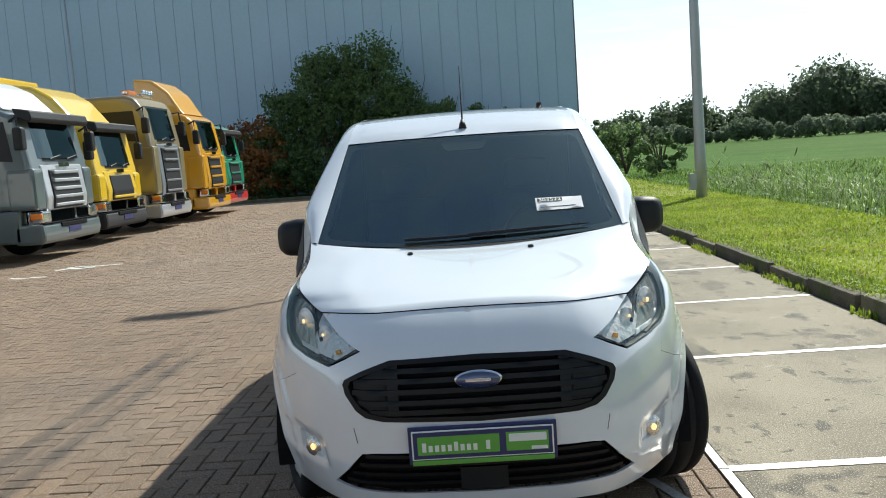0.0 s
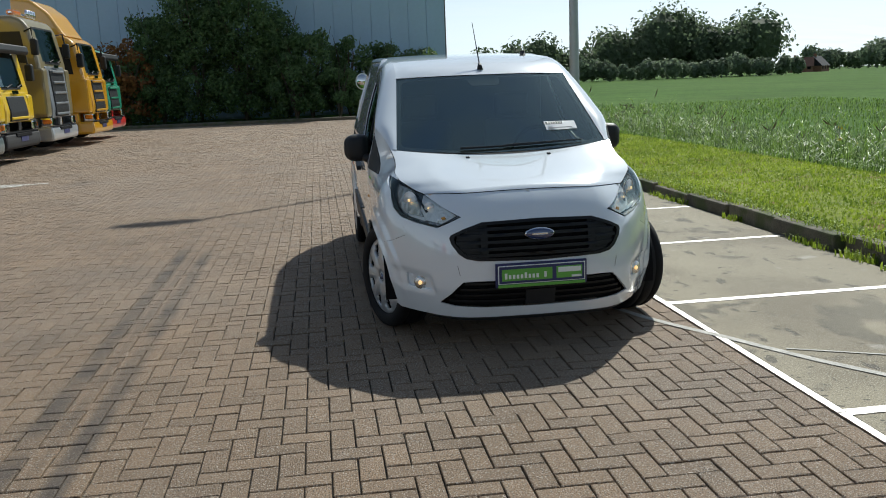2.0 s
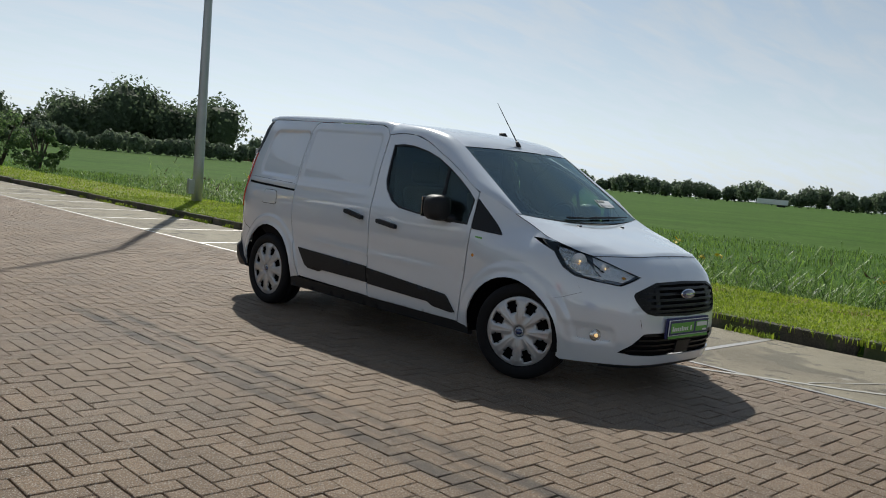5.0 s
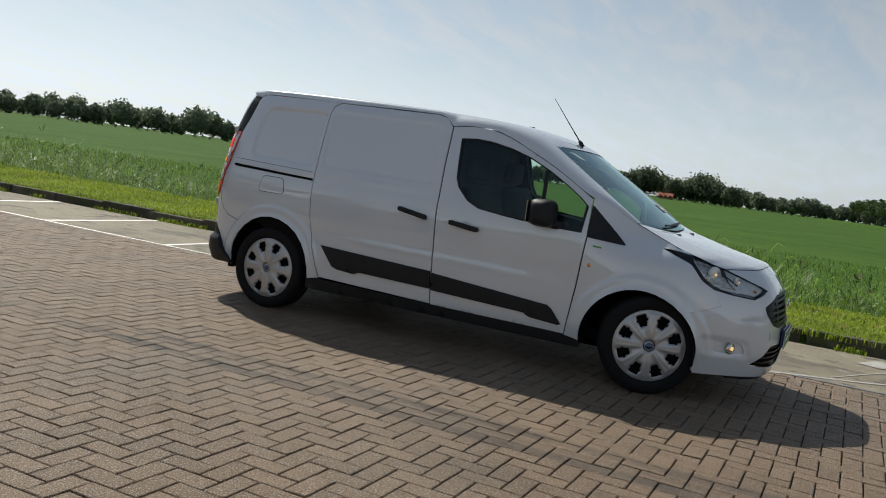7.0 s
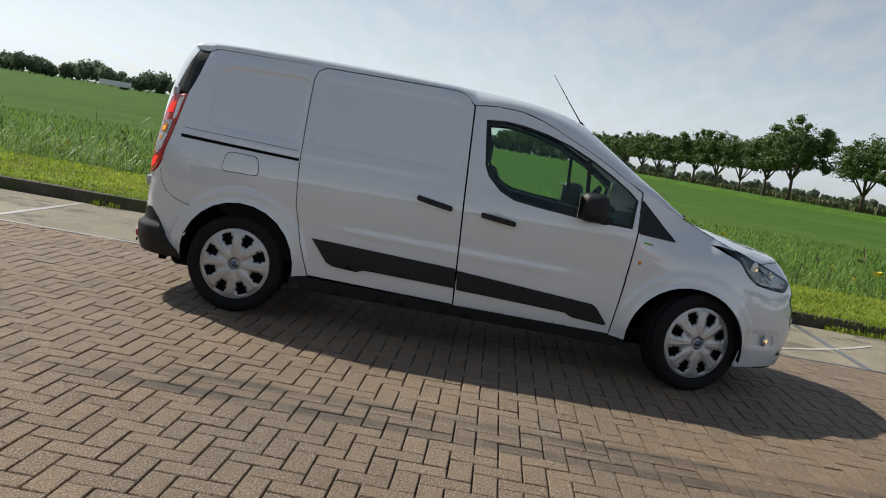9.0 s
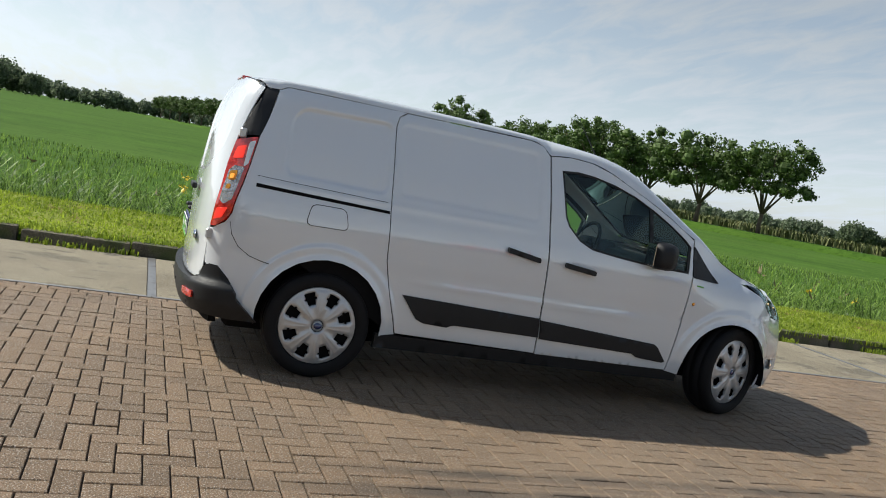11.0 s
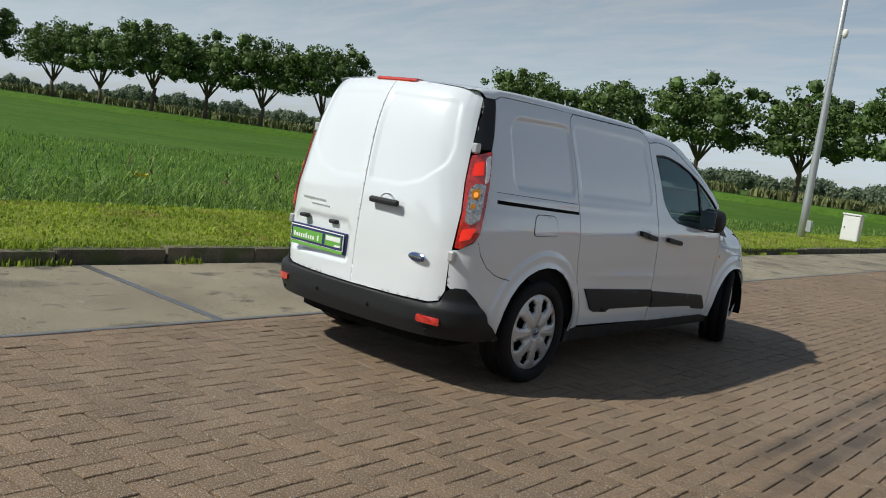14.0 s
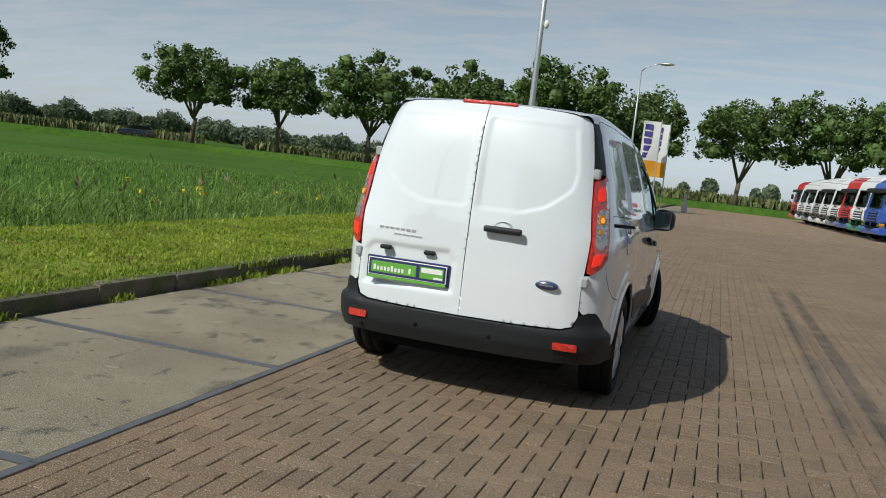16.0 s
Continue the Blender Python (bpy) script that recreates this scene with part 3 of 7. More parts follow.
def shrub(name, label, spots, seed, leaf=0.15, material=None, per=260):
    """A rounded thicket of leaf clumps on thin stems. spots: x, y, height, radius."""
    r = np.random.default_rng(seed)
    ob = thing(name, label, "bush")
    cs, rs = [], []
    bm = bmesh.new()
    for x, y, h, rad in spots:
        n = max(12, int(h * rad * 9.0))
        for k in range(n):
            a, f, z = r.uniform(0, 6.28), math.sqrt(r.uniform()), r.uniform(0.06, 0.93)
            w = rad * f * math.sin(math.pi * min(0.95, 0.28 + 0.62 * z))
            cs.append((x + math.cos(a) * w, y + math.sin(a) * w, h * z))
            rs.append(r.uniform(0.25, 0.75) * min(1.2, 0.3 + h * 0.12))
        for k in range(7):
            a, f = r.uniform(0, 6.28), r.uniform(0.3, 0.9)
            tube([(x, y, -0.1), (x + math.cos(a) * rad * f * 0.5, y + math.sin(a) * rad * f * 0.5, h * 0.55),
                  (x + math.cos(a) * rad * f, y + math.sin(a) * rad * f, h * r.uniform(0.85, 1.06))], [0.07, 0.04, 0.008], 5, bm)
    part("stem", bm, M_BARK, ob)
    v, f = leaf_cloud(cs, rs, int(per * 0.45), leaf, 0.9, seed)
    soup("foliage", v, f, material or M_LEAF2, ob)
    return ob


shrub("tall_bush", "tall dense dark green bush in front of the hall", [(-4.9, 42.2, 8.2, 2.3), (-7.2, 42.0, 7.6, 2.1), (-9.1, 41.8, 5.6, 2.0), (-3.3, 42.4, 5.6, 1.7)], 3, 0.16)
shrub("hedge", "dark overgrown hedge along the hall wall", [(-1.4, 41.6, 4.4, 1.7), (0.6, 42, 4.0, 1.7), (2.6, 42.4, 3.7, 1.6), (4.6, 42.8, 3.4, 1.5), (-2.2, 40.4, 3.2, 1.5), (0.0, 40, 2.5, 1.3), (2.2, 40.6, 2.3, 1.2), (6.6, 42.2, 2.9, 1.5), (8.2, 41.2, 2.4, 1.5), (9.8, 40.6, 1.9, 1.3)], 4, 0.15)
shrub("rusty_shrub", "shrub with orange-brown leaves beside the parked trucks", [(-10.6, 40.6, 4.3, 1.3), (-11.8, 40.4, 3.8, 1.3)], 5, 0.2, M_RUST, 120)
shrub("side_hedge", "green hedge continuing behind the parked trucks", [(-10.9, 41.4, 3.6, 1.7), (-13, 41.6, 3.4, 1.9), (-16, 41.6, 3.0, 2)], 6, 0.2, None, 160)


def woods(name, label, az0, az1, dist, h0, h1, seed, step=7.0, leaf=0.95, per=40, gap=0.0, origin=(0, 0), material=None):
    """A far belt of trees: rounded uneven crowns that close up, covered with leaf tufts."""
    r = np.random.default_rng(seed)
    n = max(2, int(abs(az1 - az0) / 57.3 * dist / step))
    cs, rs, ps, us = [], [], [], []
    m = per * 18
    for i in range(n):
        if r.uniform() < gap:
            continue
        a = radians(az0 + (az1 - az0) * (i + r.uniform(0, 0.8)) / n)
        d = dist * r.uniform(0.97, 1.05)
        x, y = origin[0] + math.sin(a) * d, origin[1] + math.cos(a) * d
        h = r.uniform(h0, h1) * (0.75 + 0.35 * math.sin(i * 0.37 + seed) ** 2)
        wide = h * r.uniform(0.36, 0.5)
        u = r.normal(size=(m, 3))
        u /= np.linalg.norm(u, axis=1, keepdims=True)
        az = np.arctan2(u[:, 1], u[:, 0])
        lobe = 1 + 0.13 * np.sin(3 * az + 5 * u[:, 2] + i) + 0.08 * np.sin(5 * az - 7 * u[:, 2] + 2 * i) + 0.04 * np.sin(11 * az + 9 * u[:, 2])
        fill = r.uniform(0.3, 1.0, m) ** 0.5 * lobe
        ps.append(np.array([x, y, h * 0.52]) + u * fill[:, None] * [wide, wide, h * 0.47])
        us.append(u)
        cs.append((x, y, h * 0.5))
        rs.append((wide * 0.66, wide * 0.66, h * 0.36))
    c, q = np.asarray(cs), np.asarray(rs)
    p, u = np.concatenate(ps), np.concatenate(us)
    p[:, 2] = np.maximum(p[:, 2], 0.1)
    nrm = u.reshape(-1, 3) + r.normal(scale=0.55, size=(len(p), 3))
    nrm /= np.linalg.norm(nrm, axis=1, keepdims=True)
    t = np.cross(nrm, r.normal(size=(len(p), 3)))
    t /= np.linalg.norm(t, axis=1, keepdims=True)
    b = np.cross(nrm, t)
    sz = leaf * r.uniform(0.75, 1.8, (len(p), 1))
    v = np.stack([p - t * sz * 0.5, p + b * sz * 0.36, p + t * sz * 0.5, p - b * sz * 0.36], 1).reshape(-1, 3)
    v, f = joined((v, np.arange(len(v)).reshape(-1, 4)), inner_mass(c, q, seed))
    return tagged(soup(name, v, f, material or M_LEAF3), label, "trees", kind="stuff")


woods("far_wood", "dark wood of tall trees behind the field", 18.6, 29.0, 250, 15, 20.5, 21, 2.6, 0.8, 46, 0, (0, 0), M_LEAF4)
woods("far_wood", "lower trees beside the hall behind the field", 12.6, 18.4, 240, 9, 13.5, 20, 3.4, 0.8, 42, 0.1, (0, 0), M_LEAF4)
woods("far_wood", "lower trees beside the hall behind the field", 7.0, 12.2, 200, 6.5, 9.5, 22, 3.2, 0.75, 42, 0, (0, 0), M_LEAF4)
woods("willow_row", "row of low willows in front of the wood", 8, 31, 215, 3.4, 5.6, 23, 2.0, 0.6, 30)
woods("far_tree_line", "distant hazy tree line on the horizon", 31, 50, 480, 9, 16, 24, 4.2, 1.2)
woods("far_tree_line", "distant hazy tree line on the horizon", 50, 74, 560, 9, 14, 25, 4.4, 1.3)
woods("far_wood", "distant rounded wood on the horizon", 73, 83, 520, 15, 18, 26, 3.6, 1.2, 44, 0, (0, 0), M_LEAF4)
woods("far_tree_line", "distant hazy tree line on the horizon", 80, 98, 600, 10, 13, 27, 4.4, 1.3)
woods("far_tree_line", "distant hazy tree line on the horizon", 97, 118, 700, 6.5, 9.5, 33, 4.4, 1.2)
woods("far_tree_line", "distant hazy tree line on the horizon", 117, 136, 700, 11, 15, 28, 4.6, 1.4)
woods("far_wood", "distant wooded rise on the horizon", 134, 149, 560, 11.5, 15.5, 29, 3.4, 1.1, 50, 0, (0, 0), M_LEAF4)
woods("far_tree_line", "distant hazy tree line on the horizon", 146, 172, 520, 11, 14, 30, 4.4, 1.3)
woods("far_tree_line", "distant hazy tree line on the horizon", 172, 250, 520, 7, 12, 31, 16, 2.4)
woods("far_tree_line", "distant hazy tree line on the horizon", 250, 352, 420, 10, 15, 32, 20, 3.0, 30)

# road bank with maize in front
road_line = [(560, 10), (385, -20), (254, -45), (200, -49), (138, -51), (105, -62), (86, -75), (64, -91), (41, -96), (18, -97), (-3, -102), (-25, -108), (-140, -150)]


def bank(name, label, off0, off1, z, material, bumpy=0.0):
    bm = bmesh.new()
    prev = None
    for i, p in enumerate(road_line):
        a, b = Vector(road_line[max(i - 1, 0)]), Vector(road_line[min(i + 1, len(road_line) - 1)])
        d = (b - a).normalized()
        nrm = Vector((d.y, -d.x))
        if nrm.dot(Vector((-p[0], 0 - p[1]))) < 0:
            nrm = -nrm
        q = Vector(p)
        row = [(q + nrm * off1, -0.6), (q + nrm * (off1 - 2.5), z), (q + nrm * (off0 + 2.5), z), (q + nrm * off0, -0.6)]
        cur = [bm.verts.new((v.x, v.y, h)) for v, h in row]
        if prev:
            for k in range(3):
                bm.faces.new((prev[k], prev[k + 1], cur[k + 1], cur[k]))
        prev = cur
    return tagged(mesh_object(name, bm, material), label, name.replace("_", " "), kind="structure")


bank("road_bank", "grassy bank carrying the tree-lined road", -9, 12, 0.62, M_SOIL)


def maize(off, n, seed):
    r = np.random.default_rng(seed)
    line = np.array(road_line[1:12], float)
    seg = np.linalg.norm(np.diff(line, axis=0), axis=1)
    s = r.uniform(0, seg.sum(), n)
    k = np.searchsorted(np.cumsum(seg), s)
    f = (s - np.concatenate([[0], np.cumsum(seg)])[k]) / seg[k]
    p = line[k] + (line[k + 1] - line[k]) * f[:, None]
    d = (line[k + 1] - line[k]) / seg[k][:, None]
    nrm = np.stack([d[:, 1], -d[:, 0]], 1)
    nrm *= np.sign((nrm * -p).sum(1))[:, None]
    p = p + nrm * (off + r.uniform(0, 9, n))[:, None]
    v, t = blades(n, (0, 1), (0, 1), lambda x, y: 0 * x, 1.7, 2.35, 0.4, 0.4)
    v = v.reshape(-1, 5, 3)
    v = v - v[:, :1] * [1, 1, 0] + np.concatenate([p, np.zeros((n, 1)) - 0.1], 1)[:, None]
    return v.reshape(-1, 3), t


v, f = maize(-22, 36000, 5)
tagged(soup("maize_field", v, f, M_CORN), "strip of yellowing maize behind the road trees", "maize", kind="stuff")

# verge grass, reeds and tall weeds
v1, t1 = blades(105000, (KERB_X + 0.12, 6.6), (-12, 17), land, 0.02, 0.058, 0.013, 0.7)
v2, t2 = blades(30000, (KERB_X + 0.12, 7.0), (-40, 34), land, 0.03, 0.08, 0.03, 0.7)
tagged(soup("verge_grass", np.concatenate([v1, v2]), np.concatenate([t1, t2 + len(v1)]), M_GRASS), "short mown yellow-green grass on the verge", "grass", kind="stuff")
# weeds along the kerb: tufts hanging over the stones and growing at their foot
tuft = lambda x, y: np.sin(y * 1.7) + np.sin(y * 4.3 + 1.0) + 0.8 * np.sin(y * 9.1) > 0.1
v1, t1 = blades(16000, (KERB_X + 0.05, KERB_X + 0.30), (-14, 20), lambda x, y: 0.10 + 0 * x, 0.03, 0.11, 0.012, 1.3)
v2, t2 = blades(9000, (KERB_X - 0.10, KERB_X + 0.07), (-14, 20), lambda x, y: 0 * x, 0.02, 0.09, 0.016, 0.9, keep=tuft)
tagged(soup("kerb_weeds", np.concatenate([v1, v2]), np.concatenate([t1, t2 + len(v1)]), M_GRASS), "weeds and grass tufts growing over the kerb", "weeds", kind="stuff")
v4, t4 = blades(6000, (6.6, 9.8), (-16, 22), land, 0.3, 0.85, 0.013, 1.1, keep=lambda x, y: np.sin(y * 1.3 + x) + np.sin(y * 3.1 - 2 * x) + np.sin(x * 5 + y * 0.6) > 0.5)
v1, t1 = blades(62000, (6.0, 9.6), (-16, 22), land, 0.05, 0.26, 0.013, 1.4, keep=lambda x, y: x > 6.2 + 0.35 * np.sin(y * 0.7) + 0.25 * np.sin(y * 1.9))
v2, t2 = blades(26000, (6.5, 11), (-60, 80), land, 0.06, 0.28, 0.022, 1.3)
v3, t3 = blades(36000, (9, 26), (-30, 40), land, 0.06, 0.2, 0.022, 0.9)
tagged(soup("ditch_grass", np.concatenate([v1, v2, v3, v4]), np.concatenate([t1, t2 + len(v1), t3 + len(v1) + len(v2), t4 + len(v1) + len(v2) + len(v3)]), M_REED), "tall unmown grass and reeds along the ditch", "reeds", kind="stuff")


def ragwort(seed):
    """A few tall stems with flat yellow flower heads among the ditch grass."""
    r = np.random.default_rng(seed)
    sv, sf, hv, hf = [], [], [], []
    for y0 in (-9.5, -5.2, -4.6, -1.8, 0.6, 1.1, 3.4, 6.3, 9.0):
        for _ in range(int(r.integers(1, 4))):
            x, y = r.uniform(6.9, 8.6), y0 + r.normal(scale=0.25)
            z, h = float(land(x, y)), r.uniform(0.45, 0.75)
            i = len(sv)
            sv += [(x - 0.006, y, z), (x + 0.006, y, z), (x + 0.03, y + 0.03, z + h), (x + 0.02, y + 0.03, z + h)]
            sf.append((i, i + 1, i + 2, i + 3))
            for _k in range(9):
                c = np.array([x + 0.025, y + 0.03, z + h]) + r.normal(scale=(0.035, 0.035, 0.018))
                d = r.normal(size=(2, 3)) * 0.018
                i = len(hv)
                hv += [c - d[0], c - d[1], c + d[0], c + d[1]]
                hf.append((i, i + 1, i + 2, i + 3))
    ob = soup("ragwort_stems", sv, sf, M_REED)
    tagged(ob, "tall yellow-flowering weeds in the ditch grass", "wildflowers", kind="stuff")
    soup("flower_heads", hv, hf, mat("yellow_petals", (0.75, 0.52, 0.02), 0.6), ob)


ragwort(51)


def reeds(n, seed):
    """Single reed stalks with long arching leaves and a drooping seed head."""
    r = np.random.default_rng(seed)
    vs, fs, ps, pf = [], [], [], []
    for _ in range(n):
        x, y = r.uniform(6.9, 9.6), r.uniform(-15, 24)
        z, h = float(land(x, y)), r.uniform(0.35, 0.75 + 0.5 * (math.sin(y * 0.9) + math.sin(y * 2.3 + x) > 0.7))
        lx, ly = r.normal(scale=0.12, size=2)
        for k in range(int(r.integers(5, 9))):
            f = 0.15 + 0.8 * k / 8
            a = r.uniform(0, 6.28)
            ln, w = r.uniform(0.25, 0.5), r.uniform(0.012, 0.022)
            b = np.array([x + lx * f, y + ly * f, z + h * f])
            o = np.array([math.cos(a), math.sin(a), 0])
            s = np.array([-o[1], o[0], 0]) * w / 2
            m1, tip = b + o * ln * 0.5 + [0, 0, ln * 0.42], b + o * ln + [0, 0, ln * 0.3]
            i = len(vs)
            vs += [b - s * 0.5, b + s * 0.5, m1 + s, m1 - s, tip]
            fs += [(i, i + 1, i + 2), (i, i + 2, i + 3), (i + 3, i + 2, i + 4)]
        b, t = np.array([x, y, z]), np.array([x + lx, y + ly, z + h])
        i = len(vs)
        vs += [b + [0.006, 0, 0], b - [0.006, 0, 0], t]
        fs += [(i, i + 1, i + 2)]
        if r.uniform() < 0.04:
            for k in range(4):
                i = len(ps)
                d = r.normal(scale=0.05, size=3)
                ps += [t, t + d + [0.015, 0.015, 0.06], t + d * 1.6 + [0, 0, 0.16]]
                pf += [(i, i + 1, i + 2)]
    return vs, fs, ps, pf


vs, fs, ps, pf = reeds(1500, 9)
tagged(soup("reed_stalks", vs, fs, M_REED), "single tall reeds with arching leaves by the ditch", "reeds", kind="stuff")
tagged(soup("reed_plumes", ps, pf, M_PLUME), "brown feathery seed heads of the reeds", "reeds", kind="stuff")


# ---------------------------------------------------------------- street furniture
def lamp_post(label, x, y, z, h, arm, lean=(0, 0), r0=0.11, head=None):
    ob = thing("street_lamp", label, "lamp post", at=Matrix.Translation((x, y, z)))
    lx, ly = lean
    top = Vector((lx, ly, h))
    part("post", tube([(0, 0, -0.4), (lx * 0.1, ly * 0.1, h * 0.1), (lx * 0.5, ly * 0.5, h * 0.5), top], [r0, r0 * 0.98, r0 * 0.75, r0 * 0.5], 14), M_POLE, ob, smooth=True)
    if arm:
        a = Vector((*arm, 0))
        part("arm", tube([top, top + a * 0.25 + Vector((0, 0, 0.3)), top + a * 0.75 + Vector((0, 0, 0.5)), top + a + Vector((0, 0, 0.55))], [r0 * 0.45, r0 * 0.4, r0 * 0.35, r0 * 0.33], 8), M_POLE, ob, smooth=True)
        d = Vector((*head, 0)).normalized() if head else a.normalized()
        e = top + a + Vector((0, 0, 0.55))
        bm = bmesh.new()
        bmesh.ops.create_uvsphere(bm, u_segments=14, v_segments=8, radius=1.0)
        m = Matrix.Translation(e + d * 0.42) @ Matrix.Rotation(math.atan2(d.y, d.x), 4, "Z") @ Matrix.Diagonal((0.54, 0.2, 0.11, 1))
        bmesh.ops.transform(bm, matrix=m, verts=bm.verts)
        part("lamp_head", bm, M_POLE, ob, smooth=True)
    part("inspection_door", box(-r0 * 1.15 - 0.12, -r0 * 0.8, -0.06, 0.06, 0.25, 0.62, 0.01, 1), M_POLE, ob)
    return ob


lamp_post("tall galvanised steel lamp post with curved arm on the verge", 5.32, 16.13, 0.05, 10.3, (-1.9, -1.5), (-0.05, 0.0), 0.13, (-1, -0.15))
mast = lamp_post("tall plain galvanised steel mast with a small dome camera", 5.35, -21.15, 0.05, 11.2, None, (0.0, 0.0), 0.13)
part("camera_bracket", tube([(0.0, 0, 6.62), (-0.18, 0, 6.62)], 0.02, 6), M_POLE, mast)
part("dome_camera", tube([(-0.18, 0, 6.66), (-0.18, 0, 6.58), (-0.18, 0, 6.46), (-0.18, 0, 6.38)], [0.05, 0.09, 0.085, 0.03], 12), M_WHITE_LINE, mast, "small white dome camera", smooth=True)

# ================================================================ the van
M_PAINT = mat("white_car_paint", (0.725, 0.765, 0.80), 0.2, 0.01, 3, 200, coat=1.0, spec=0.6)
M_PLAST = mat("black_grained_plastic", (0.013, 0.014, 0.016), 0.5, 0.2, 8, 300, 0.15, spec=0.35)
M_GRILLE = mat("black_grille_plastic", (0.0065, 0.007, 0.008), 0.42, 0.2, 8, 300, 0.1, spec=0.3)
M_RUBBER = mat("tyre_rubber", (0.009, 0.009, 0.010), 0.75, 0.25, 7, 120, 0.2, spec=0.25)
M_GAP = mat("dark_recess", (0.006, 0.006, 0.007), 0.85, 0.2, 8, 60, spec=0.15)
M_HUB = mat("silver_wheel_cover", (0.52, 0.53, 0.54), 0.35, 0.06, 6, 90, metal=0.55)
M_CHROME = mat("chrome", (0.75, 0.76, 0.78), 0.12, 0.03, 6, 50, metal=1.0)
M_BLUE = mat("blue_enamel", (0.012, 0.03, 0.12), 0.2, 0.05, 6, 50, coat=1.0)
M_SEAT = mat("dark_grey_fabric", (0.05, 0.052, 0.055), 0.9, 0.2, 9, 250, 0.3)
M_DASH = mat("grey_dash_plastic", (0.075, 0.078, 0.08), 0.6, 0.1, 9, 200, 0.1)
M_TRIMGREY = mat("light_grey_lining", (0.32, 0.32, 0.31), 0.85, 0.1, 6, 120)
M_GLASS = glass("tinted_side_glass", (0.74, 0.86, 0.79), ior=1.55)
M_SCREEN = glass("windscreen_glass", (0.62, 0.77, 0.72), ior=2.1)
M_LENS = glass("clear_lens", (0.95, 0.95, 0.95), ior=1.4)
M_RED = mat("red_lens", (0.36, 0.006, 0.006), 0.12, 0.55, 40, 120, 0.35, coat=1.0, col2=(0.62, 0.03, 0.015), bump_scale=70)
M_AMBER = mat("amber_lens", (0.8, 0.22, 0.02), 0.15, 0.1, 9, 120, coat=1.0)
M_AMBER_ON = glow("lit_amber_indicator", (1.0, 0.36, 0.05), 0.5)
M_RED_ON = glow("lit_red_lamp", (0.9, 0.03, 0.015), 0.35)
# golden glints on the front lamps' chrome, put in as weak emission
M_LAMP_GLINT = glow("lamp_glint", (1.0, 0.66, 0.3), 0.75)
M_PGREEN = mat("green_panel_print", (0.14, 0.40, 0.06), 0.45, 0.06, 6, 90)
M_PBLUE = mat("dark_blue_panel_frame", (0.03, 0.035, 0.12), 0.4, 0.1, 6, 90)
M_PWHITE = mat("white_print", (0.8, 0.82, 0.78), 0.5, 0.03, 6, 90)
M_PAPER = mat("paper_label", (0.8, 0.8, 0.8), 0.8, 0.03, 6, 90)
M_INK = mat("black_ink", (0.02, 0.02, 0.02), 0.7, 0.1, 6, 90)
M_FRIT = mat("black_glass_edge", (0.006, 0.008, 0.011), 0.9, 0.1, 6, 90, spec=0.1)
M_SILVER = mat("silver_reflector", (0.88, 0.88, 0.87), 0.15, 0.15, 40, 60, 0.8, metal=0.25, bump_scale=40)
# golden reflections are part of this reflector's own colour
M_WARM = mat("golden_glint_reflector", (0.88, 0.72, 0.46), 0.14, 0.35, 30, 60, 0.9, metal=0.85, col2=(0.95, 0.9, 0.8), bump_scale=38)
M_LAMPDARK = mat("dark_lamp_housing", (0.24, 0.25, 0.27), 0.18, 0.3, 30, 60, 0.3, metal=0.7, bump_scale=35)
M_TAILCLEAR = mat("clear_tail_lens", (0.30, 0.30, 0.31), 0.12, 0.7, 45, 90, 0.8, metal=0.75, col2=(0.85, 0.85, 0.86), bump_scale=55)
M_CUP = mat("amber_mirrored_cup", (0.9, 0.38, 0.06), 0.2, 0.1, 12, 60, 0.5, metal=0.7, bump_scale=60)


class Curve:
    """A monotone cubic through points."""

    def __init__(self, pts):
        self.x = np.array([p[0] for p in pts], float)
        self.y = np.array([p[1] for p in pts], float)
        h, d = np.diff(self.x), np.diff(self.y) / np.diff(self.x)
        m = np.zeros(len(self.x))
        m[0], m[-1] = d[0], d[-1]
        for i in range(1, len(d)):
            if d[i - 1] * d[i] > 0:
                w1, w2 = 2 * h[i] + h[i - 1], h[i] + 2 * h[i - 1]
                m[i] = (w1 + w2) / (w1 / d[i - 1] + w2 / d[i])
        self.m = m

    def __call__(self, v):
        v = np.clip(v, self.x[0], self.x[-1])
        i = np.clip(np.searchsorted(self.x, v) - 1, 0, len(self.x) - 2)
        h = self.x[i + 1] - self.x[i]
        t = (v - self.x[i]) / h
        return ((2 * t**3 - 3 * t**2 + 1) * self.y[i] + (t**3 - 2 * t**2 + t) * h * self.m[i]
                + (-2 * t**3 + 3 * t**2) * self.y[i + 1] + (t**3 - t**2) * h * self.m[i + 1])


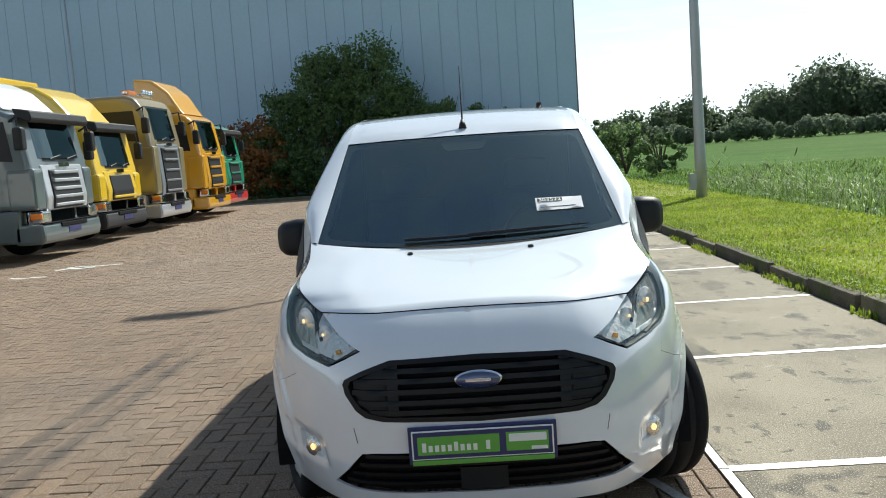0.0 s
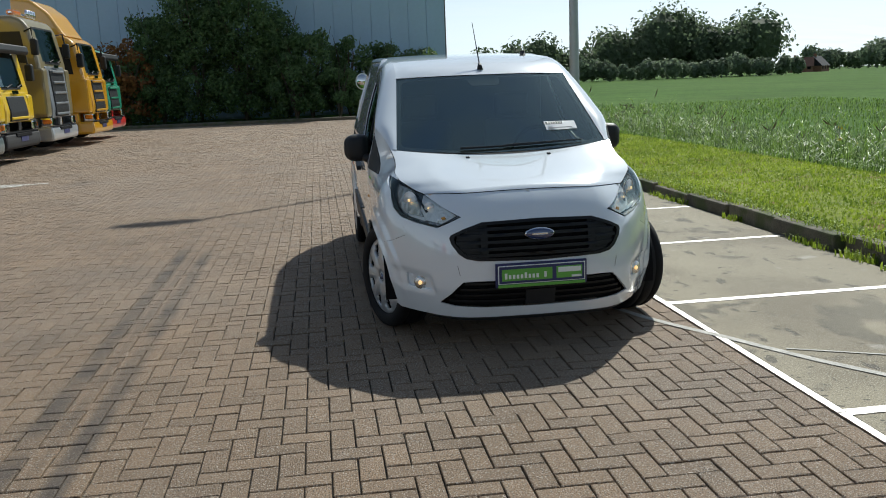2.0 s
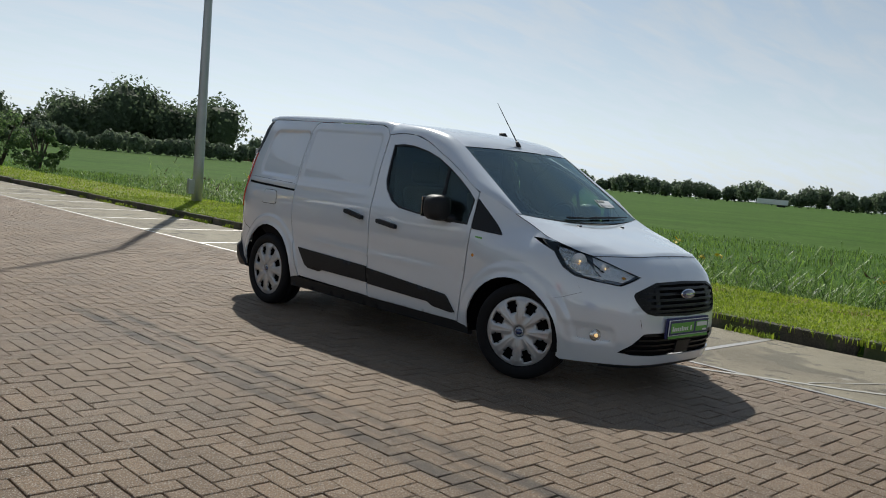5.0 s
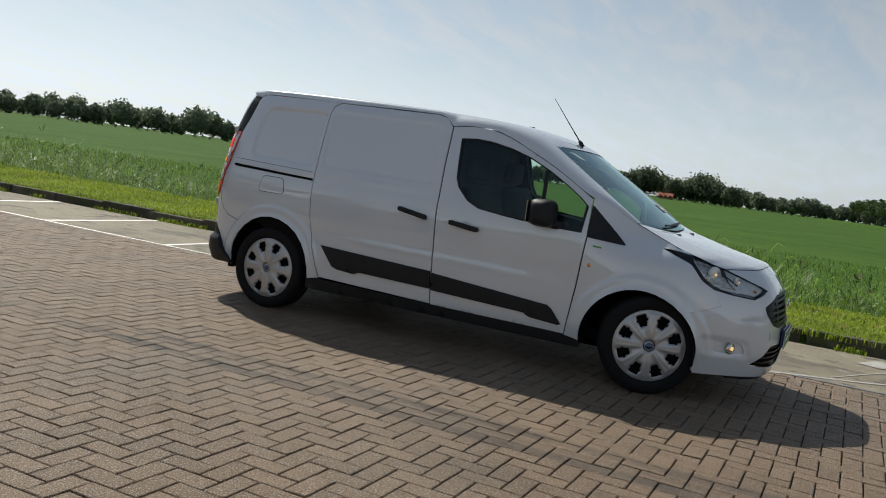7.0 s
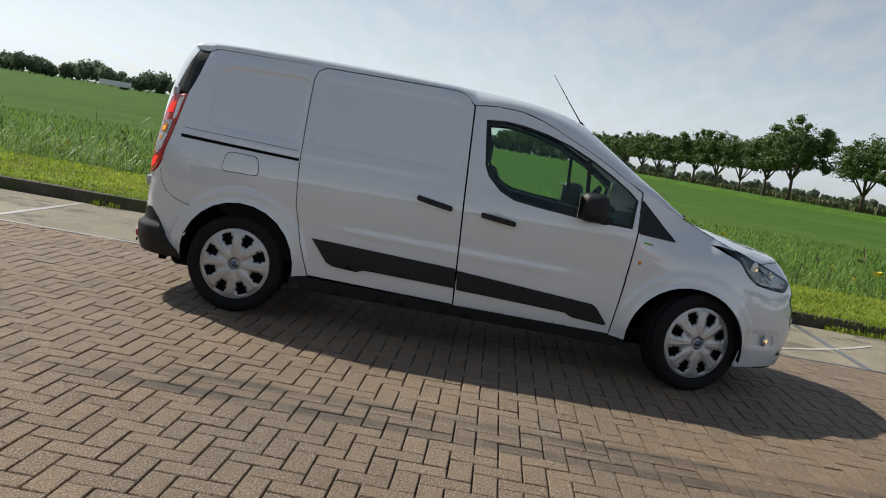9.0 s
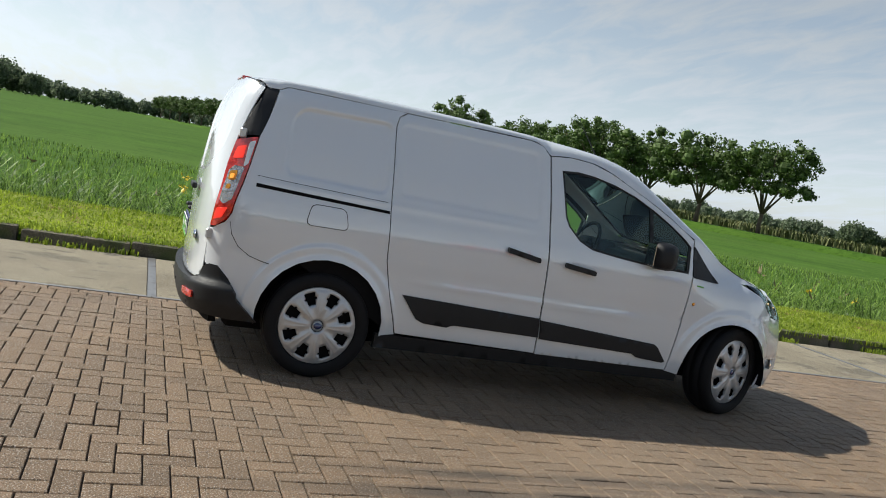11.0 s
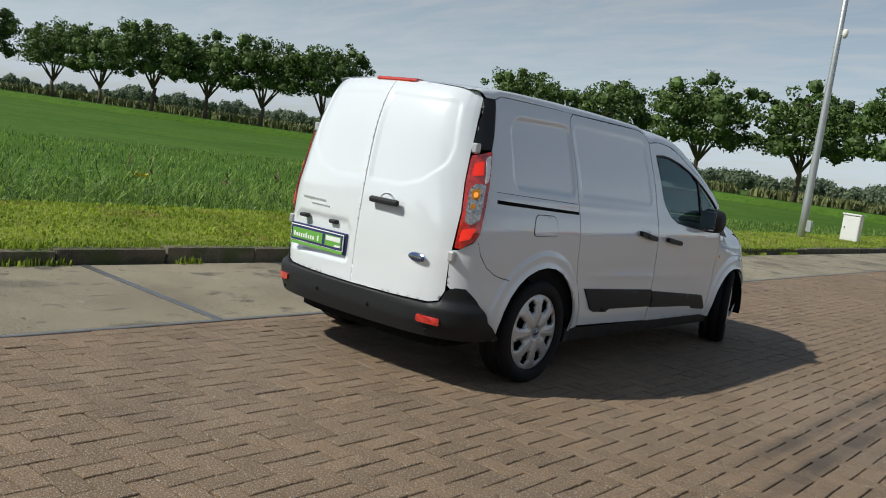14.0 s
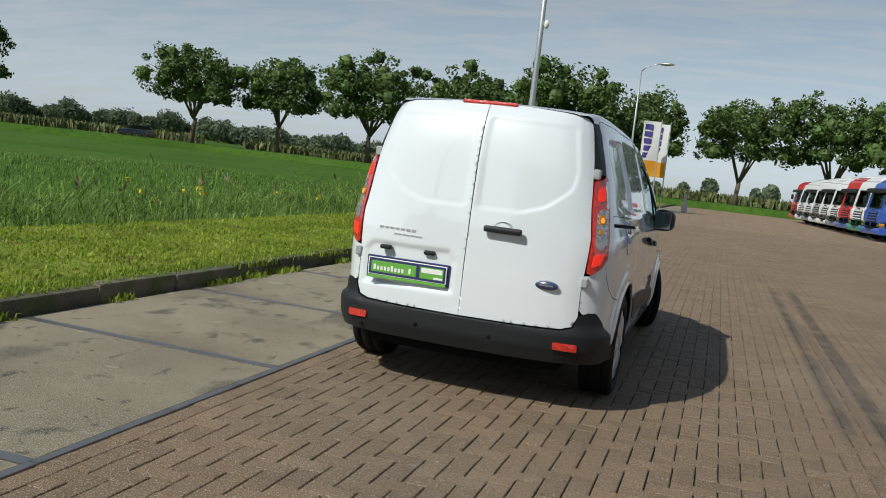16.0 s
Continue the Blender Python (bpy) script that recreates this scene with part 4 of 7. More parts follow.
# plan outline of the body from the nose round to the tail: x, y, and how much of each height profile acts there
PLAN = [(0, -0.79, 1, 0, 0, 0), (0.255, -0.778, 1, 0, 0, 0), (0.40, -0.752, 1, 0, 0, 0), (0.485, -0.715, 1, 0, 0, 0), (0.58, -0.635, 0.95, 0.05, 0, 0),
        (0.67, -0.523, 0.8, 0.2, 0, 0), (0.75, -0.40, 0.55, 0.45, 0, 0), (0.80, -0.315, 0.35, 0.65, 0, 0), (0.845, -0.19, 0.1, 0.9, 0, 0),
        (0.866, -0.05, 0, 1, 0, 0), (0.874, 0.2, 0, 0.7, 0.3, 0), (0.876, 0.55, 0, 0, 1, 0), (0.877, 1.5, 0, 0, 1, 0), (0.876, 2.9, 0, 0, 1, 0),
        (0.869, 3.2, 0, 0, 1, 0), (0.856, 3.42, 0, 0, 1, 0), (0.838, 3.55, 0, 0, 0.95, 0.1), (0.80, 3.66, 0, 0, 0.8, 0.3), (0.74, 3.735, 0, 0, 0.6, 0.6),
        (0.68, 3.775, 0, 0, 0.4, 0.85), (0.60, 3.805, 0, 0, 0.2, 1), (0.45, 3.832, 0, 0, 0.05, 1), (0.25, 3.846, 0, 0, 0, 1), (0, 3.852, 0, 0, 0, 1)]
_q = [0.0]
for a, b in zip(PLAN, PLAN[1:]):
    _q.append(_q[-1] + math.hypot(b[0] - a[0], b[1] - a[1]))
Q_MAX = _q[-1]
PC = [Curve(list(zip(_q, [p[k] for p in PLAN]))) for k in range(6)]
OFF_FRONT = Curve([(0.12, 0.09), (0.2, 0.045), (0.30, 0.014), (0.38, 0.0), (0.52, 0.006), (0.68, 0.03), (0.76, 0.06), (0.82, 0.10), (0.87, 0.145), (0.92, 0.205), (1.0, 0.32)])
OFF_FENDER = Curve([(0.12, 0.06), (0.25, 0.03), (0.40, 0.008), (0.55, 0.0), (0.72, 0.004), (0.85, 0.022), (0.92, 0.06), (0.98, 0.115), (1.03, 0.155), (1.09, 0.18), (1.2, 0.21), (1.3, 0.24)])
OFF_SIDE = Curve([(0.12, 0.07), (0.25, 0.03), (0.40, 0.010), (0.55, 0.004), (0.66, 0.006), (0.80, 0.0), (0.93, 0.002), (1.02, 0.014), (1.10, 0.036), (1.30, 0.085), (1.545, 0.165), (1.64, 0.196), (1.72, 0.235)])
OFF_REAR = Curve([(0.12, 0.02), (0.45, 0.0), (0.7, 0.0), (1.0, 0.012), (1.4, 0.05), (1.6, 0.10), (1.7, 0.15), (1.76, 0.21), (1.8, 0.3)])
F_ARCH, R_ARCH = (0.06, 0.295, 0.385), (3.06, 0.345, 0.392)


def inside(poly, x, y):
    res = np.zeros(np.shape(x), bool)
    for (x0, y0), (x1, y1) in zip(poly, poly[1:] + poly[:1]):
        if y0 != y1:
            res ^= ((y0 > y) != (y1 > y)) & (x < (x1 - x0) * (y - y0) / (y1 - y0) + x0)
    return res


def edge_distance(poly, x, y):
    best = np.full(np.shape(x), 9.0)
    for (x0, y0), (x1, y1) in zip(poly, poly[1:] + poly[:1]):
        dx, dy = x1 - x0, y1 - y0
        t = np.clip(((x - x0) * dx + (y - y0) * dy) / (dx * dx + dy * dy + 1e-12), 0, 1)
        best = np.minimum(best, np.hypot(x - x0 - t * dx, y - y0 - t * dy))
    return best


PRESSINGS = []          # outline in (q, z), depth, width of the step


def body(q, z, d=0.0, plain=False):
    """Points of the body's skin at q along the plan outline and height z, d proud of it."""
    q, z = np.asarray(q, float), np.asarray(z, float)
    x, y, a, b, c, e = (f(q) for f in PC)
    tx, ty = (PC[0](q + 1e-3) - PC[0](q - 1e-3)), (PC[1](q + 1e-3) - PC[1](q - 1e-3))
    ln = np.hypot(tx, ty) + 1e-9
    nx, ny = ty / ln, -tx / ln
    off = a * OFF_FRONT(z) + b * OFF_FENDER(z) + c * OFF_SIDE(z) + e * OFF_REAR(z)
    for poly, depth, width in ([] if plain else PRESSINGS):
        xs_, zs_ = [p_[0] for p_ in poly], [p_[1] for p_ in poly]
        if np.max(q) < min(xs_) - 0.05 or np.min(q) > max(xs_) + 0.05:
            continue
        s = edge_distance(poly, q, z)
        k = np.clip(np.where(inside(poly, q, z), 0.5 + s / width / 2, 0.5 - s / width / 2), 0, 1)
        off = off + depth * (3 * k**2 - 2 * k**3)
    for ay, az, r in (F_ARCH, R_ARCH):
        rr = np.hypot(y - ay, z - az)
        k = np.clip((r + 0.098 - rr) / 0.022, 0, 1)
        up = np.clip((z - az + 0.02) / 0.10, 0, 1)
        off = off - (0.012 * np.exp(-((rr - r) / 0.02) ** 2) + 0.012 * (3 * k**2 - 2 * k**3) * up) * (x > 0.7)
    side_w = np.clip((y + 0.1) / 0.5, 0, 1) * np.clip((3.62 - y) / 0.15, 0, 1) * (x > 0.7)
    low = np.clip((y - 0.55) / 0.5, 0, 1) * np.clip((2.62 - y) / 0.4, 0, 1)
    zc = 0.615 + 0.022 * y
    off = off - side_w * low * 0.010 * np.exp(-np.abs(z - zc) / 0.03)
    zs = 1.115 + 0.012 * (y - 2.0)
    off = off - side_w * np.clip((y - 1.6) / 0.4, 0, 1) * 0.008 * np.exp(-np.abs(z - zs) / 0.025)
    off = off - d
    return np.stack([x - nx * off, y - ny * off, z + 0 * q], -1)


def q_side(y, z=None):
    lo, hi = _q[4], _q[19]
    for _ in range(24):
        mid = (lo + hi) / 2
        lo, hi = (mid, hi) if PC[1](mid) < y else (lo, mid)
    return (lo + hi) / 2


def q_front(x, z):
    lo, hi = 0.0, _q[10]
    for _ in range(22):
        mid = (lo + hi) / 2
        lo, hi = (mid, hi) if body(mid, z, 0.0, True)[0] < x else (lo, mid)
    return (lo + hi) / 2


def q_rear(x, z):
    lo, hi = _q[14], Q_MAX
    for _ in range(22):
        mid = (lo + hi) / 2
        lo, hi = (mid, hi) if body(mid, z, 0.0, True)[0] > x else (lo, mid)
    return (lo + hi) / 2


def S(*pts):
    return [(q_side(y), z) for y, z in pts]


def Fr(*pts):
    return [(math.copysign(q_front(abs(x), z), x), z) for x, z in pts]


def Rr(*pts):
    return [(q_rear(x, z), z) for x, z in pts]


def densify(poly, step):
    out = []
    for p, n in zip(poly, poly[1:] + poly[:1]):
        k = max(1, int(math.hypot(n[0] - p[0], n[1] - p[1]) / step))
        out += [(p[0] + (n[0] - p[0]) * i / k, p[1] + (n[1] - p[1]) * i / k) for i in range(k)]
    return out


def rounded(poly, r=0.03, k=4):
    """Corners cut by arcs."""
    out = []
    n = len(poly)
    for i in range(n):
        p, a, b = Vector(poly[i]), Vector(poly[i - 1]), Vector(poly[(i + 1) % n])
        ra = min(r, (a - p).length * 0.45, (b - p).length * 0.45)
        s, e = p + (a - p).normalized() * ra, p + (b - p).normalized() * ra
        out += [tuple(s * (1 - t) ** 2 + p * 2 * t * (1 - t) + e * t * t) for t in (j / k for j in range(k + 1))]
    return out


def arc(c, a0, a1, n=14, grow=0.0):
    y, z, r = c
    return [(y + (r + grow) * math.cos(radians(a0 + (a1 - a0) * i / n)), z + (r + grow) * math.sin(radians(a0 + (a1 - a0) * i / n))) for i in range(n + 1)]


def patch(outline, fn, step=0.035, holes=(), thick=0.012, mirror=False, d=0.0):
    """A sheet cut to an outline (and holes) in a surface's own two coordinates, with turned-in edges."""
    from mathutils.geometry import delaunay_2d_cdt
    loops = [densify(list(outline), step)] + [densify(list(h), step) for h in holes]
    pts, edges = [], []
    for lp in loops:
        i = len(pts)
        pts += lp
        edges += [(i + k, i + (k + 1) % len(lp)) for k in range(len(lp))]
    xs_, ys_ = [p[0] for p in loops[0]], [p[1] for p in loops[0]]
    gx, gy = np.meshgrid(np.arange(min(xs_) + step / 2, max(xs_), step), np.arange(min(ys_) + step / 2, max(ys_), step))
    gx, gy = gx.ravel(), gy.ravel()
    ok = inside(loops[0], gx, gy)
    for lp in loops[1:]:
        ok &= ~inside(lp, gx, gy)
    gx, gy = gx[ok], gy[ok]
    far = np.ones(len(gx), bool)
    for lp in loops:
        far &= edge_distance(lp, gx, gy) > step * 0.4
    pts += list(zip(gx[far].tolist(), gy[far].tolist()))
    v2, _, f2, *_ = delaunay_2d_cdt([Vector(p) for p in pts], edges, [], 0, 1e-6)
    c = np.array([[sum(v2[i].x for i in f) / len(f), sum(v2[i].y for i in f) / len(f)] for f in f2])
    ok = inside(loops[0], c[:, 0], c[:, 1])
    for lp in loops[1:]:
        ok &= ~inside(lp, c[:, 0], c[:, 1])
    uv = np.array([[v.x, v.y] for v in v2])
    sgn = np.where(uv[:, 0] < 0, -1.0, 1.0)
    p3 = fn(uv[:, 0], uv[:, 1], d)
    back = fn(uv[:, 0], uv[:, 1], d - (thick or 0.01))
    if mirror:
        p3, back = p3 * [-1, 1, 1], back * [-1, 1, 1]
    bm = bmesh.new()
    vs = [bm.verts.new(p) for p in p3]
    count = {}
    for f, good in zip(f2, ok):
        if good:
            face = bm.faces.new([vs[i] for i in f])
            face.smooth = True
            for a, b in zip(f, f[1:] + f[:1]):
                count[(a, b)] = count.get((a, b), 0) + 1
    rim = [(a, b) for a, b in count if (b, a) not in count]
    flip = 0.0
    bm.normal_update()
    where = {v: i for i, v in enumerate(vs)}
    for fc in list(bm.faces):
        i = where[fc.verts[0]]
        flip += fc.normal.dot(Vector(p3[i] - back[i]))
    if thick:
        inner = {}
        for a, b in rim:
            for i in (a, b):
                if i not in inner:
                    inner[i] = (bm.verts.new(p3[i]), bm.verts.new(back[i]))
            bm.faces.new((inner[b][0], inner[a][0], inner[a][1], inner[b][1]))
    if flip < 0:
        bmesh.ops.reverse_faces(bm, faces=bm.faces)
    loose = [v for v in bm.verts if not v.link_faces]
    bmesh.ops.delete(bm, geom=loose, context="VERTS")
    return bm


def signed_body(q, z, d=0.0):
    """The skin on both halves: negative q lies on the other side of the nose."""
    p = body(np.abs(q), z, d)
    return p * np.stack([np.where(np.asarray(q) < 0, -1.0, 1.0), np.ones_like(q), np.ones_like(q)], -1)


def rear_body(s, z, d=0.0):
    """The skin round the tail: s runs from the tail's middle, negative on the other side."""
    p = body(Q_MAX - np.abs(s), z, d)
    return p * np.stack([np.where(np.asarray(s) < 0, -1.0, 1.0), np.ones_like(s), np.ones_like(s)], -1)


def RS(*pts):
    """Tail outline from true x (signed) and z."""
    return [(math.copysign(Q_MAX - q_rear(abs(x), z), x), z) for x, z in pts]


van = thing("delivery_van", "white panel van with black trim parked on brick paving", "van")
WINDOW = [(1.564, 1.534), (1.44, 1.544), (1.315, 1.535), (1.15, 1.503), (0.989, 1.453), (0.83, 1.380), (0.686, 1.300), (0.57, 1.225), (0.508, 1.172),
          (0.52, 0.99), (0.80, 0.998), (1.10, 1.022), (1.30, 1.046), (1.40, 1.09), (1.49, 1.175), (1.522, 1.24)]
DOOR_F = [(0.492, 1.225), (0.484, 0.975), (0.512, 0.62), (0.552, 0.292), (1.578, 0.302), (1.60, 0.75), (1.648, 1.612), (1.50, 1.628), (1.335, 1.618), (1.18, 1.576), (1.028, 1.508),
          (0.86, 1.432), (0.695, 1.346), (0.57, 1.272)]
SLIDE = [(1.588, 0.307), (2.566, 0.334), (2.64, 0.55), (2.70, 0.786), (2.722, 1.087), (2.738, 1.605), (2.722, 1.666), (2.672, 1.70), (1.80, 1.69), (1.715, 1.67), (1.659, 1.61), (1.61, 0.75)]
TAIL_OUT = [(3.528, 1.625), (3.552, 1.52), (3.598, 1.395), (3.618, 1.22), (3.634, 1.11), (3.655, 0.99), (3.662, 0.92), (3.69, 0.865)]
PRESSINGS.append((rounded(S((2.76, 1.18), (3.37, 1.20), (3.40, 1.25), (3.39, 1.54), (3.33, 1.605), (2.76, 1.612)), 0.06, 6), 0.016, 0.013))
PRESSINGS.append((rounded(S((1.70, 1.17), (2.68, 1.19), (2.70, 1.63), (1.74, 1.615)), 0.05, 5), 0.007, 0.014))
FUEL = rounded(S((3.238, 0.925), (3.215, 1.057), (3.0, 1.055), (2.972, 0.925)), 0.04)
PRESSINGS.append((rounded(Rr((0.035, 1.13), (0.29, 1.13), (0.43, 1.175), (0.565, 1.285), (0.585, 1.383), (0.535, 1.645), (0.035, 1.662)), 0.03, 4), 0.007, 0.011))

for side, mir in (("right", True), ("left", False)):
    # fender
    hl_out = [(0.735, 0.752), (0.772, 0.80), (0.775, 0.892), (0.765, 0.968)]
    poly = (S((0.545, 0.285), (0.45, 0.27)) + S(*arc(F_ARCH, -4, 133)) + S((-0.33, 0.61), (-0.43, 0.652)) + Fr(*hl_out)
            + Fr((0.757, 0.9685), (0.721, 0.9505)) + S((-0.12, 0.983), (-0.02, 1.017), (0.05, 1.045), (0.10, 1.066), (0.185, 1.102), (0.30, 1.157), (0.40, 1.205), (0.482, 1.232), (0.474, 0.975), (0.502, 0.62)))
    part("fender", patch(poly, body, 0.02, mirror=mir), M_PAINT, van)
    sail = rounded(S((0.484, 1.19), (0.215, 0.948), (0.478, 0.968)), 0.02)
    part("sail_panel", patch(sail, body, 0.04, mirror=mir, d=0.004), M_PLAST, van, "black plastic triangle ahead of the door")
    # front door
    door = part("front_door", patch(S(*DOOR_F), body, 0.02, [S(*WINDOW)], mirror=mir), M_PAINT, van)
    ring = S(*WINDOW)
    cy, cz = sum(p[0] for p in ring) / len(ring), sum(p[1] for p in ring) / len(ring)
    small = [(cy + (p[0] - cy) * 0.965, cz + (p[1] - cz) * 0.945) for p in ring]
    part("window_seal", patch(ring, body, 0.04, [small], mirror=mir, d=-0.006), M_PLAST, door, "black rubber window seal")
    gl = part("window_glass", patch(ring, body, 0.06, thick=0.0, mirror=mir, d=-0.012), M_GLASS, door, "tinted side window glass", smooth=True)
    gl.visible_shadow = False
    part("window_divider", patch(S((0.868, 1.38), (0.842, 1.38), (0.812, 1.0), (0.838, 1.0)), body, 0.04, mirror=mir, d=-0.004), M_PLAST, door)
    hole = [(cy + (p[0] - cy) * 1.05, cz + (p[1] - cz) * 1.07) for p in ring]
    # dark sheet added behind the side panels, shading the gaps between them
    backing_edge = S((0.50, 0.30), (2.62, 0.34), (3.44, 0.80), (3.50, 1.60), (2.0, 1.67), (1.40, 1.625), (1.02, 1.515), (0.70, 1.36), (0.50, 1.24))
    part("side_gap_backing", patch(backing_edge, body, 0.05, [hole], thick=0.0, mirror=mir, d=-0.032), M_GAP, van)
    # sliding door
    sdoor = part("sliding_door", patch(S(*SLIDE), body, 0.012, mirror=mir), M_PAINT, van)
    for nm, own, y0, y1, z0, z1 in (("door_handle", door, 1.263, 1.494, 0.898, 0.923), ("door_handle", sdoor, 1.683, 1.920, 0.928, 0.966)):
        cup = rounded(S((y0 + 0.06, z0 - 0.035), (y0 + 0.06, z0 + 0.045), (y1 - 0.05, z1 + 0.04), (y1 - 0.05, z1 - 0.04)), 0.03)
        part("handle_cup", patch(cup, body, 0.05, mirror=mir, d=0.002, thick=0.004), M_PAINT, own)
        bar = rounded(S((y0, z0 - 0.018), (y0, z0 + 0.016), (y1, z1 + 0.018), (y1, z1 - 0.016)), 0.015)
        part(nm, patch(bar, body, 0.02, mirror=mir, d=0.034, thick=0.03), M_PLAST, own, "black pull handle")
    strip_f = S((1.575, 0.408), (1.59, 0.535), (0.685, 0.467), (0.655, 0.448), (0.574, 0.351), (0.60, 0.343), (0.791, 0.357), (0.815, 0.362), (0.85, 0.382))
    strip_s = S((2.566, 0.585), (1.602, 0.545), (1.588, 0.417), (2.191, 0.430), (2.215, 0.424), (2.24, 0.411), (2.40, 0.420), (2.45, 0.44), (2.481, 0.478))
    part("rubbing_strip", patch(strip_f, body, 0.03, mirror=mir, d=0.012, thick=0.016), M_PLAST, door, "black plastic rubbing strip")
    part("rubbing_strip", patch(strip_s, body, 0.03, mirror=mir, d=0.012, thick=0.016), M_PLAST, sdoor, "black plastic rubbing strip")
    # rear quarter
    poly = (S((2.572, 0.327), (2.66, 0.31)) + S(*arc(R_ARCH, 186, -8)) + S((3.47, 0.335), (3.565, 0.43), (3.66, 0.52))
            + Rr((0.745, 0.592), (0.709, 0.592), (0.692, 0.61), (0.69, 0.72), (0.694, 0.812), (0.72, 0.815)) + S(*TAIL_OUT[::-1])
            + S((3.515, 1.688), (3.45, 1.712), (2.80, 1.7055), (2.678, 1.7045), (2.728, 1.671), (2.744, 1.605), (2.728, 1.087), (2.706, 0.786), (2.646, 0.55)))
    quarter = part("rear_quarter_panel", patch(poly, body, 0.0115, mirror=mir), M_PAINT, van)
    seam = [body(q_side(y), z, 0.0005) * ([-1, 1, 1] if mir else [1, 1, 1]) for y, z in ((3.665, 0.87), (3.645, 0.80), (3.60, 0.735), (3.53, 0.69), (3.46, 0.67), (3.41, 0.662))]
    part("panel_seam", tube([tuple(p) for p in seam], 0.0022, 5, cap=False), M_GAP, quarter)
    top = [body(q_side(y), 1.1 + (y - 2.74) * 0.037 + 0.035, 0.0003) * ([-1, 1, 1] if mir else [1, 1, 1]) for y in np.linspace(2.75, 3.56, 12)]
    part("panel_seam", tube([tuple(p) for p in top], 0.0016, 5, cap=False), M_GAP, quarter)
    part("door_rail", patch(S((3.558, 1.100), (3.558, 1.122), (2.732, 1.086), (2.732, 1.068)), body, 0.03, mirror=mir, d=0.0015, thick=0.004), M_GAP, quarter, "black sliding door rail")
    if mir:
        part("fuel_flap_gap", patch(FUEL, body, 0.03, mirror=mir, d=0.001, thick=0.003), M_GAP, quarter)
        cy, cz = sum(p[0] for p in FUEL) / len(FUEL), sum(p[1] for p in FUEL) / len(FUEL)
        flap = [(cy + (p[0] - cy) * 0.965, cz + (p[1] - cz) * 0.94) for p in FUEL]
        part("fuel_flap", patch(flap, body, 0.03, mirror=mir, d=0.003, thick=0.004), M_PAINT, quarter)
    # lights, corner trim and sill
    tail = rounded(Rr((0.703, 0.826), (0.707, 1.03), (0.684, 1.205), (0.672, 1.352)) + S((3.603, 1.388), (3.623, 1.22), (3.639, 1.11), (3.660, 0.99), (3.667, 0.92), (3.695, 0.872)) + Rr((0.735, 0.828)), 0.012)
    lamp = part("tail_light", patch(tail, body, 0.02, mirror=mir, d=0.010, thick=0.03), M_RED, van, "tall red tail light with clear middle section", smooth=False)

    def bit(nm, m, dd, lab, *pts):
        part(nm, patch(rounded([(q_tail(f, z), z) for f, z in pts], 0.012), body, 0.008, mirror=mir, d=dd, thick=0.005), m, lamp, lab)

    def q_tail(f, z):
        inner_q, outer_q = q_rear(float(np.interp(z, [0.826, 1.03, 1.205, 1.352], [0.703, 0.707, 0.684, 0.672])), z), q_side(float(np.interp(z, [0.872, 0.92, 0.99, 1.11, 1.22, 1.388], [3.695, 3.667, 3.66, 3.639, 3.623, 3.603])))
        return inner_q + (outer_q - inner_q) * f
    bit("reversing_lamp", M_TAILCLEAR, 0.0125, "clear silver lamp section", (0.16, 1.06), (0.20, 1.17), (0.42, 1.20), (0.86, 1.20), (0.84, 1.0), (0.5, 0.965), (0.2, 0.985))
    bit("clear_tip", M_SILVER, 0.0125, "clear lamp tip", (0.80, 1.20), (0.95, 1.22), (0.95, 1.365), (0.72, 1.35))
    bit("indicator_cup", M_CUP, 0.0155, "amber indicator cup", (0.3, 1.11), (0.3, 1.165), (0.62, 1.175), (0.64, 1.115))
    bit("indicator_bulb", M_AMBER_ON, 0.019, "lit amber indicator", (0.38, 1.122), (0.38, 1.15), (0.54, 1.155), (0.55, 1.125))
    bit("bulb_cup", M_CUP, 0.0155, "amber bulb behind the clear lens", (0.32, 1.055), (0.32, 1.085), (0.52, 1.09), (0.54, 1.06))
    bit("red_inset", M_RED_ON, 0.0125, "bright red lamp section", (0.2, 1.24), (0.22, 1.31), (0.62, 1.33), (0.66, 1.25))
    bit("brake_lamp", M_RED_ON, 0.0125, "bright red lamp section", (0.18, 0.865), (0.18, 0.935), (0.78, 0.95), (0.72, 0.885))
    pil = Rr((0.664, 1.385), (0.642, 1.55), (0.610, 1.685)) + S((3.518, 1.69), (3.535, 1.625), (3.558, 1.52), (3.602, 1.396))
    part("corner_trim", patch(pil, body, 0.02, mirror=mir, d=0.001), M_PLAST, van, "glossy black corner panel")
    sill = S((0.44, 0.215), (2.69, 0.225), (2.69, 0.318), (1.58, 0.298), (0.44, 0.285))
    part("side_sill", patch(sill, body, 0.04, mirror=mir, d=-0.008, thick=0.04), M_PLAST, van, "black side sill")
    # wheel arch liners
    for c in (F_ARCH, R_ARCH):
        bm = bmesh.new()
        sx = -1 if mir else 1
        ring0 = [bm.verts.new((sx * 0.845, y, z)) for y, z in arc(c, -8, 188, 18, -0.004)]
        ring1 = [bm.verts.new((sx * 0.5, y, z)) for y, z in arc(c, -8, 188, 18, -0.004)]
        for k in range(18):
            bm.faces.new((ring0[k], ring0[k + 1], ring1[k + 1], ring1[k]))
        bm.faces.new(ring1)
        part("arch_liner", bm, M_GAP, van)
    # side repeater and small green badge
    sx = -1 if mir else 1
    p = body(q_side(0.436), 0.785, -0.004)
    bm = bmesh.new()
    bmesh.ops.create_uvsphere(bm, u_segments=12, v_segments=6, radius=1)
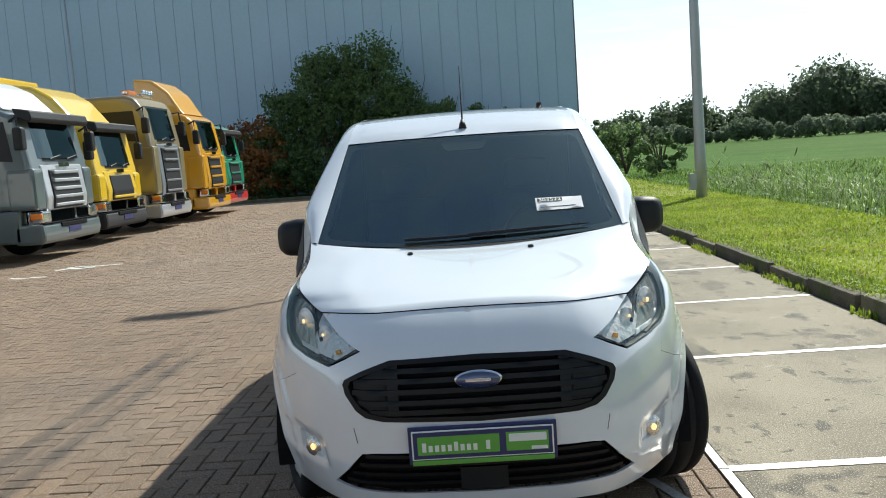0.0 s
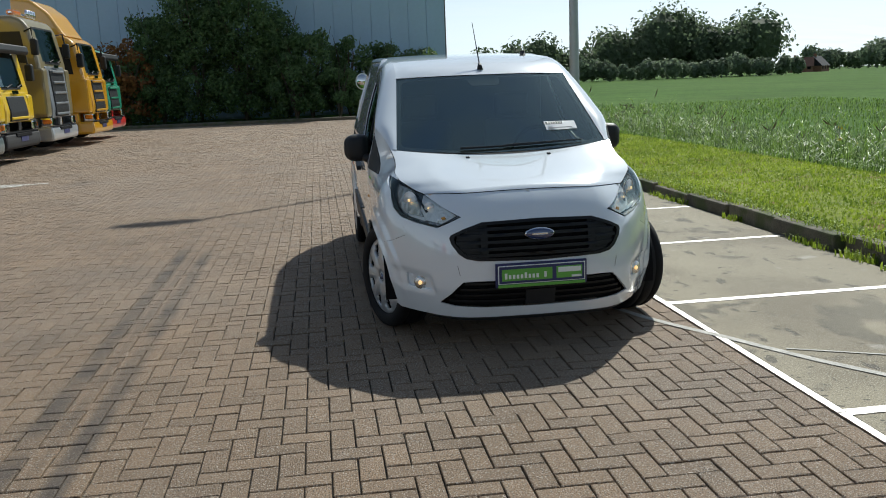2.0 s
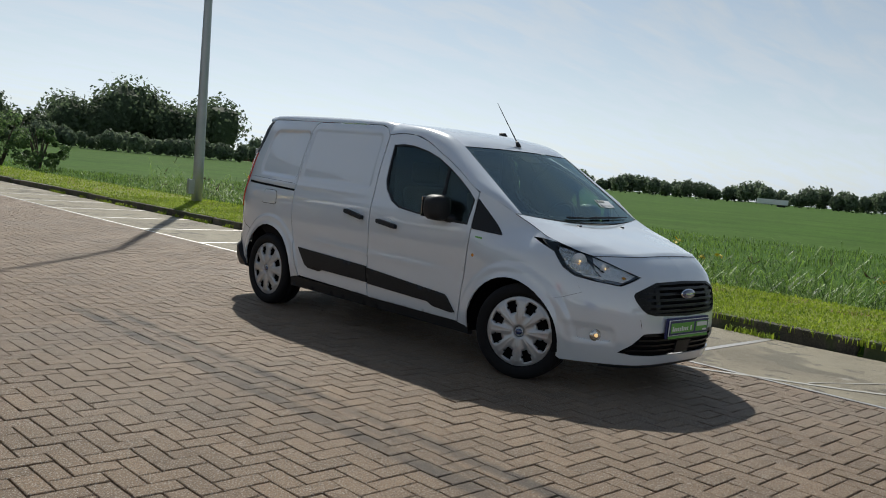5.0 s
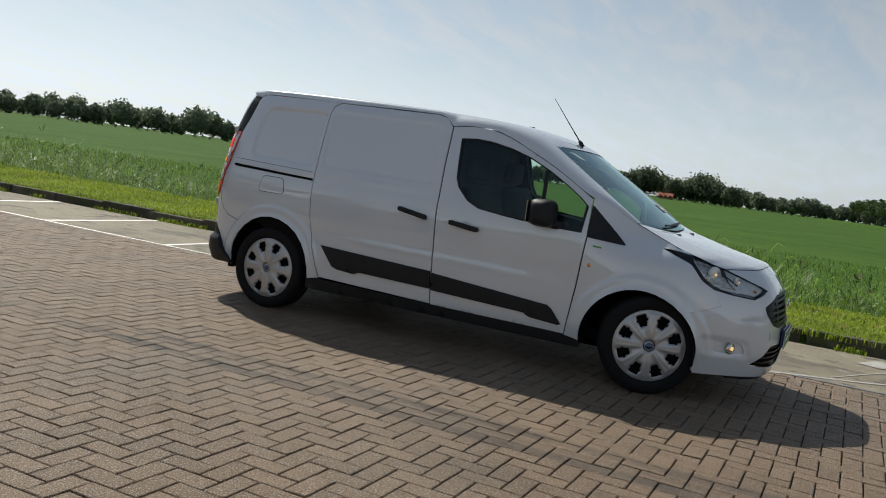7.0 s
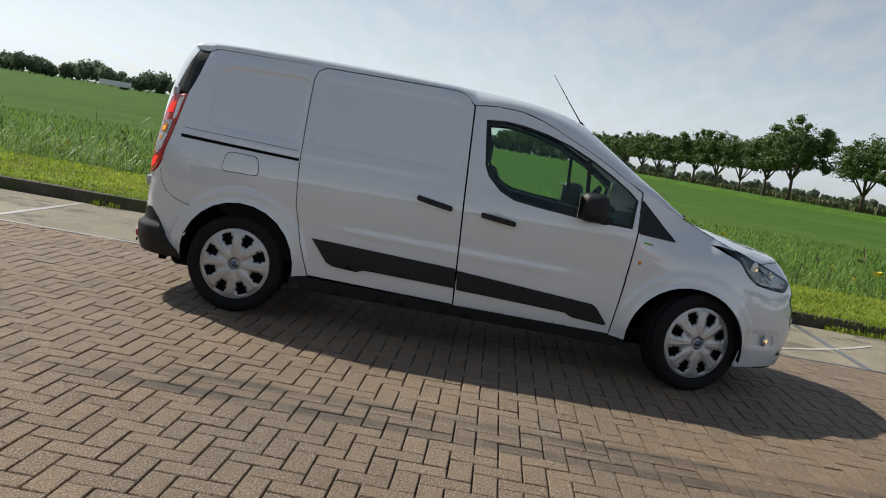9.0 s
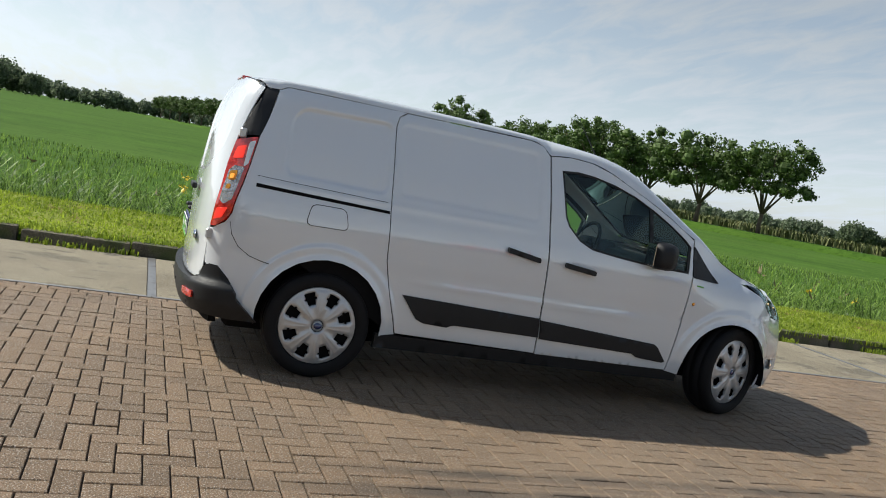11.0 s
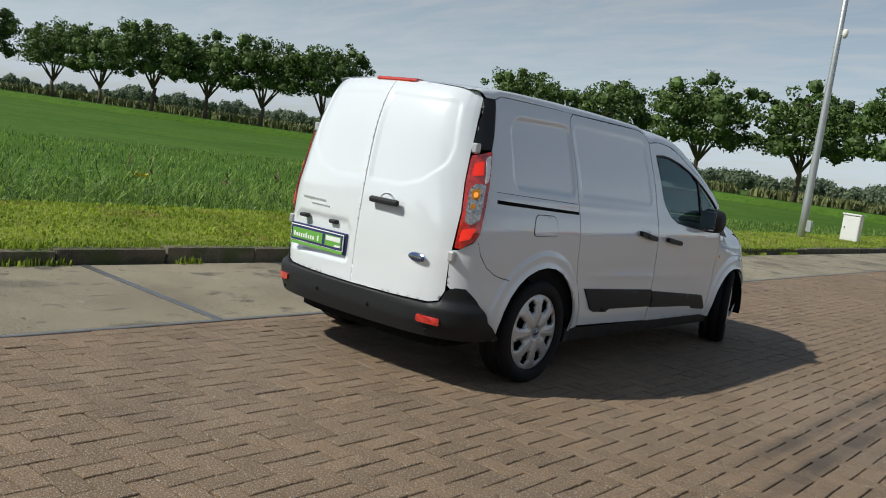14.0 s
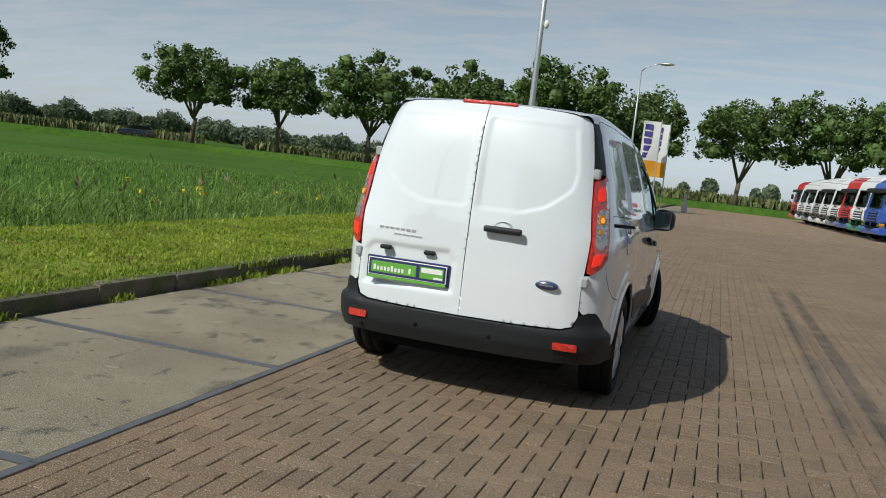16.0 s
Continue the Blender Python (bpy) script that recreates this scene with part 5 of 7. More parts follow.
    bmesh.ops.transform(bm, matrix=Matrix.Translation((sx * p[0], p[1], p[2])) @ Matrix.Diagonal((0.010, 0.014, 0.014, 1)), verts=bm.verts)
    part("side_repeater", bm, M_CUP, van, "small round amber repeater", smooth=True)
    badge = S((0.372, 0.906), (0.372, 0.917), (0.43, 0.922), (0.43, 0.911))
    part("green_badge", patch(badge, body, 0.03, mirror=mir, d=0.003, thick=0.003), M_PGREEN, van, "small green badge")


# ---- windscreen, pillars, roof
def screen(x, s, d=0.0):
    x, s = np.asarray(x, float), np.asarray(s, float)
    half = 0.695 + (0.612 - 0.695) * s
    k = x
    yb, zb = 0.055 + 0.115 * np.abs(k) ** 2.2, 1.068 + 0.034 * k**2
    yt, zt = 0.80 + 0.07 * np.abs(k) ** 2.2, 1.563 - 0.008 * k**2
    return np.stack([k * half, yb + (yt - yb) * s - 0.67 * d, zb + (zt - zb) * s + 0.74 * d], -1)


scr = patch([(-1, 0), (1, 0), (1, 1), (-1, 1)], screen, 0.07, thick=0.0)
ws = part("windscreen", scr, M_SCREEN, van, "dark tinted windscreen reflecting clouds", smooth=True)
ws.visible_shadow = False
border = rounded([(-0.962, 0.05), (-0.5, 0.03), (0.5, 0.03), (0.962, 0.05), (0.945, 0.945), (0.5, 0.962), (-0.5, 0.962), (-0.945, 0.945)], 0.07)
part("screen_border", patch([(-1, 0), (1, 0), (1, 1), (-1, 1)], screen, 0.05, [border], thick=0.0, d=-0.003), M_FRIT, van, "black windscreen border")
part("mirror_mount", patch(rounded([(-0.16, 0.86), (0.16, 0.86), (0.2, 0.97), (-0.2, 0.97)], 0.04), screen, 0.05, thick=0.004, d=-0.008), M_FRIT, van)
lab = [(0.47, 0.215), (0.79, 0.195), (0.80, 0.30), (0.475, 0.325)]
part("paper_label", patch(lab, screen, 0.05, thick=0.002, d=0.005), M_PAPER, van, "white paper stock label with number")
part("label_bar", patch([(0.485, 0.285), (0.66, 0.275), (0.662, 0.307), (0.487, 0.318)], screen, 0.05, thick=0.0005, d=0.0062), M_INK, van)
part("label_bar", patch([(0.50, 0.235), (0.74, 0.222), (0.74, 0.228), (0.50, 0.241)], screen, 0.05, thick=0.0005, d=0.0062), M_INK, van)
txt = bpy.data.curves.new("label_number", "FONT")
txt.body, txt.size, txt.extrude, txt.align_x, txt.align_y = "303522", 0.036, 0.0004, "CENTER", "CENTER"
txt.materials.append(M_PWHITE)
to = tagged(new("label_number", txt), "white number printed on the black bar")
c0, cx_, cs_ = (Vector(screen(0.573, 0.296, 0.0078)), Vector(screen(0.66, 0.2915, 0.0078)), Vector(screen(0.573, 0.33, 0.0078)))
ax = (cx_ - c0).normalized()
nz = ax.cross(cs_ - c0).normalized()
to.matrix_basis = Matrix.Translation(c0) @ Matrix((ax, nz.cross(ax), nz)).transposed().to_4x4()
to.parent = van

ROOF_C = Curve([(0.80, 1.566), (0.89, 1.612), (1.05, 1.665), (1.3, 1.707), (1.6, 1.728), (2.0, 1.748), (2.5, 1.765), (3.0, 1.772), (3.45, 1.768), (3.58, 1.762), (3.66, 1.748)])
ROOF_B = Curve([(0.185, 1.104), (0.30, 1.159), (0.485, 1.234), (0.57, 1.276), (0.695, 1.350), (0.86, 1.436), (1.028, 1.512), (1.18, 1.580), (1.335, 1.622), (1.50, 1.632), (1.60, 1.624), (1.652, 1.617), (1.69, 1.650), (1.72, 1.674), (1.80, 1.695),
                (2.67, 1.706), (3.45, 1.716), (3.515, 1.692)])
ROOF_I = Curve([(0.87, 1.556), (0.93, 1.590), (1.05, 1.638), (1.3, 1.688), (1.6, 1.712), (2.0, 1.733), (2.5, 1.750), (3.0, 1.757), (3.45, 1.752), (3.56, 1.744), (3.62, 1.727)])


def strip(name, rows, material, parent, label=""):
    """A smooth sheet through rows of points."""
    bm = bmesh.new()
    g = [[bm.verts.new(p) for p in r] for r in rows]
    for a, b in zip(g, g[1:]):
        for k in range(len(a) - 1):
            bm.faces.new((a[k], a[k + 1], b[k + 1], b[k]))
    bmesh.ops.remove_doubles(bm, verts=bm.verts, dist=1e-5)
    bmesh.ops.recalc_face_normals(bm, faces=bm.faces)
    return part(name, bm, material, parent, label, smooth=True)


us = np.linspace(-1, 1, 41)


def rail_ends(y):
    """Inner and outer edge of the side rail at y: the roof's ditch and the top of the doors."""
    early = max(0.0, 1 - (y - 0.905) / 0.3)
    yi = y - 0.035 * early
    a = np.array([0.612 - 0.024 * min(1, (yi - 0.87) / 0.8) - 0.03 * max(0.0, (y - 3.3) / 0.3), yi, float(ROOF_I(yi))])
    if y <= 3.515:
        b = body(q_side(y), float(ROOF_B(y)))
    else:
        f = (y - 3.515) / 0.105
        q0, q1 = q_side(3.515), q_rear(0.607, 1.692)
        b = body(q0 + (q1 - q0) * f, 1.692)
    return a, b


rail_rows = [(screen(1.0, i / 23, 0.004), body(q_side(0.19 + 0.715 * i / 23), float(ROOF_B(0.19 + 0.715 * i / 23)))) for i in range(24)]
ys_roof = list(np.linspace(0.94, 1.56, 17)) + list(np.linspace(1.59, 1.80, 15)) + list(np.linspace(1.86, 3.44, 28)) + [3.47, 3.495, 3.515, 3.54, 3.565, 3.59, 3.62]
rail_rows += [rail_ends(y) for y in ys_roof]
for sx in (-1, 1):
    rr = []
    for i, (a, b) in enumerate(rail_rows):
        f = min(1.0, max(0.0, (i - 20) / 22))
        lift = (0.046 * (1 - f) + 0.032 * f) * min(1.0, 0.1 + i / 8)
        c = (a + b) / 2 + np.array([0.62, -0.25 * (1 - f), 0.78]) * lift
        rr.append([tuple((a * (1 - t) ** 2 + c * 2 * t * (1 - t) + b * t * t) * [sx, 1, 1]) for t in np.linspace(0, 1, 11)])
    strip("roof_rail", rr, M_PAINT, van)
# the roof panel runs back from the top of the glass to the rear doors
rows = [screen(us, np.ones(len(us)), 0.004)]
for y in ys_roof:
    a, _ = rail_ends(y)
    k = 1 - np.abs(us) ** 2.2
    yy = a[1] - 0.07 * k * max(0.0, 1 - (a[1] - 0.87) / 0.4) + 0.04 * k * max(0.0, (a[1] - 3.4) / 0.22)
    zz = a[2] + (ROOF_C(yy) - a[2]) * k - 0.006 * np.exp(-((np.abs(us) - 0.965) / 0.02) ** 2)
    rows.append(np.stack([a[0] * us, yy, zz], -1))
strip("roof", rows, M_PAINT, van, "white roof with two shallow channels")

# ---- bonnet
HOOD_C = Curve([(-0.66, 0.906), (-0.60, 0.921), (-0.5, 0.946), (-0.35, 0.977), (-0.2, 1.007), (0.0, 1.047), (0.1, 1.066)])


def hood_top(x):
    return 0.906 - 0.022 * (x / 0.6) ** 2


hood_side = [tuple(body(q_front(x, z), z)) for x, z in ((0.60, 0.884), (0.632, 0.897), (0.66, 0.911), (0.69, 0.931), (0.718, 0.950))]
hood_side += [tuple(body(q_side(y), z)) for y, z in ((-0.12, 0.985), (-0.02, 1.019), (0.05, 1.047), (0.10, 1.068), (0.15, 1.089), (0.185, 1.104))]
_hd = [0.0]
for a, b in zip(hood_side, hood_side[1:]):
    _hd.append(_hd[-1] + math.dist(a, b))
HS = [Curve([(d / _hd[-1], p[k]) for d, p in zip(_hd, hood_side)]) for k in range(3)]
hood_us = np.linspace(-1, 1, 49)
hood_front_y = np.array([float(body(q_front(abs(u) * 0.60, hood_top(u * 0.6)), hood_top(u * 0.6))[1]) for u in hood_us])
hood_rows = []
for sv in np.linspace(0, 1, 34):
    e = [float(f(sv)) for f in HS]
    y0 = hood_front_y[24]
    yc = y0 + (0.05 - y0) * sv
    k = np.abs(hood_us)
    y_shape = yc + (e[1] - yc) * k**2.4
    y_front = hood_front_y + (yc - y0) + (e[1] - hood_front_y[-1] - (yc - y0)) * k**2.4
    w = (1 - sv) ** 1.5
    yy = y_front * w + y_shape * (1 - w)
    zc = float(HOOD_C(yc))
    zz = zc + (e[2] - zc) * k**2.0 + 0.005 * np.exp(-((k - 0.72) / 0.07) ** 2) * math.sin(math.pi * min(1, sv * 1.1))
    if sv == 0:
        zz = hood_top(hood_us * 0.6)
    hood_rows.append(np.stack([e[0] * hood_us, yy, zz + 0.0015], -1))
bonnet = strip("bonnet", hood_rows, M_PAINT, van, "white sloping bonnet")
part("bonnet_gap", tube([tuple(p + np.array([0, -0.0015, -0.001])) for p in hood_rows[0]], 0.002, 6, cap=False), M_GAP, bonnet)
for sx in (-1, 1):
    part("bonnet_gap", tube([(sx * (x + 0.002), y, z - 0.001) for x, y, z in hood_side], 0.0022, 6, cap=False), M_GAP, bonnet)


def hood(x, y):
    return np.array([x, y, float(HOOD_C(y)) - 0.004])


for sx in (-1, 1):
    p = Vector(hood(sx * 0.263, -0.005))
    bm = box(p.x - 0.012, p.x + 0.012, p.y - 0.02, p.y + 0.015, p.z - 0.004, p.z + 0.014, 0.005, 1)
    part("washer_nozzle", bm, M_PLAST, bonnet)
# wipers resting on the screen
for a, b in (((-0.42, 0.035), (0.62, 0.05)), ((0.0, 0.06), (0.78, 0.045))):
    pts = [Vector(screen(a[0] + (b[0] - a[0]) * f, a[1] + (b[1] - a[1]) * f + 0.012 * math.sin(math.pi * f), 0.014)) for f in np.linspace(0, 1, 8)]
    part("wiper", tube(pts, [0.008, 0.0075, 0.007, 0.0065, 0.006, 0.005, 0.004, 0.003], 6), M_PLAST, van, "black wiper lying on the glass")
part("cowl", patch([(-0.7, 0.02), (0.7, 0.02), (0.7, 0.24), (-0.7, 0.24)], lambda x, y, d=0.0: np.stack([x, y + 0.05 + 0.11 * np.abs(x) ** 2, 1.045 + 0.02 * x**2 + 0 * y], -1), 0.08, thick=0.0), M_GAP, van)

# ---- nose: bumper skin with openings
PRESSINGS.append((rounded(Fr((0.58, 0.335), (0.775, 0.345), (0.80, 0.452), (0.60, 0.438)), 0.03, 4), 0.012, 0.016))
GRILLE = [(-0.497, 0.660), (-0.488, 0.678), (-0.42, 0.712), (-0.316, 0.748), (0, 0.757), (0.316, 0.748), (0.42, 0.712), (0.488, 0.678), (0.497, 0.660), (0.488, 0.625), (0.45, 0.572), (0.415, 0.548), (0.35, 0.535), (0, 0.527), (-0.35, 0.535), (-0.415, 0.548), (-0.45, 0.572), (-0.488, 0.625)]
LOWER = [(-0.558, 0.284), (-0.50, 0.345), (-0.436, 0.415), (-0.38, 0.420), (0, 0.424), (0.38, 0.420), (0.436, 0.415), (0.50, 0.345), (0.558, 0.284), (0.48, 0.272), (0.30, 0.264), (0, 0.262), (-0.30, 0.264), (-0.48, 0.272)]
HEAD = [(0.43, 0.777), (0.512, 0.822), (0.605, 0.884), (0.657, 0.906), (0.715, 0.945), (0.758, 0.966), (0.772, 0.94), (0.775, 0.892), (0.770, 0.80), (0.735, 0.755), (0.66, 0.733), (0.56, 0.716)]
top_half = [(x, hood_top(x) - 0.002) for x in np.linspace(0, 0.55, 12)] + [(0.597, 0.8815), (0.505, 0.816), (0.424, 0.776), (0.555, 0.711), (0.66, 0.728), (0.735, 0.7505)]
right = Fr(*top_half) + S((-0.4315, 0.651), (-0.3315, 0.6085)) + S(*arc(F_ARCH, 133, 192, 8)) + S((-0.34, 0.195)) + Fr((0.70, 0.195), (0.5, 0.20), (0.25, 0.202))
full = right + Fr((0.0, 0.203)) + [(-q, z) for q, z in right[::-1][:-1]]
FOGHOLE = rounded(Fr((0.60, 0.352), (0.725, 0.352), (0.735, 0.43), (0.62, 0.418)), 0.02)
bumper = part("front_bumper", patch(full, signed_body, 0.018, [Fr(*GRILLE), Fr(*LOWER), FOGHOLE, [(-q, z) for q, z in FOGHOLE[::-1]]], thick=0.014), M_PAINT, van, "white front bumper")
part("grille_backing", patch(Fr(*GRILLE), signed_body, 0.06, thick=0.0, d=-0.035), M_GAP, bumper)
ringg = [(x * 0.955, 0.642 + (z - 0.642) * 0.85) for x, z in GRILLE]
part("grille_frame", patch(Fr(*GRILLE), signed_body, 0.04, [Fr(*ringg)], thick=0.03, d=0.002), M_GRILLE, bumper, "black grille surround")
for z, w in ((0.708, 0.40), (0.672, 0.46), (0.634, 0.465), (0.596, 0.445), (0.562, 0.40)):
    pl = Fr((-w, z - 0.009), (0, z - 0.007), (w, z - 0.009), (w, z + 0.009), (0, z + 0.011), (-w, z + 0.009))
    part("grille_bar", patch(pl, signed_body, 0.05, thick=0.03, d=-0.006), M_GRILLE, bumper)
for x in (-0.31, 0.31):
    part("grille_rib", patch(Fr((x - 0.02, 0.55), (x + 0.02, 0.55), (x + 0.02, 0.735), (x - 0.02, 0.735)), signed_body, 0.05, thick=0.02, d=-0.009), M_GRILLE, bumper)
for sx in (-1, 1):
    outer_bay = Fr((0.33, 0.552), (0.40, 0.560), (0.44, 0.585), (0.468, 0.640), (0.462, 0.668), (0.40, 0.70), (0.33, 0.73))
    part("grille_blank", patch([(sx * q, z) for q, z in outer_bay], signed_body, 0.04, thick=0.01, d=-0.016), M_GRILLE, bumper)
    tow = Fr((0.392, 0.452), (0.45, 0.452), (0.462, 0.508), (0.40, 0.512))
    part("tow_cover_seam", tube([tuple(signed_body(sx * q, z, 0.0004)) for q, z in tow[1:] + tow[:1]][:2], 0.0012, 5, cap=False), M_GAP, bumper)
part("lower_grille_backing", patch(Fr(*LOWER), signed_body, 0.06, thick=0.0, d=-0.04), M_GAP, bumper)
for z in (0.30, 0.335, 0.37, 0.402):
    w = 0.53 - (z - 0.285) * 0.85
    part("lower_grille_bar", patch(Fr((-w, z - 0.006), (0, z - 0.006), (w, z - 0.006), (w, z + 0.006), (0, z + 0.006), (-w, z + 0.006)), signed_body, 0.05, thick=0.03, d=-0.012), M_GRILLE, bumper)
part("radar_cover", patch(Fr((-0.085, 0.272), (0.085, 0.272), (0.085, 0.36), (-0.085, 0.36)), signed_body, 0.05, thick=0.02, d=-0.004), M_PLAST, bumper)
part("lower_lip", patch(Fr((0.6, 0.175), (0.6, 0.205), (0, 0.205), (-0.6, 0.205), (-0.6, 0.175), (0, 0.175)), signed_body, 0.05, thick=0.08, d=-0.02), M_PLAST, bumper, "black lower lip")


def oval(name, centre, ax_, up_, rx, rz, material, parent, depth=0.008, label=""):
    bm = bmesh.new()
    nrm = Vector(ax_).cross(Vector(up_)).normalized()
    c = Vector(centre)
    n = 28
    outer = [bm.verts.new(c + Vector(ax_) * rx * math.cos(k * 6.2832 / n) + Vector(up_) * rz * math.sin(k * 6.2832 / n)) for k in range(n)]
    mid = [bm.verts.new(c + nrm * depth + (v.co - c) * 0.94) for v in outer]
    top = bm.verts.new(c + nrm * depth * 1.3)
    for k in range(n):
        bm.faces.new((outer[k], outer[(k + 1) % n], mid[(k + 1) % n], mid[k]))
        bm.faces.new((mid[k], mid[(k + 1) % n], top))
    return part(name, bm, material, parent, label, smooth=True)


bc = Vector(body(0, 0.675, 0.012))
oval("badge_rim", bc, (1, 0, 0), (0, 0, 1), 0.085, 0.034, M_CHROME, bumper, 0.006, "oval chrome badge rim")
oval("badge", bc + Vector((0, -0.007, 0)), (1, 0, 0), (0, 0, 1), 0.079, 0.029, M_BLUE, bumper, 0.004, "oval dark blue badge")
part("badge_script", box(bc.x - 0.045, bc.x + 0.045, bc.y - 0.0145, bc.y - 0.012, bc.z - 0.005, bc.z + 0.006, 0.002, 1), M_CHROME, bumper)


def sale_plate(parent, centre, yaw, tilt, flip):
    """The dealer's panel in the number plate holder: blue frame, green fields, pale bars for its print."""
    sub = parent
    m = Matrix.Translation(centre) @ Matrix.Rotation(yaw, 4, "Z") @ Matrix.Rotation(tilt, 4, "X")
    for nm, x0, x1, z0, z1, y, mt in (("plate_frame", -0.262, 0.262, -0.068, 0.068, 0.0, M_PBLUE), ("plate_panel", -0.250, 0.250, -0.048, 0.058, -0.012, M_PWHITE),
                                  ("plate_blue", -0.245, 0.245, -0.044, 0.054, -0.0135, M_PBLUE), ("plate_field", -0.230, 0.06, -0.030, 0.038, -0.015, M_PGREEN),
                                  ("plate_field", 0.082, 0.232, -0.030, 0.040, -0.015, M_PGREEN), ("plate_foot", -0.25, 0.25, -0.067, -0.050, -0.0145, M_PGREEN),
                                  ("plate_print", 0.092, 0.225, 0.004, 0.034, -0.0165, M_PWHITE), ("plate_print", 0.17, 0.228, -0.028, -0.014, -0.0165, M_PWHITE)):
        bm = box(x0, x1, y, 0.012 if y == 0 else y + 0.006, z0, z1, 0.002, 1)
        bmesh.ops.transform(bm, matrix=m, verts=bm.verts)
        part(nm, bm, mt, sub)
    for k in range(11):
        if k == 9:
            continue
        x0 = -0.215 + 0.0225 * k
        bm = box(x0 + 0.002, x0 + 0.016, -0.0165, -0.010, -0.017, 0.006 if k % 5 else 0.016)
        bmesh.ops.transform(bm, matrix=m, verts=bm.verts)
        part("plate_print", bm, M_PWHITE, sub)


holder = part("plate_holder", box(-0.20, 0.20, -0.80, -0.775, 0.42, 0.50), M_PLAST, bumper)
sale_plate(bumper, Vector((0.0, -0.797, 0.451)), 0.0, radians(2), 1)
for sx in (-1, 1):
    # fog lamps
    fq = [(sx * q, z) for q, z in FOGHOLE]
    part("fog_recess", patch(fq, signed_body, 0.02, thick=0.0, d=-0.0135), M_PAINT, bumper)
    c = Vector(body(q_front(0.668, 0.383), 0.383, -0.008))
    c.x *= sx
    fog = oval("fog_lamp", c + Vector((0, -0.004, 0)), (0.86, sx * 0.5, 0), (0, 0, 1), 0.04, 0.04, M_WARM, bumper, 0.008, "round fog lamp with warm chrome bowl")
    oval("fog_glint", c + Vector((sx * 0.004, -0.016, 0)), (0.86, sx * 0.5, 0), (0, 0, 1), 0.011, 0.013, M_LAMP_GLINT, fog, 0.004)
    # headlights: silver housing, bowls, clear cover
    hq = [(sx * q, z) for q, z in Fr(*HEAD)]
    head = part("headlight", patch(hq, signed_body, 0.02, thick=0.0, d=-0.024), M_LAMPDARK, van, "clear headlight with silver bowls and dark edge", smooth=True)
    cov = part("lens_cover", patch(hq, signed_body, 0.018, thick=0.0, d=0.001), M_LENS, head, smooth=True)
    cov.visible_shadow = False
    part("housing_wall", patch(hq, signed_body, 0.018, [[(sx * q, z) for q, z in Fr(*[(0.63 + (x - 0.63) * 0.985, 0.835 + (z - 0.835) * 0.98) for x, z in HEAD])]], thick=0.024, d=-0.001), M_PLAST, head)

    def bit(nm, pts, m, dd, lab="", th=0.02):
        part(nm, patch([(sx * q, z) for q, z in Fr(*pts)], signed_body, 0.014, thick=th, d=dd), m, head, lab)
    bit("black_bezel", [(0.716, 0.944), (0.758, 0.965), (0.771, 0.94), (0.774, 0.892), (0.769, 0.80), (0.735, 0.757), (0.66, 0.735), (0.66, 0.742), (0.730, 0.766), (0.755, 0.805), (0.759, 0.88), (0.748, 0.925)], M_PLAST, -0.006, "black lamp bezel")
    bit("chrome_wing", [(0.458, 0.778), (0.54, 0.733), (0.618, 0.745), (0.640, 0.80), (0.614, 0.874), (0.53, 0.822)], M_SILVER, -0.018, "faceted silver reflector")
    bit("chrome_wing", [(0.634, 0.760), (0.72, 0.772), (0.757, 0.82), (0.759, 0.90), (0.742, 0.930), (0.70, 0.917), (0.655, 0.889)], M_WARM, -0.019, "faceted silver reflector")
    bit("tinted_strip", [(0.61, 0.882), (0.66, 0.904), (0.717, 0.943), (0.757, 0.963), (0.757, 0.945), (0.70, 0.916), (0.655, 0.893)], M_GAP, -0.012)
    bit("bowl_divider", [(0.602, 0.79), (0.612, 0.785), (0.668, 0.903), (0.662, 0.903)], M_PLAST, -0.014)
    for nm, x, z, r in (("main_bowl", 0.690, 0.845, 0.046), ("dip_bowl", 0.592, 0.812, 0.030)):
        c = Vector(body(q_front(x, z), z, -0.017))
        c.x *= sx
        ax_ = Vector((0.72, sx * 0.69, 0)) if nm == "main_bowl" else Vector((0.85, sx * 0.52, 0))
        ring = oval("bowl_rim", c, ax_, (0, 0, 1), r * 1.12, r * 1.12, M_SILVER, head, 0.004)
        oval("bowl", c + Vector((sx * 0.003, -0.006, 0)), ax_, (0, 0, 1), r, r, M_WARM, head, -0.02, "chrome headlight bowl")
        oval("bulb", c + Vector((sx * 0.008, -0.012, 0)), ax_, (0, 0, 1), r * 0.16, r * 0.2, M_LAMP_GLINT, head, 0.004, "bulb spot with painted golden glint")
    bit("indicator", [(0.512, 0.760), (0.532, 0.752), (0.537, 0.766), (0.520, 0.772)], M_CUP, -0.012, "small amber indicator")
    bit("lower_trim", [(0.62, 0.740), (0.70, 0.757), (0.71, 0.772), (0.62, 0.758)], M_SILVER, -0.016)

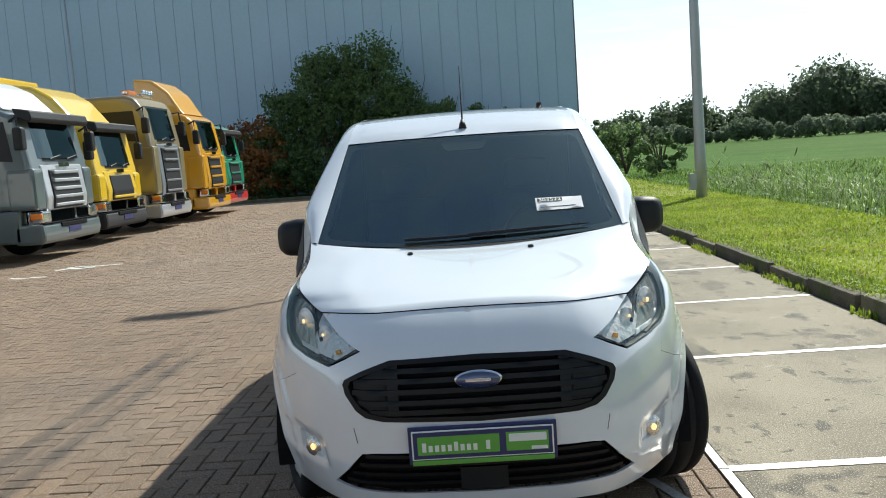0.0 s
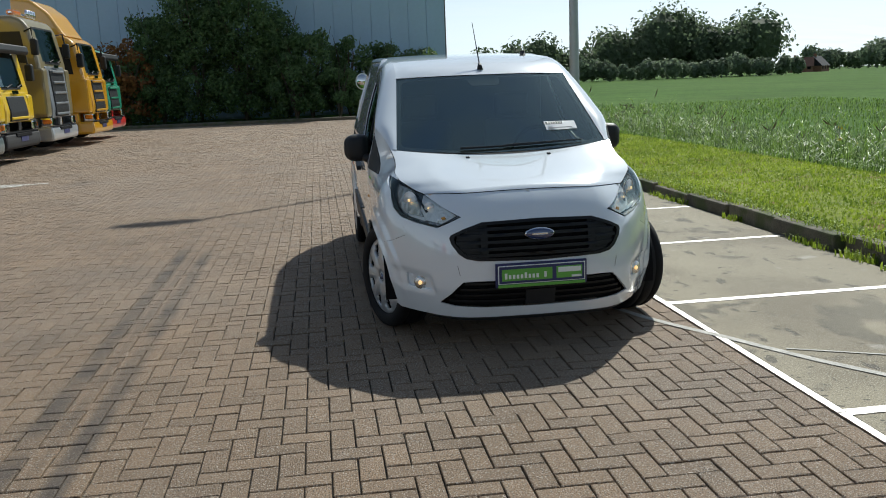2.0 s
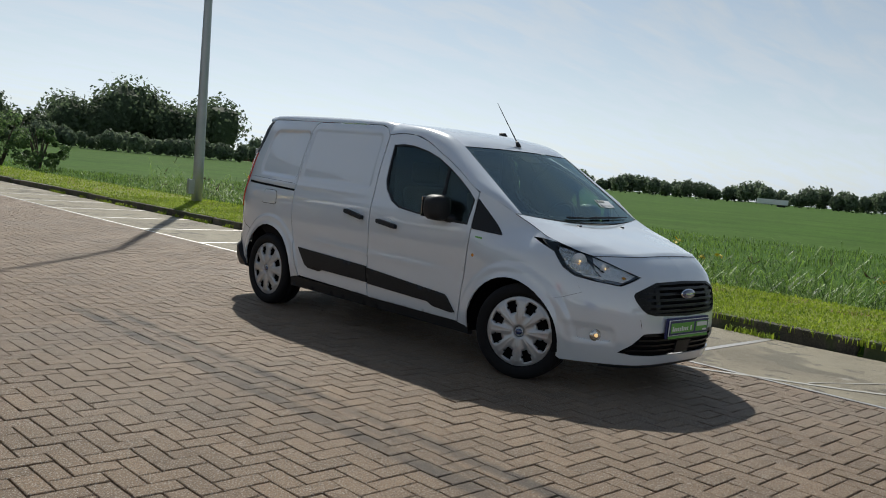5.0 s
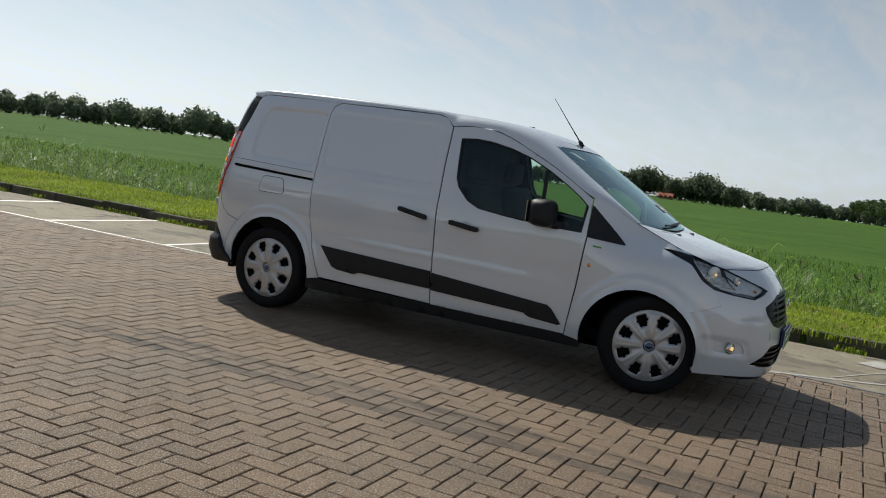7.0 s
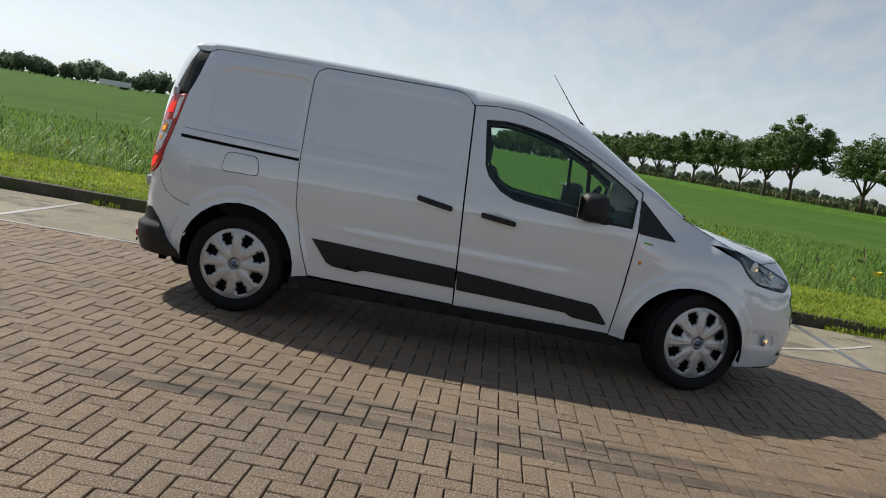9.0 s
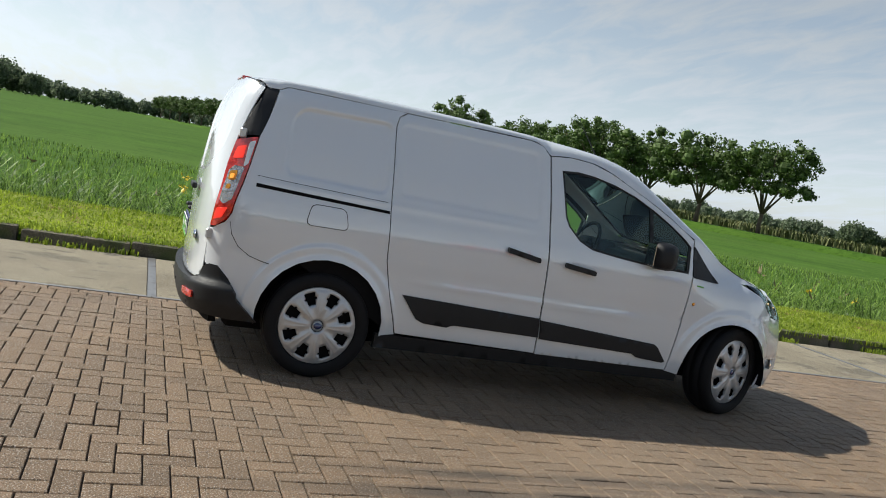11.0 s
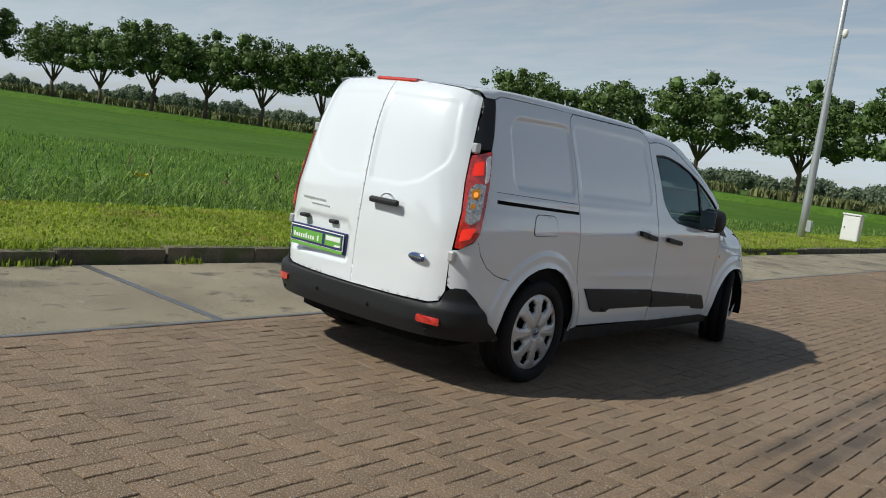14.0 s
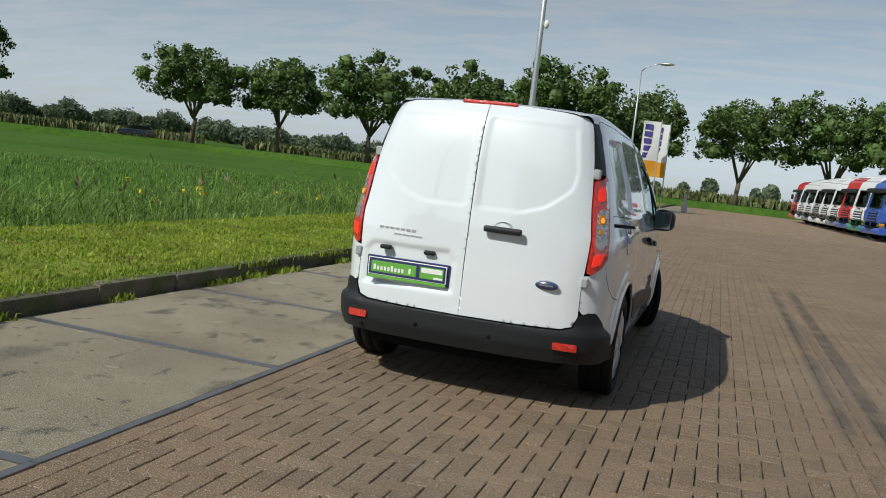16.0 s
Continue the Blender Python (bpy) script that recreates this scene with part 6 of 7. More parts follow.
# ---- mirrors
for sx in (-1, 1):
    mir_ob = new("door_mirror")
    mir_ob.parent = van
    tagged(mir_ob, "black plastic door mirror")
    bm = box(-0.088, 0.088, -0.10, 0.085, -0.095, 0.095, 0.072, 5)
    for v in bm.verts:
        v.co.y *= 1.0 - 0.25 * (v.co.x * sx > 0.05)
        v.co.z *= 1.0 - 0.12 * max(0, v.co.x * sx / 0.09)
    bmesh.ops.transform(bm, matrix=Matrix.Translation((sx * 0.922, 0.80, 1.088)) @ Matrix.Rotation(sx * 0.14, 4, "Z"), verts=bm.verts)
    part("mirror_shell", bm, M_PLAST, mir_ob, smooth=True)
    bm = box(-0.07, 0.07, 0.082, 0.088, -0.075, 0.075, 0.002, 1)
    bmesh.ops.transform(bm, matrix=Matrix.Translation((sx * 0.922, 0.80, 1.088)) @ Matrix.Rotation(sx * 0.14, 4, "Z"), verts=bm.verts)
    part("mirror_glass", bm, M_CHROME, mir_ob, "mirror glass")
    part("mirror_arm", tube([(sx * 0.79, 0.66, 1.0), (sx * 0.85, 0.70, 1.015), (sx * 0.90, 0.77, 1.035)], [0.04, 0.035, 0.03], 8), M_PLAST, mir_ob, smooth=True)

# ---- aerial, roof fin
part("aerial_foot", tube([(0, 0.87, 1.60), (0, 0.885, 1.628), (0, 0.90, 1.645)], [0.022, 0.016, 0.009], 10), M_PLAST, van, "black aerial foot", smooth=True)
part("aerial", tube([(0, 0.895, 1.64), (0, 1.02, 1.795), (0, 1.145, 1.952)], [0.005, 0.0035, 0.002], 6), M_PLAST, van, "thin black rod aerial")
bm = box(0.445, 0.475, 1.38, 1.52, 1.66, 1.742, 0.01, 2)
for v in bm.verts:
    if v.co.z > 1.70:
        v.co.y = 1.45 + (v.co.y - 1.45) * 0.45 + 0.03
part("roof_fin", bm, M_PLAST, van, "small black roof fin")

# ---- tail
rear_open = {}
for sx in (-1, 1):
    dr = RS((sx * 0.0014, 0.488), (sx * 0.35, 0.491), (sx * 0.60, 0.497), (sx * 0.66, 0.515), (sx * 0.686, 0.575), (sx * 0.685, 0.72), (sx * 0.692, 0.82), (sx * 0.700, 1.03), (sx * 0.678, 1.20), (sx * 0.664, 1.36),
            (sx * 0.637, 1.55), (sx * 0.603, 1.685), (sx * 0.575, 1.712), (sx * 0.45, 1.732), (sx * 0.2, 1.748), (sx * 0.0014, 1.752))
    if sx > 0:
        PRESSINGS.append(([(Q_MAX - s, z) for s, z in RS((0.06, 0.61), (0.645, 0.60), (0.65, 0.80), (0.60, 0.845), (0.10, 0.85), (0.06, 0.80))], 0.016, 0.02))
    rd = part("rear_door", patch(dr, rear_body, 0.014, thick=0.008), M_PAINT, van, "white rear cargo door")
    if sx > 0:
        PRESSINGS.pop()
    rear_open[sx] = rd
    for z in (1.395, 0.775):
        p = Vector(body(q_rear(0.678 if z > 1 else 0.70, z), z))
        part("hinge", box(sx * p.x - 0.022, sx * p.x + 0.022, p.y - 0.02, p.y + 0.022, z - 0.03, z + 0.03, 0.008, 1), M_HUB, rd, "grey metal hinge")
c = Vector(rear_body(*RS((-0.21, 1.016))[0], 0.004))
part("door_handle", box(-0.327, -0.098, c.y + 0.012, c.y + 0.045, 0.998, 1.036, 0.014, 2), M_PLAST, rear_open[-1], "black pull handle")
oval("handle_cup", c + Vector((0, 0.0, 0.008)), (-1, 0, 0), (0, 0, 1), 0.06, 0.042, M_PAINT, rear_open[-1], -0.006)
b = Vector(rear_body(*RS((-0.495, 0.735))[0], 0.003))
oval("badge_rim", b, (-1, 0.05, 0), (0, 0, 1), 0.073, 0.029, M_CHROME, rear_open[-1], 0.005, "oval chrome badge rim")
oval("badge", b + Vector((0, 0.006, 0)), (-1, 0.05, 0), (0, 0, 1), 0.067, 0.024, M_BLUE, rear_open[-1], 0.004, "oval dark blue badge")
part("badge_script", box(b.x - 0.04, b.x + 0.04, b.y + 0.010, b.y + 0.0125, b.z - 0.004, b.z + 0.006), M_CHROME, rear_open[-1])
sale_plate(rear_open[1], Vector((0.345, 3.846, 0.70)), math.pi + 0.0, radians(2), -1)
for x in (0.50, 0.22):
    part("plate_lamp", box(x - 0.035, x + 0.035, 3.815, 3.86, 0.813, 0.838, 0.008, 1), M_PLAST, rear_open[1])
for n_, xs_, step_, z0, h in ((7, 0.565, 0.036, 0.930, 0.022), (7, 0.46, 0.027, 0.904, 0.013)):
    for k in range(n_):
        x1 = xs_ - step_ * k
        y = float(rear_body(*RS((x1 - 0.01, z0))[0])[1])
        part("model_lettering", box(x1 - step_ * 0.72, x1, y - 0.002, y + 0.003, z0 + h * 0.2, z0 + h * 0.85), M_HUB, rear_open[1])
rb = RS((0.35, 0.482), (0.60, 0.487), (0.668, 0.508), (0.69, 0.57), (0.712, 0.588), (0.735, 0.60)) + [(Q_MAX - q, z) for q, z in S((3.695, 0.60), (3.63, 0.54), (3.57, 0.455), (3.56, 0.42), (3.475, 0.345), (3.43, 0.30), (3.60, 0.295))] + RS((0.70, 0.30), (0.36, 0.30))
rb_full = [(0, 0.480)] + rb + [(0, 0.298)] + [(-s, z) for s, z in rb[::-1]]
rbump = part("rear_bumper", patch(rb_full, lambda s, z, d=0.0: rear_body(s, z, d + 0.042 * np.clip((0.515 - z) / 0.035, 0.1, 1) * np.clip((z - 0.22) / 0.16, 0.2, 1)), 0.02, thick=0.05), M_PLAST, van, "black plastic rear bumper")
part("lower_valance", patch(RS((0.62, 0.22), (0.62, 0.31)) + [(0, 0.31)] + RS((-0.62, 0.31), (-0.62, 0.22)), rear_body, 0.06, d=-0.10, thick=0.05), M_GAP, rbump)
for sx in (-1, 1):
    part("reflector", patch(rounded(RS((sx * 0.565, 0.383), (sx * 0.685, 0.376), (sx * 0.685, 0.420), (sx * 0.565, 0.424)), 0.01), rear_body, 0.03, d=0.054, thick=0.012), M_RED, rbump, "red bumper reflector")
for x in (-0.62, -0.205, 0.245, 0.60):
    zz = 0.398 if abs(x) < 0.5 else 0.34
    p = Vector(rear_body(*RS((x, zz))[0], 0.044))
    oval("parking_sensor", p, (-1, 0, 0), (0, 0, 1), 0.012, 0.012, M_GAP, rbump, 0.003)
part("high_brake_light", box(-0.165, 0.175, 3.60, 3.672, 1.738, 1.760, 0.008, 2), M_RED, van, "red high brake light at the roof edge")
# another added dark sheet, so the rear door gaps look shaded
part("tail_gap_backing", patch(RS((0.60, 0.48), (0.60, 1.70), (0, 1.71), (-0.60, 1.70), (-0.60, 0.48)), rear_body, 0.08, d=-0.03, thick=0.0), M_GAP, van)

# ---- underbody, cabin
part("underbody", box(-0.60, 0.60, -0.45, 3.60, 0.20, 0.30, 0.03, 1), M_GAP, van)
part("cargo_box", box(-0.60, 0.60, 1.72, 3.52, 0.28, 1.50, 0.05, 1), M_GAP, van)
part("bulkhead", box(-0.64, 0.64, 1.62, 1.66, 0.28, 1.58, 0.05, 2), M_DASH, van, "grey cargo bulkhead")
part("engine_bay", box(-0.50, 0.50, -0.50, 0.25, 0.30, 0.72, 0.05, 1), M_GAP, van)
bm = box(-0.72, 0.72, 0.22, 0.62, 0.72, 1.02, 0.07, 3)
box(0.18, 0.58, 0.5, 0.66, 0.98, 1.07, 0.04, 3, bm)
part("dashboard", bm, M_DASH, van, "grey dashboard", smooth=True)
part("cabin_floor", box(-0.74, 0.74, 0.2, 1.66, 0.28, 0.34), M_GAP, van)
bm = bmesh.new()
ring_p = [(0.37 + 0.185 * math.cos(k * 6.2832 / 24), 0.70 - 0.07 * math.sin(k * 6.2832 / 24), 1.02 + 0.17 * math.sin(k * 6.2832 / 24)) for k in range(25)]
tube(ring_p, 0.016, 8, bm, cap=False)
tube([(0.37, 0.60, 0.95), (0.37, 0.70, 1.02)], [0.05, 0.07], 10, bm)
tube([(0.20, 0.70, 1.02), (0.54, 0.70, 1.02)], 0.018, 6, bm)
part("steering_wheel", bm, M_PLAST, van, "black steering wheel", smooth=True)
for sx in (-1, 1):
    seat = new("seat")
    seat.parent = van
    tagged(seat, "dark grey fabric seat")
    x = sx * 0.37
    part("seat_cushion", box(x - 0.25, x + 0.25, 0.82, 1.34, 0.50, 0.66, 0.06, 3), M_SEAT, seat, smooth=True)
    bm = box(x - 0.24, x + 0.24, -0.06, 0.07, 0.0, 0.62, 0.06, 3)
    bmesh.ops.transform(bm, matrix=Matrix.Translation((0, 1.34, 0.62)) @ Matrix.Rotation(radians(-16), 4, "X"), verts=bm.verts)
    part("seat_back", bm, M_SEAT, seat, smooth=True)
    part("headrest", box(x - 0.14, x + 0.14, 1.50, 1.58, 1.24, 1.42, 0.04, 3), M_SEAT, seat, smooth=True)
part("headlining", patch([(-0.55, 0.9), (0.55, 0.9), (0.55, 1.64), (-0.55, 1.64)], lambda x, y, d=0.0: np.stack([x, y, ROOF_C(y) - 0.04 - 0.03 * (x / 0.55) ** 4], -1), 0.08, thick=0.0), M_TRIMGREY, van)


# ---- wheels
def wheel(x, y, z, steer, side):
    w = new("wheel")
    w.parent = van
    w.matrix_basis = Matrix.Translation((x, y, z)) @ Matrix.Rotation(radians(steer) + (math.pi if side > 0 else 0), 4, "Z")
    return w


def lathe(profile, seg=48):
    """Turned about the x axis; profile: x outward negative, radius."""
    bm = bmesh.new()
    rings = [[bm.verts.new((px, r * math.cos(k * 2 * math.pi / seg), r * math.sin(k * 2 * math.pi / seg))) for k in range(seg)] for px, r in profile]
    for a, b_ in zip(rings, rings[1:]):
        for k in range(seg):
            f = bm.faces.new((a[k], a[(k + 1) % seg], b_[(k + 1) % seg], b_[k]))
            f.smooth = True
    return bm


R_T = 0.325
tyre_profile = [(0.10, 0.205), (0.105, 0.24), (0.108, 0.29), (0.098, 0.315), (0.078, R_T), (0.045, R_T), (0.043, R_T - 0.007), (0.035, R_T - 0.007), (0.033, R_T), (-0.033, R_T), (-0.035, R_T - 0.007), (-0.043, R_T - 0.007), (-0.045, R_T),
                (-0.078, R_T), (-0.098, 0.315), (-0.108, 0.29), (-0.107, 0.268), (-0.102, 0.250), (-0.094, 0.243), (-0.082, 0.238)]


def hubcap_mesh():
    """A wheel cover with eight slots: face ring, spokes and hub."""
    n = 8
    bm = bmesh.new()
    seg = n * 14

    def depth(r, a):
        c = 0.5 + 0.5 * math.cos(a * n)
        ridge = max(0.0, 1 - abs(math.sin(a * n / 2)) * 5)
        return -0.088 - 0.018 * (1 - (r / 0.237) ** 2) - (0.009 * c - 0.004 * ridge) * (0.067 < r < 0.215)

    radii = [0.038, 0.056, 0.084, 0.112, 0.132, 0.150, 0.167, 0.184, 0.199, 0.211, 0.222, 0.232, 0.237]
    rows_ = [[bm.verts.new((depth(r, 2 * math.pi * k / seg), r * math.cos(2 * math.pi * k / seg), r * math.sin(2 * math.pi * k / seg))) for k in range(seg)] for r in radii]
    for i, (a, b_) in enumerate(zip(rows_, rows_[1:])):
        for k in range(seg):
            ph = ((k + 0.5) / 14.0) % 1.0
            rm = (radii[i] + radii[i + 1]) / 2
            half_gap = 0.25 if rm > 0.185 else (0.26 if rm > 0.165 else 0.18)
            if 0.14 < rm < 0.211 and abs(ph - 0.5) < half_gap:
                continue
            f = bm.faces.new((a[k], a[(k + 1) % seg], b_[(k + 1) % seg], b_[k]))
            f.smooth = True
    rim_e = [e for e in bm.edges if e.is_boundary]
    ret = bmesh.ops.extrude_edge_only(bm, edges=rim_e)
    for v in [g for g in ret["geom"] if isinstance(g, bmesh.types.BMVert)]:
        v.co.x += 0.016
    bmesh.ops.recalc_face_normals(bm, faces=bm.faces)
    return bm


first = None
for sx, y, z, steer in ((-1, 0.0, 0.325, 20), (1, 0.0, 0.325, 16), (-1, 3.062, 0.325, 0), (1, 3.062, 0.325, 0)):
    w = wheel(sx * (0.75 if y == 0 else 0.77), y, z, steer, sx)
    if first is None:
        t = part("tyre", lathe(tyre_profile), M_RUBBER, w, "black rubber tyre")
        dk = part("rim", lathe([(-0.055, 0.03), (-0.06, 0.12), (-0.05, 0.21), (-0.085, 0.236), (0.02, 0.23)]), M_GAP, w)
        hc = part("wheel_cover", hubcap_mesh(), M_HUB, w, "silver eight-spoke wheel cover")
        cp = oval("wheel_badge", (-0.094, 0, 0), (0, -1, 0), (0, 0, 1), 0.034, 0.034, M_HUB, w, 0.008)
        cb = oval("wheel_emblem", (-0.103, 0, 0), (0, -1, 0), (0, 0, 1), 0.026, 0.02, M_BLUE, w, 0.004)
        first = [o.data for o in (t, dk, hc, cp, cb)]
    else:
        for nm, me in zip(("tyre", "rim", "wheel_cover", "wheel_badge", "wheel_emblem"), first):
            o = new(nm, me)
            o.parent = w
    tagged(w, "black tyre with silver eight-spoke wheel cover")

# ================================================================ parked trucks
M_TGLASS = glass("truck_glass", (0.35, 0.42, 0.42))
M_CHASSIS = mat("dark_chassis", (0.018, 0.018, 0.02), 0.7, 0.2, 4, 60)
M_YELLOW = mat("yellow_truck_paint", (0.72, 0.48, 0.015), 0.3, 0.04, 2, 60, coat=0.7)
M_AMBERY = mat("orange_yellow_truck_paint", (0.68, 0.34, 0.012), 0.3, 0.04, 2, 60, coat=0.7)
M_GREY = mat("grey_truck_paint", (0.20, 0.22, 0.24), 0.35, 0.06, 2, 60, coat=0.6)
M_SILVER = mat("silver_truck_paint", (0.45, 0.47, 0.49), 0.3, 0.05, 2, 60, metal=0.3, coat=0.6)
M_DGREEN = mat("dark_grey_green_paint", (0.10, 0.13, 0.135), 0.35, 0.06, 2, 60, coat=0.6)
M_GREEN = mat("green_truck_paint", (0.02, 0.26, 0.15), 0.35, 0.05, 2, 60, coat=0.6)
M_BEIGE = mat("beige_truck_paint", (0.22, 0.18, 0.09), 0.35, 0.06, 2, 60, coat=0.6)
M_TRED = mat("red_truck_paint", (0.55, 0.03, 0.025), 0.35, 0.05, 2, 60, coat=0.6)
M_TWHITE = mat("white_truck_paint", (0.75, 0.75, 0.74), 0.35, 0.05, 2, 60, coat=0.6)
M_TBLUE = mat("blue_truck_paint", (0.03, 0.09, 0.38), 0.35, 0.05, 2, 60, coat=0.6)


def slab_profile(profile, y0, y1, bevel=0.06, seg=3):
    """A solid whose outline in x and z is drawn across the width."""
    bm = bmesh.new()
    a = [bm.verts.new((x, y0, z)) for x, z in profile]
    b = [bm.verts.new((x, y1, z)) for x, z in profile]
    n = len(profile)
    bm.faces.new(a)
    bm.faces.new(b[::-1])
    for k in range(n):
        bm.faces.new((a[k], b[k], b[(k + 1) % n], a[(k + 1) % n]))
    bmesh.ops.recalc_face_normals(bm, faces=bm.faces)
    if bevel:
        bmesh.ops.bevel(bm, geom=bm.edges[:], offset=bevel, segments=seg, affect="EDGES", profile=0.5)
    return bm


def quad_sheet(p, thick=(0.02, 0, 0.0)):
    """A thin bent plate through rows of points."""
    bm = bmesh.new()
    g = [[bm.verts.new(c) for c in r] for r in p]
    for a, b in zip(g, g[1:]):
        for k in range(len(a) - 1):
            bm.faces.new((a[k], a[k + 1], b[k + 1], b[k]))
    return bm


def truck(label, at, paint, front, lower, roof, top=None, top_paint=None, visor=False, slats=5, cargo=None, cargo_paint=None, lamps=False,
          glass_z=(1.75, 2.6), stripe=None, group="trucks parked in a row"):
    """A cab-over lorry, nose towards +x at x = 0."""
    ob = thing("parked_truck", label, "truck", group, at=at)
    gz0, gz1 = glass_z
    hw = 1.22
    prof = [(-2.1, 1.0), (-0.06, 1.0), (-0.03, 1.35), (-0.08, gz0 - 0.05), (-0.24, gz1), (-0.40, roof - 0.10), (-0.62, roof), (-2.1, roof)]
    part("cab", slab_profile(prof, -hw, hw, 0.09), paint, ob, smooth=False)
    part("front_panel", slab_profile([(-0.2, 0.95), (0.0, 0.95), (0.03, 1.2), (-0.045, gz0 - 0.12), (-0.2, gz0 - 0.12)], -0.86, 0.86, 0.04), front, ob)
    # windscreen
    rows_ = []
    for f in (0, 0.5, 1):
        z = gz0 + (gz1 - gz0) * f
        x = -0.08 - 0.16 * f + 0.022
        rows_.append([(x - 0.10 * (abs(u) / 1.1) ** 4, u, z) for u in np.linspace(-1.12, 1.12, 9)])
    part("windscreen_frame", quad_sheet([[(x - 0.006, y * 1.045, z + (0.05 if i == 2 else -0.06 if i == 0 else 0)) for x, y, z in r] for i, r in enumerate(rows_)]), M_PLAST, ob)
    sheet = quad_sheet(rows_)
    bmesh.ops.recalc_face_normals(sheet, faces=sheet.faces)
    part("windscreen", quad_sheet([[(x + 0.006, y, z) for x, y, z in r] for r in rows_]), M_TGLASS, ob, "truck windscreen")
    for s in (-1, 1):
        part("side_window", quad_sheet([[(-0.36, s * (hw + 0.004), gz0 - 0.05), (-1.35, s * (hw + 0.004), gz0 + 0.05)], [(-0.46, s * (hw + 0.004), gz1 - 0.08), (-1.35, s * (hw + 0.004), gz1 - 0.08)]]), M_PLAST, ob, "dark side window")
        part("door_line", box(-1.46, -1.44, s * hw - 0.01, s * hw + 0.004, 1.05, gz1), M_GAP, ob)
        part("door_grip", box(-1.36, -1.16, s * (hw + 0.03) - 0.015, s * (hw + 0.03) + 0.015, gz0 - 0.2, gz0 - 0.16, 0.008, 1), M_PLAST, ob)
        # mirrors on arms
        mir_ = new("mirror")
        mir_.parent = ob
        part("mirror_arm", tube([(-0.35, s * hw, gz1 - 0.08), (-0.12, s * (hw + 0.2), gz1 - 0.02), (-0.08, s * (hw + 0.27), gz0 + 0.4)], 0.025, 6), M_PLAST, mir_)
        part("mirror_case", box(-0.16, 0.02, s * (hw + 0.24) - 0.10, s * (hw + 0.24) + 0.10, gz0 + 0.14, gz0 + 0.56, 0.06, 3), M_PLAST, mir_)
        # lower body, headlights, steps, wheels
        part("corner_panel", box(-0.55, 0.0, s * 1.04 - 0.2, s * 1.04 + 0.2, 0.98, gz0 - 0.18, 0.09, 3), paint, ob)
        part("headlight", box(-0.25, 0.055, s * 1.0 - 0.17, s * 1.0 + 0.17, 0.72, 0.96, 0.04, 2), M_CHROME, ob, "clear truck headlight")
        part("indicator", box(-0.18, 0.045, s * 1.2 - 0.03, s * 1.2 + 0.035, 0.80, 0.92, 0.02, 1), M_AMBER, ob)
        part("fog_lamp", box(-0.1, 0.075, s * 0.86 - 0.1, s * 0.86 + 0.1, 0.46, 0.58, 0.02, 1), M_CHROME, ob)
        part("step", box(-1.2, -0.35, s * 1.1 - 0.14, s * 1.1 + 0.14, 0.38, 0.99, 0.04, 1), lower, ob)
        for xw in (-1.55, -5.2):
            w_ = lathe([(0.14, 0.3), (0.15, 0.44), (0.1, 0.5), (-0.1, 0.5), (-0.15, 0.44), (-0.14, 0.29), (-0.08, 0.27), (-0.04, 0.2), (-0.09, 0.12), (-0.09, 0.01)], 28)
            bmesh.ops.transform(w_, matrix=Matrix.Translation((xw, s * 1.06, 0.5)) @ Matrix.Rotation(s * -math.pi / 2, 4, "Z"), verts=w_.verts)
            part("truck_wheel", w_, M_RUBBER, ob, "black truck wheel")
    # grille
    g0, g1 = 0.98, gz0 - 0.22
    part("grille", slab_profile([(-0.1, g0), (0.035, g0), (0.055, g0 + 0.2), (-0.01, g1), (-0.1, g1)], -0.62, 0.62, 0.02, 1), M_PLAST, ob, "dark truck grille")
    for k in range(slats):
        z = g0 + 0.07 + (g1 - g0 - 0.12) * k / max(1, slats - 1)
        part("grille_slat", box(-0.04, 0.075 - 0.03 * k / slats, -0.6 + 0.02 * k, 0.6 - 0.02 * k, z - 0.035, z + 0.03, 0.015, 1), front, ob)
    part("nose_mark", box(0.0, 0.012 - 0.02, -0.22, 0.22, g1 + 0.05, g1 + 0.13), M_CHROME, ob, "plain maker's plate")
    part("bumper", slab_profile([(-0.5, 0.34), (0.05, 0.34), (0.09, 0.5), (0.07, 0.72), (-0.5, 0.72)], -1.24, 1.24, 0.06, 2), lower, ob, "truck bumper")
    part("plate", box(0.06, 0.095, -0.26, 0.26, 0.50, 0.61), M_PBLUE, ob)
    for u in (-0.55, 0.15):
        part("wiper", tube([(0.0, u, gz0 - 0.02), (-0.05, u + 0.55, gz0 + 0.06)], [0.018, 0.01], 5), M_PLAST, ob)
    part("bumper_grille", box(0.06, 0.1, -0.55, 0.55, 0.62, 0.70, 0.01, 1), M_GAP, ob)
    part("cab_step_edge", box(-0.02, 0.085, -1.18, 1.18, 0.715, 0.735, 0.006, 1), M_GAP, ob)
    part("wheel_arch", box(-2.0, -1.1, -1.235, 1.235, 0.95, 1.12, 0.05, 2), lower, ob, "dark wheel arch")
    if visor:
        part("sun_visor", slab_profile([(-0.30, gz1 + 0.16), (0.02, gz1 + 0.10), (0.06, gz1 - 0.05), (0.0, gz1 - 0.12), (-0.24, gz1 + 0.0)], -1.2, 1.2, 0.02, 1), M_PLAST, ob, "dark tinted sun visor")
    if top:
        part("roof_deflector", slab_profile([(-2.0, roof - 0.03), (-0.5, roof - 0.03), (-0.58, roof + 0.06), (-0.95, roof + (top - roof) * 0.6), (-1.4, top - 0.08), (-2.0, top)], -1.05, 1.05, 0.09, 3), top_paint or paint, ob, "roof wind deflector")
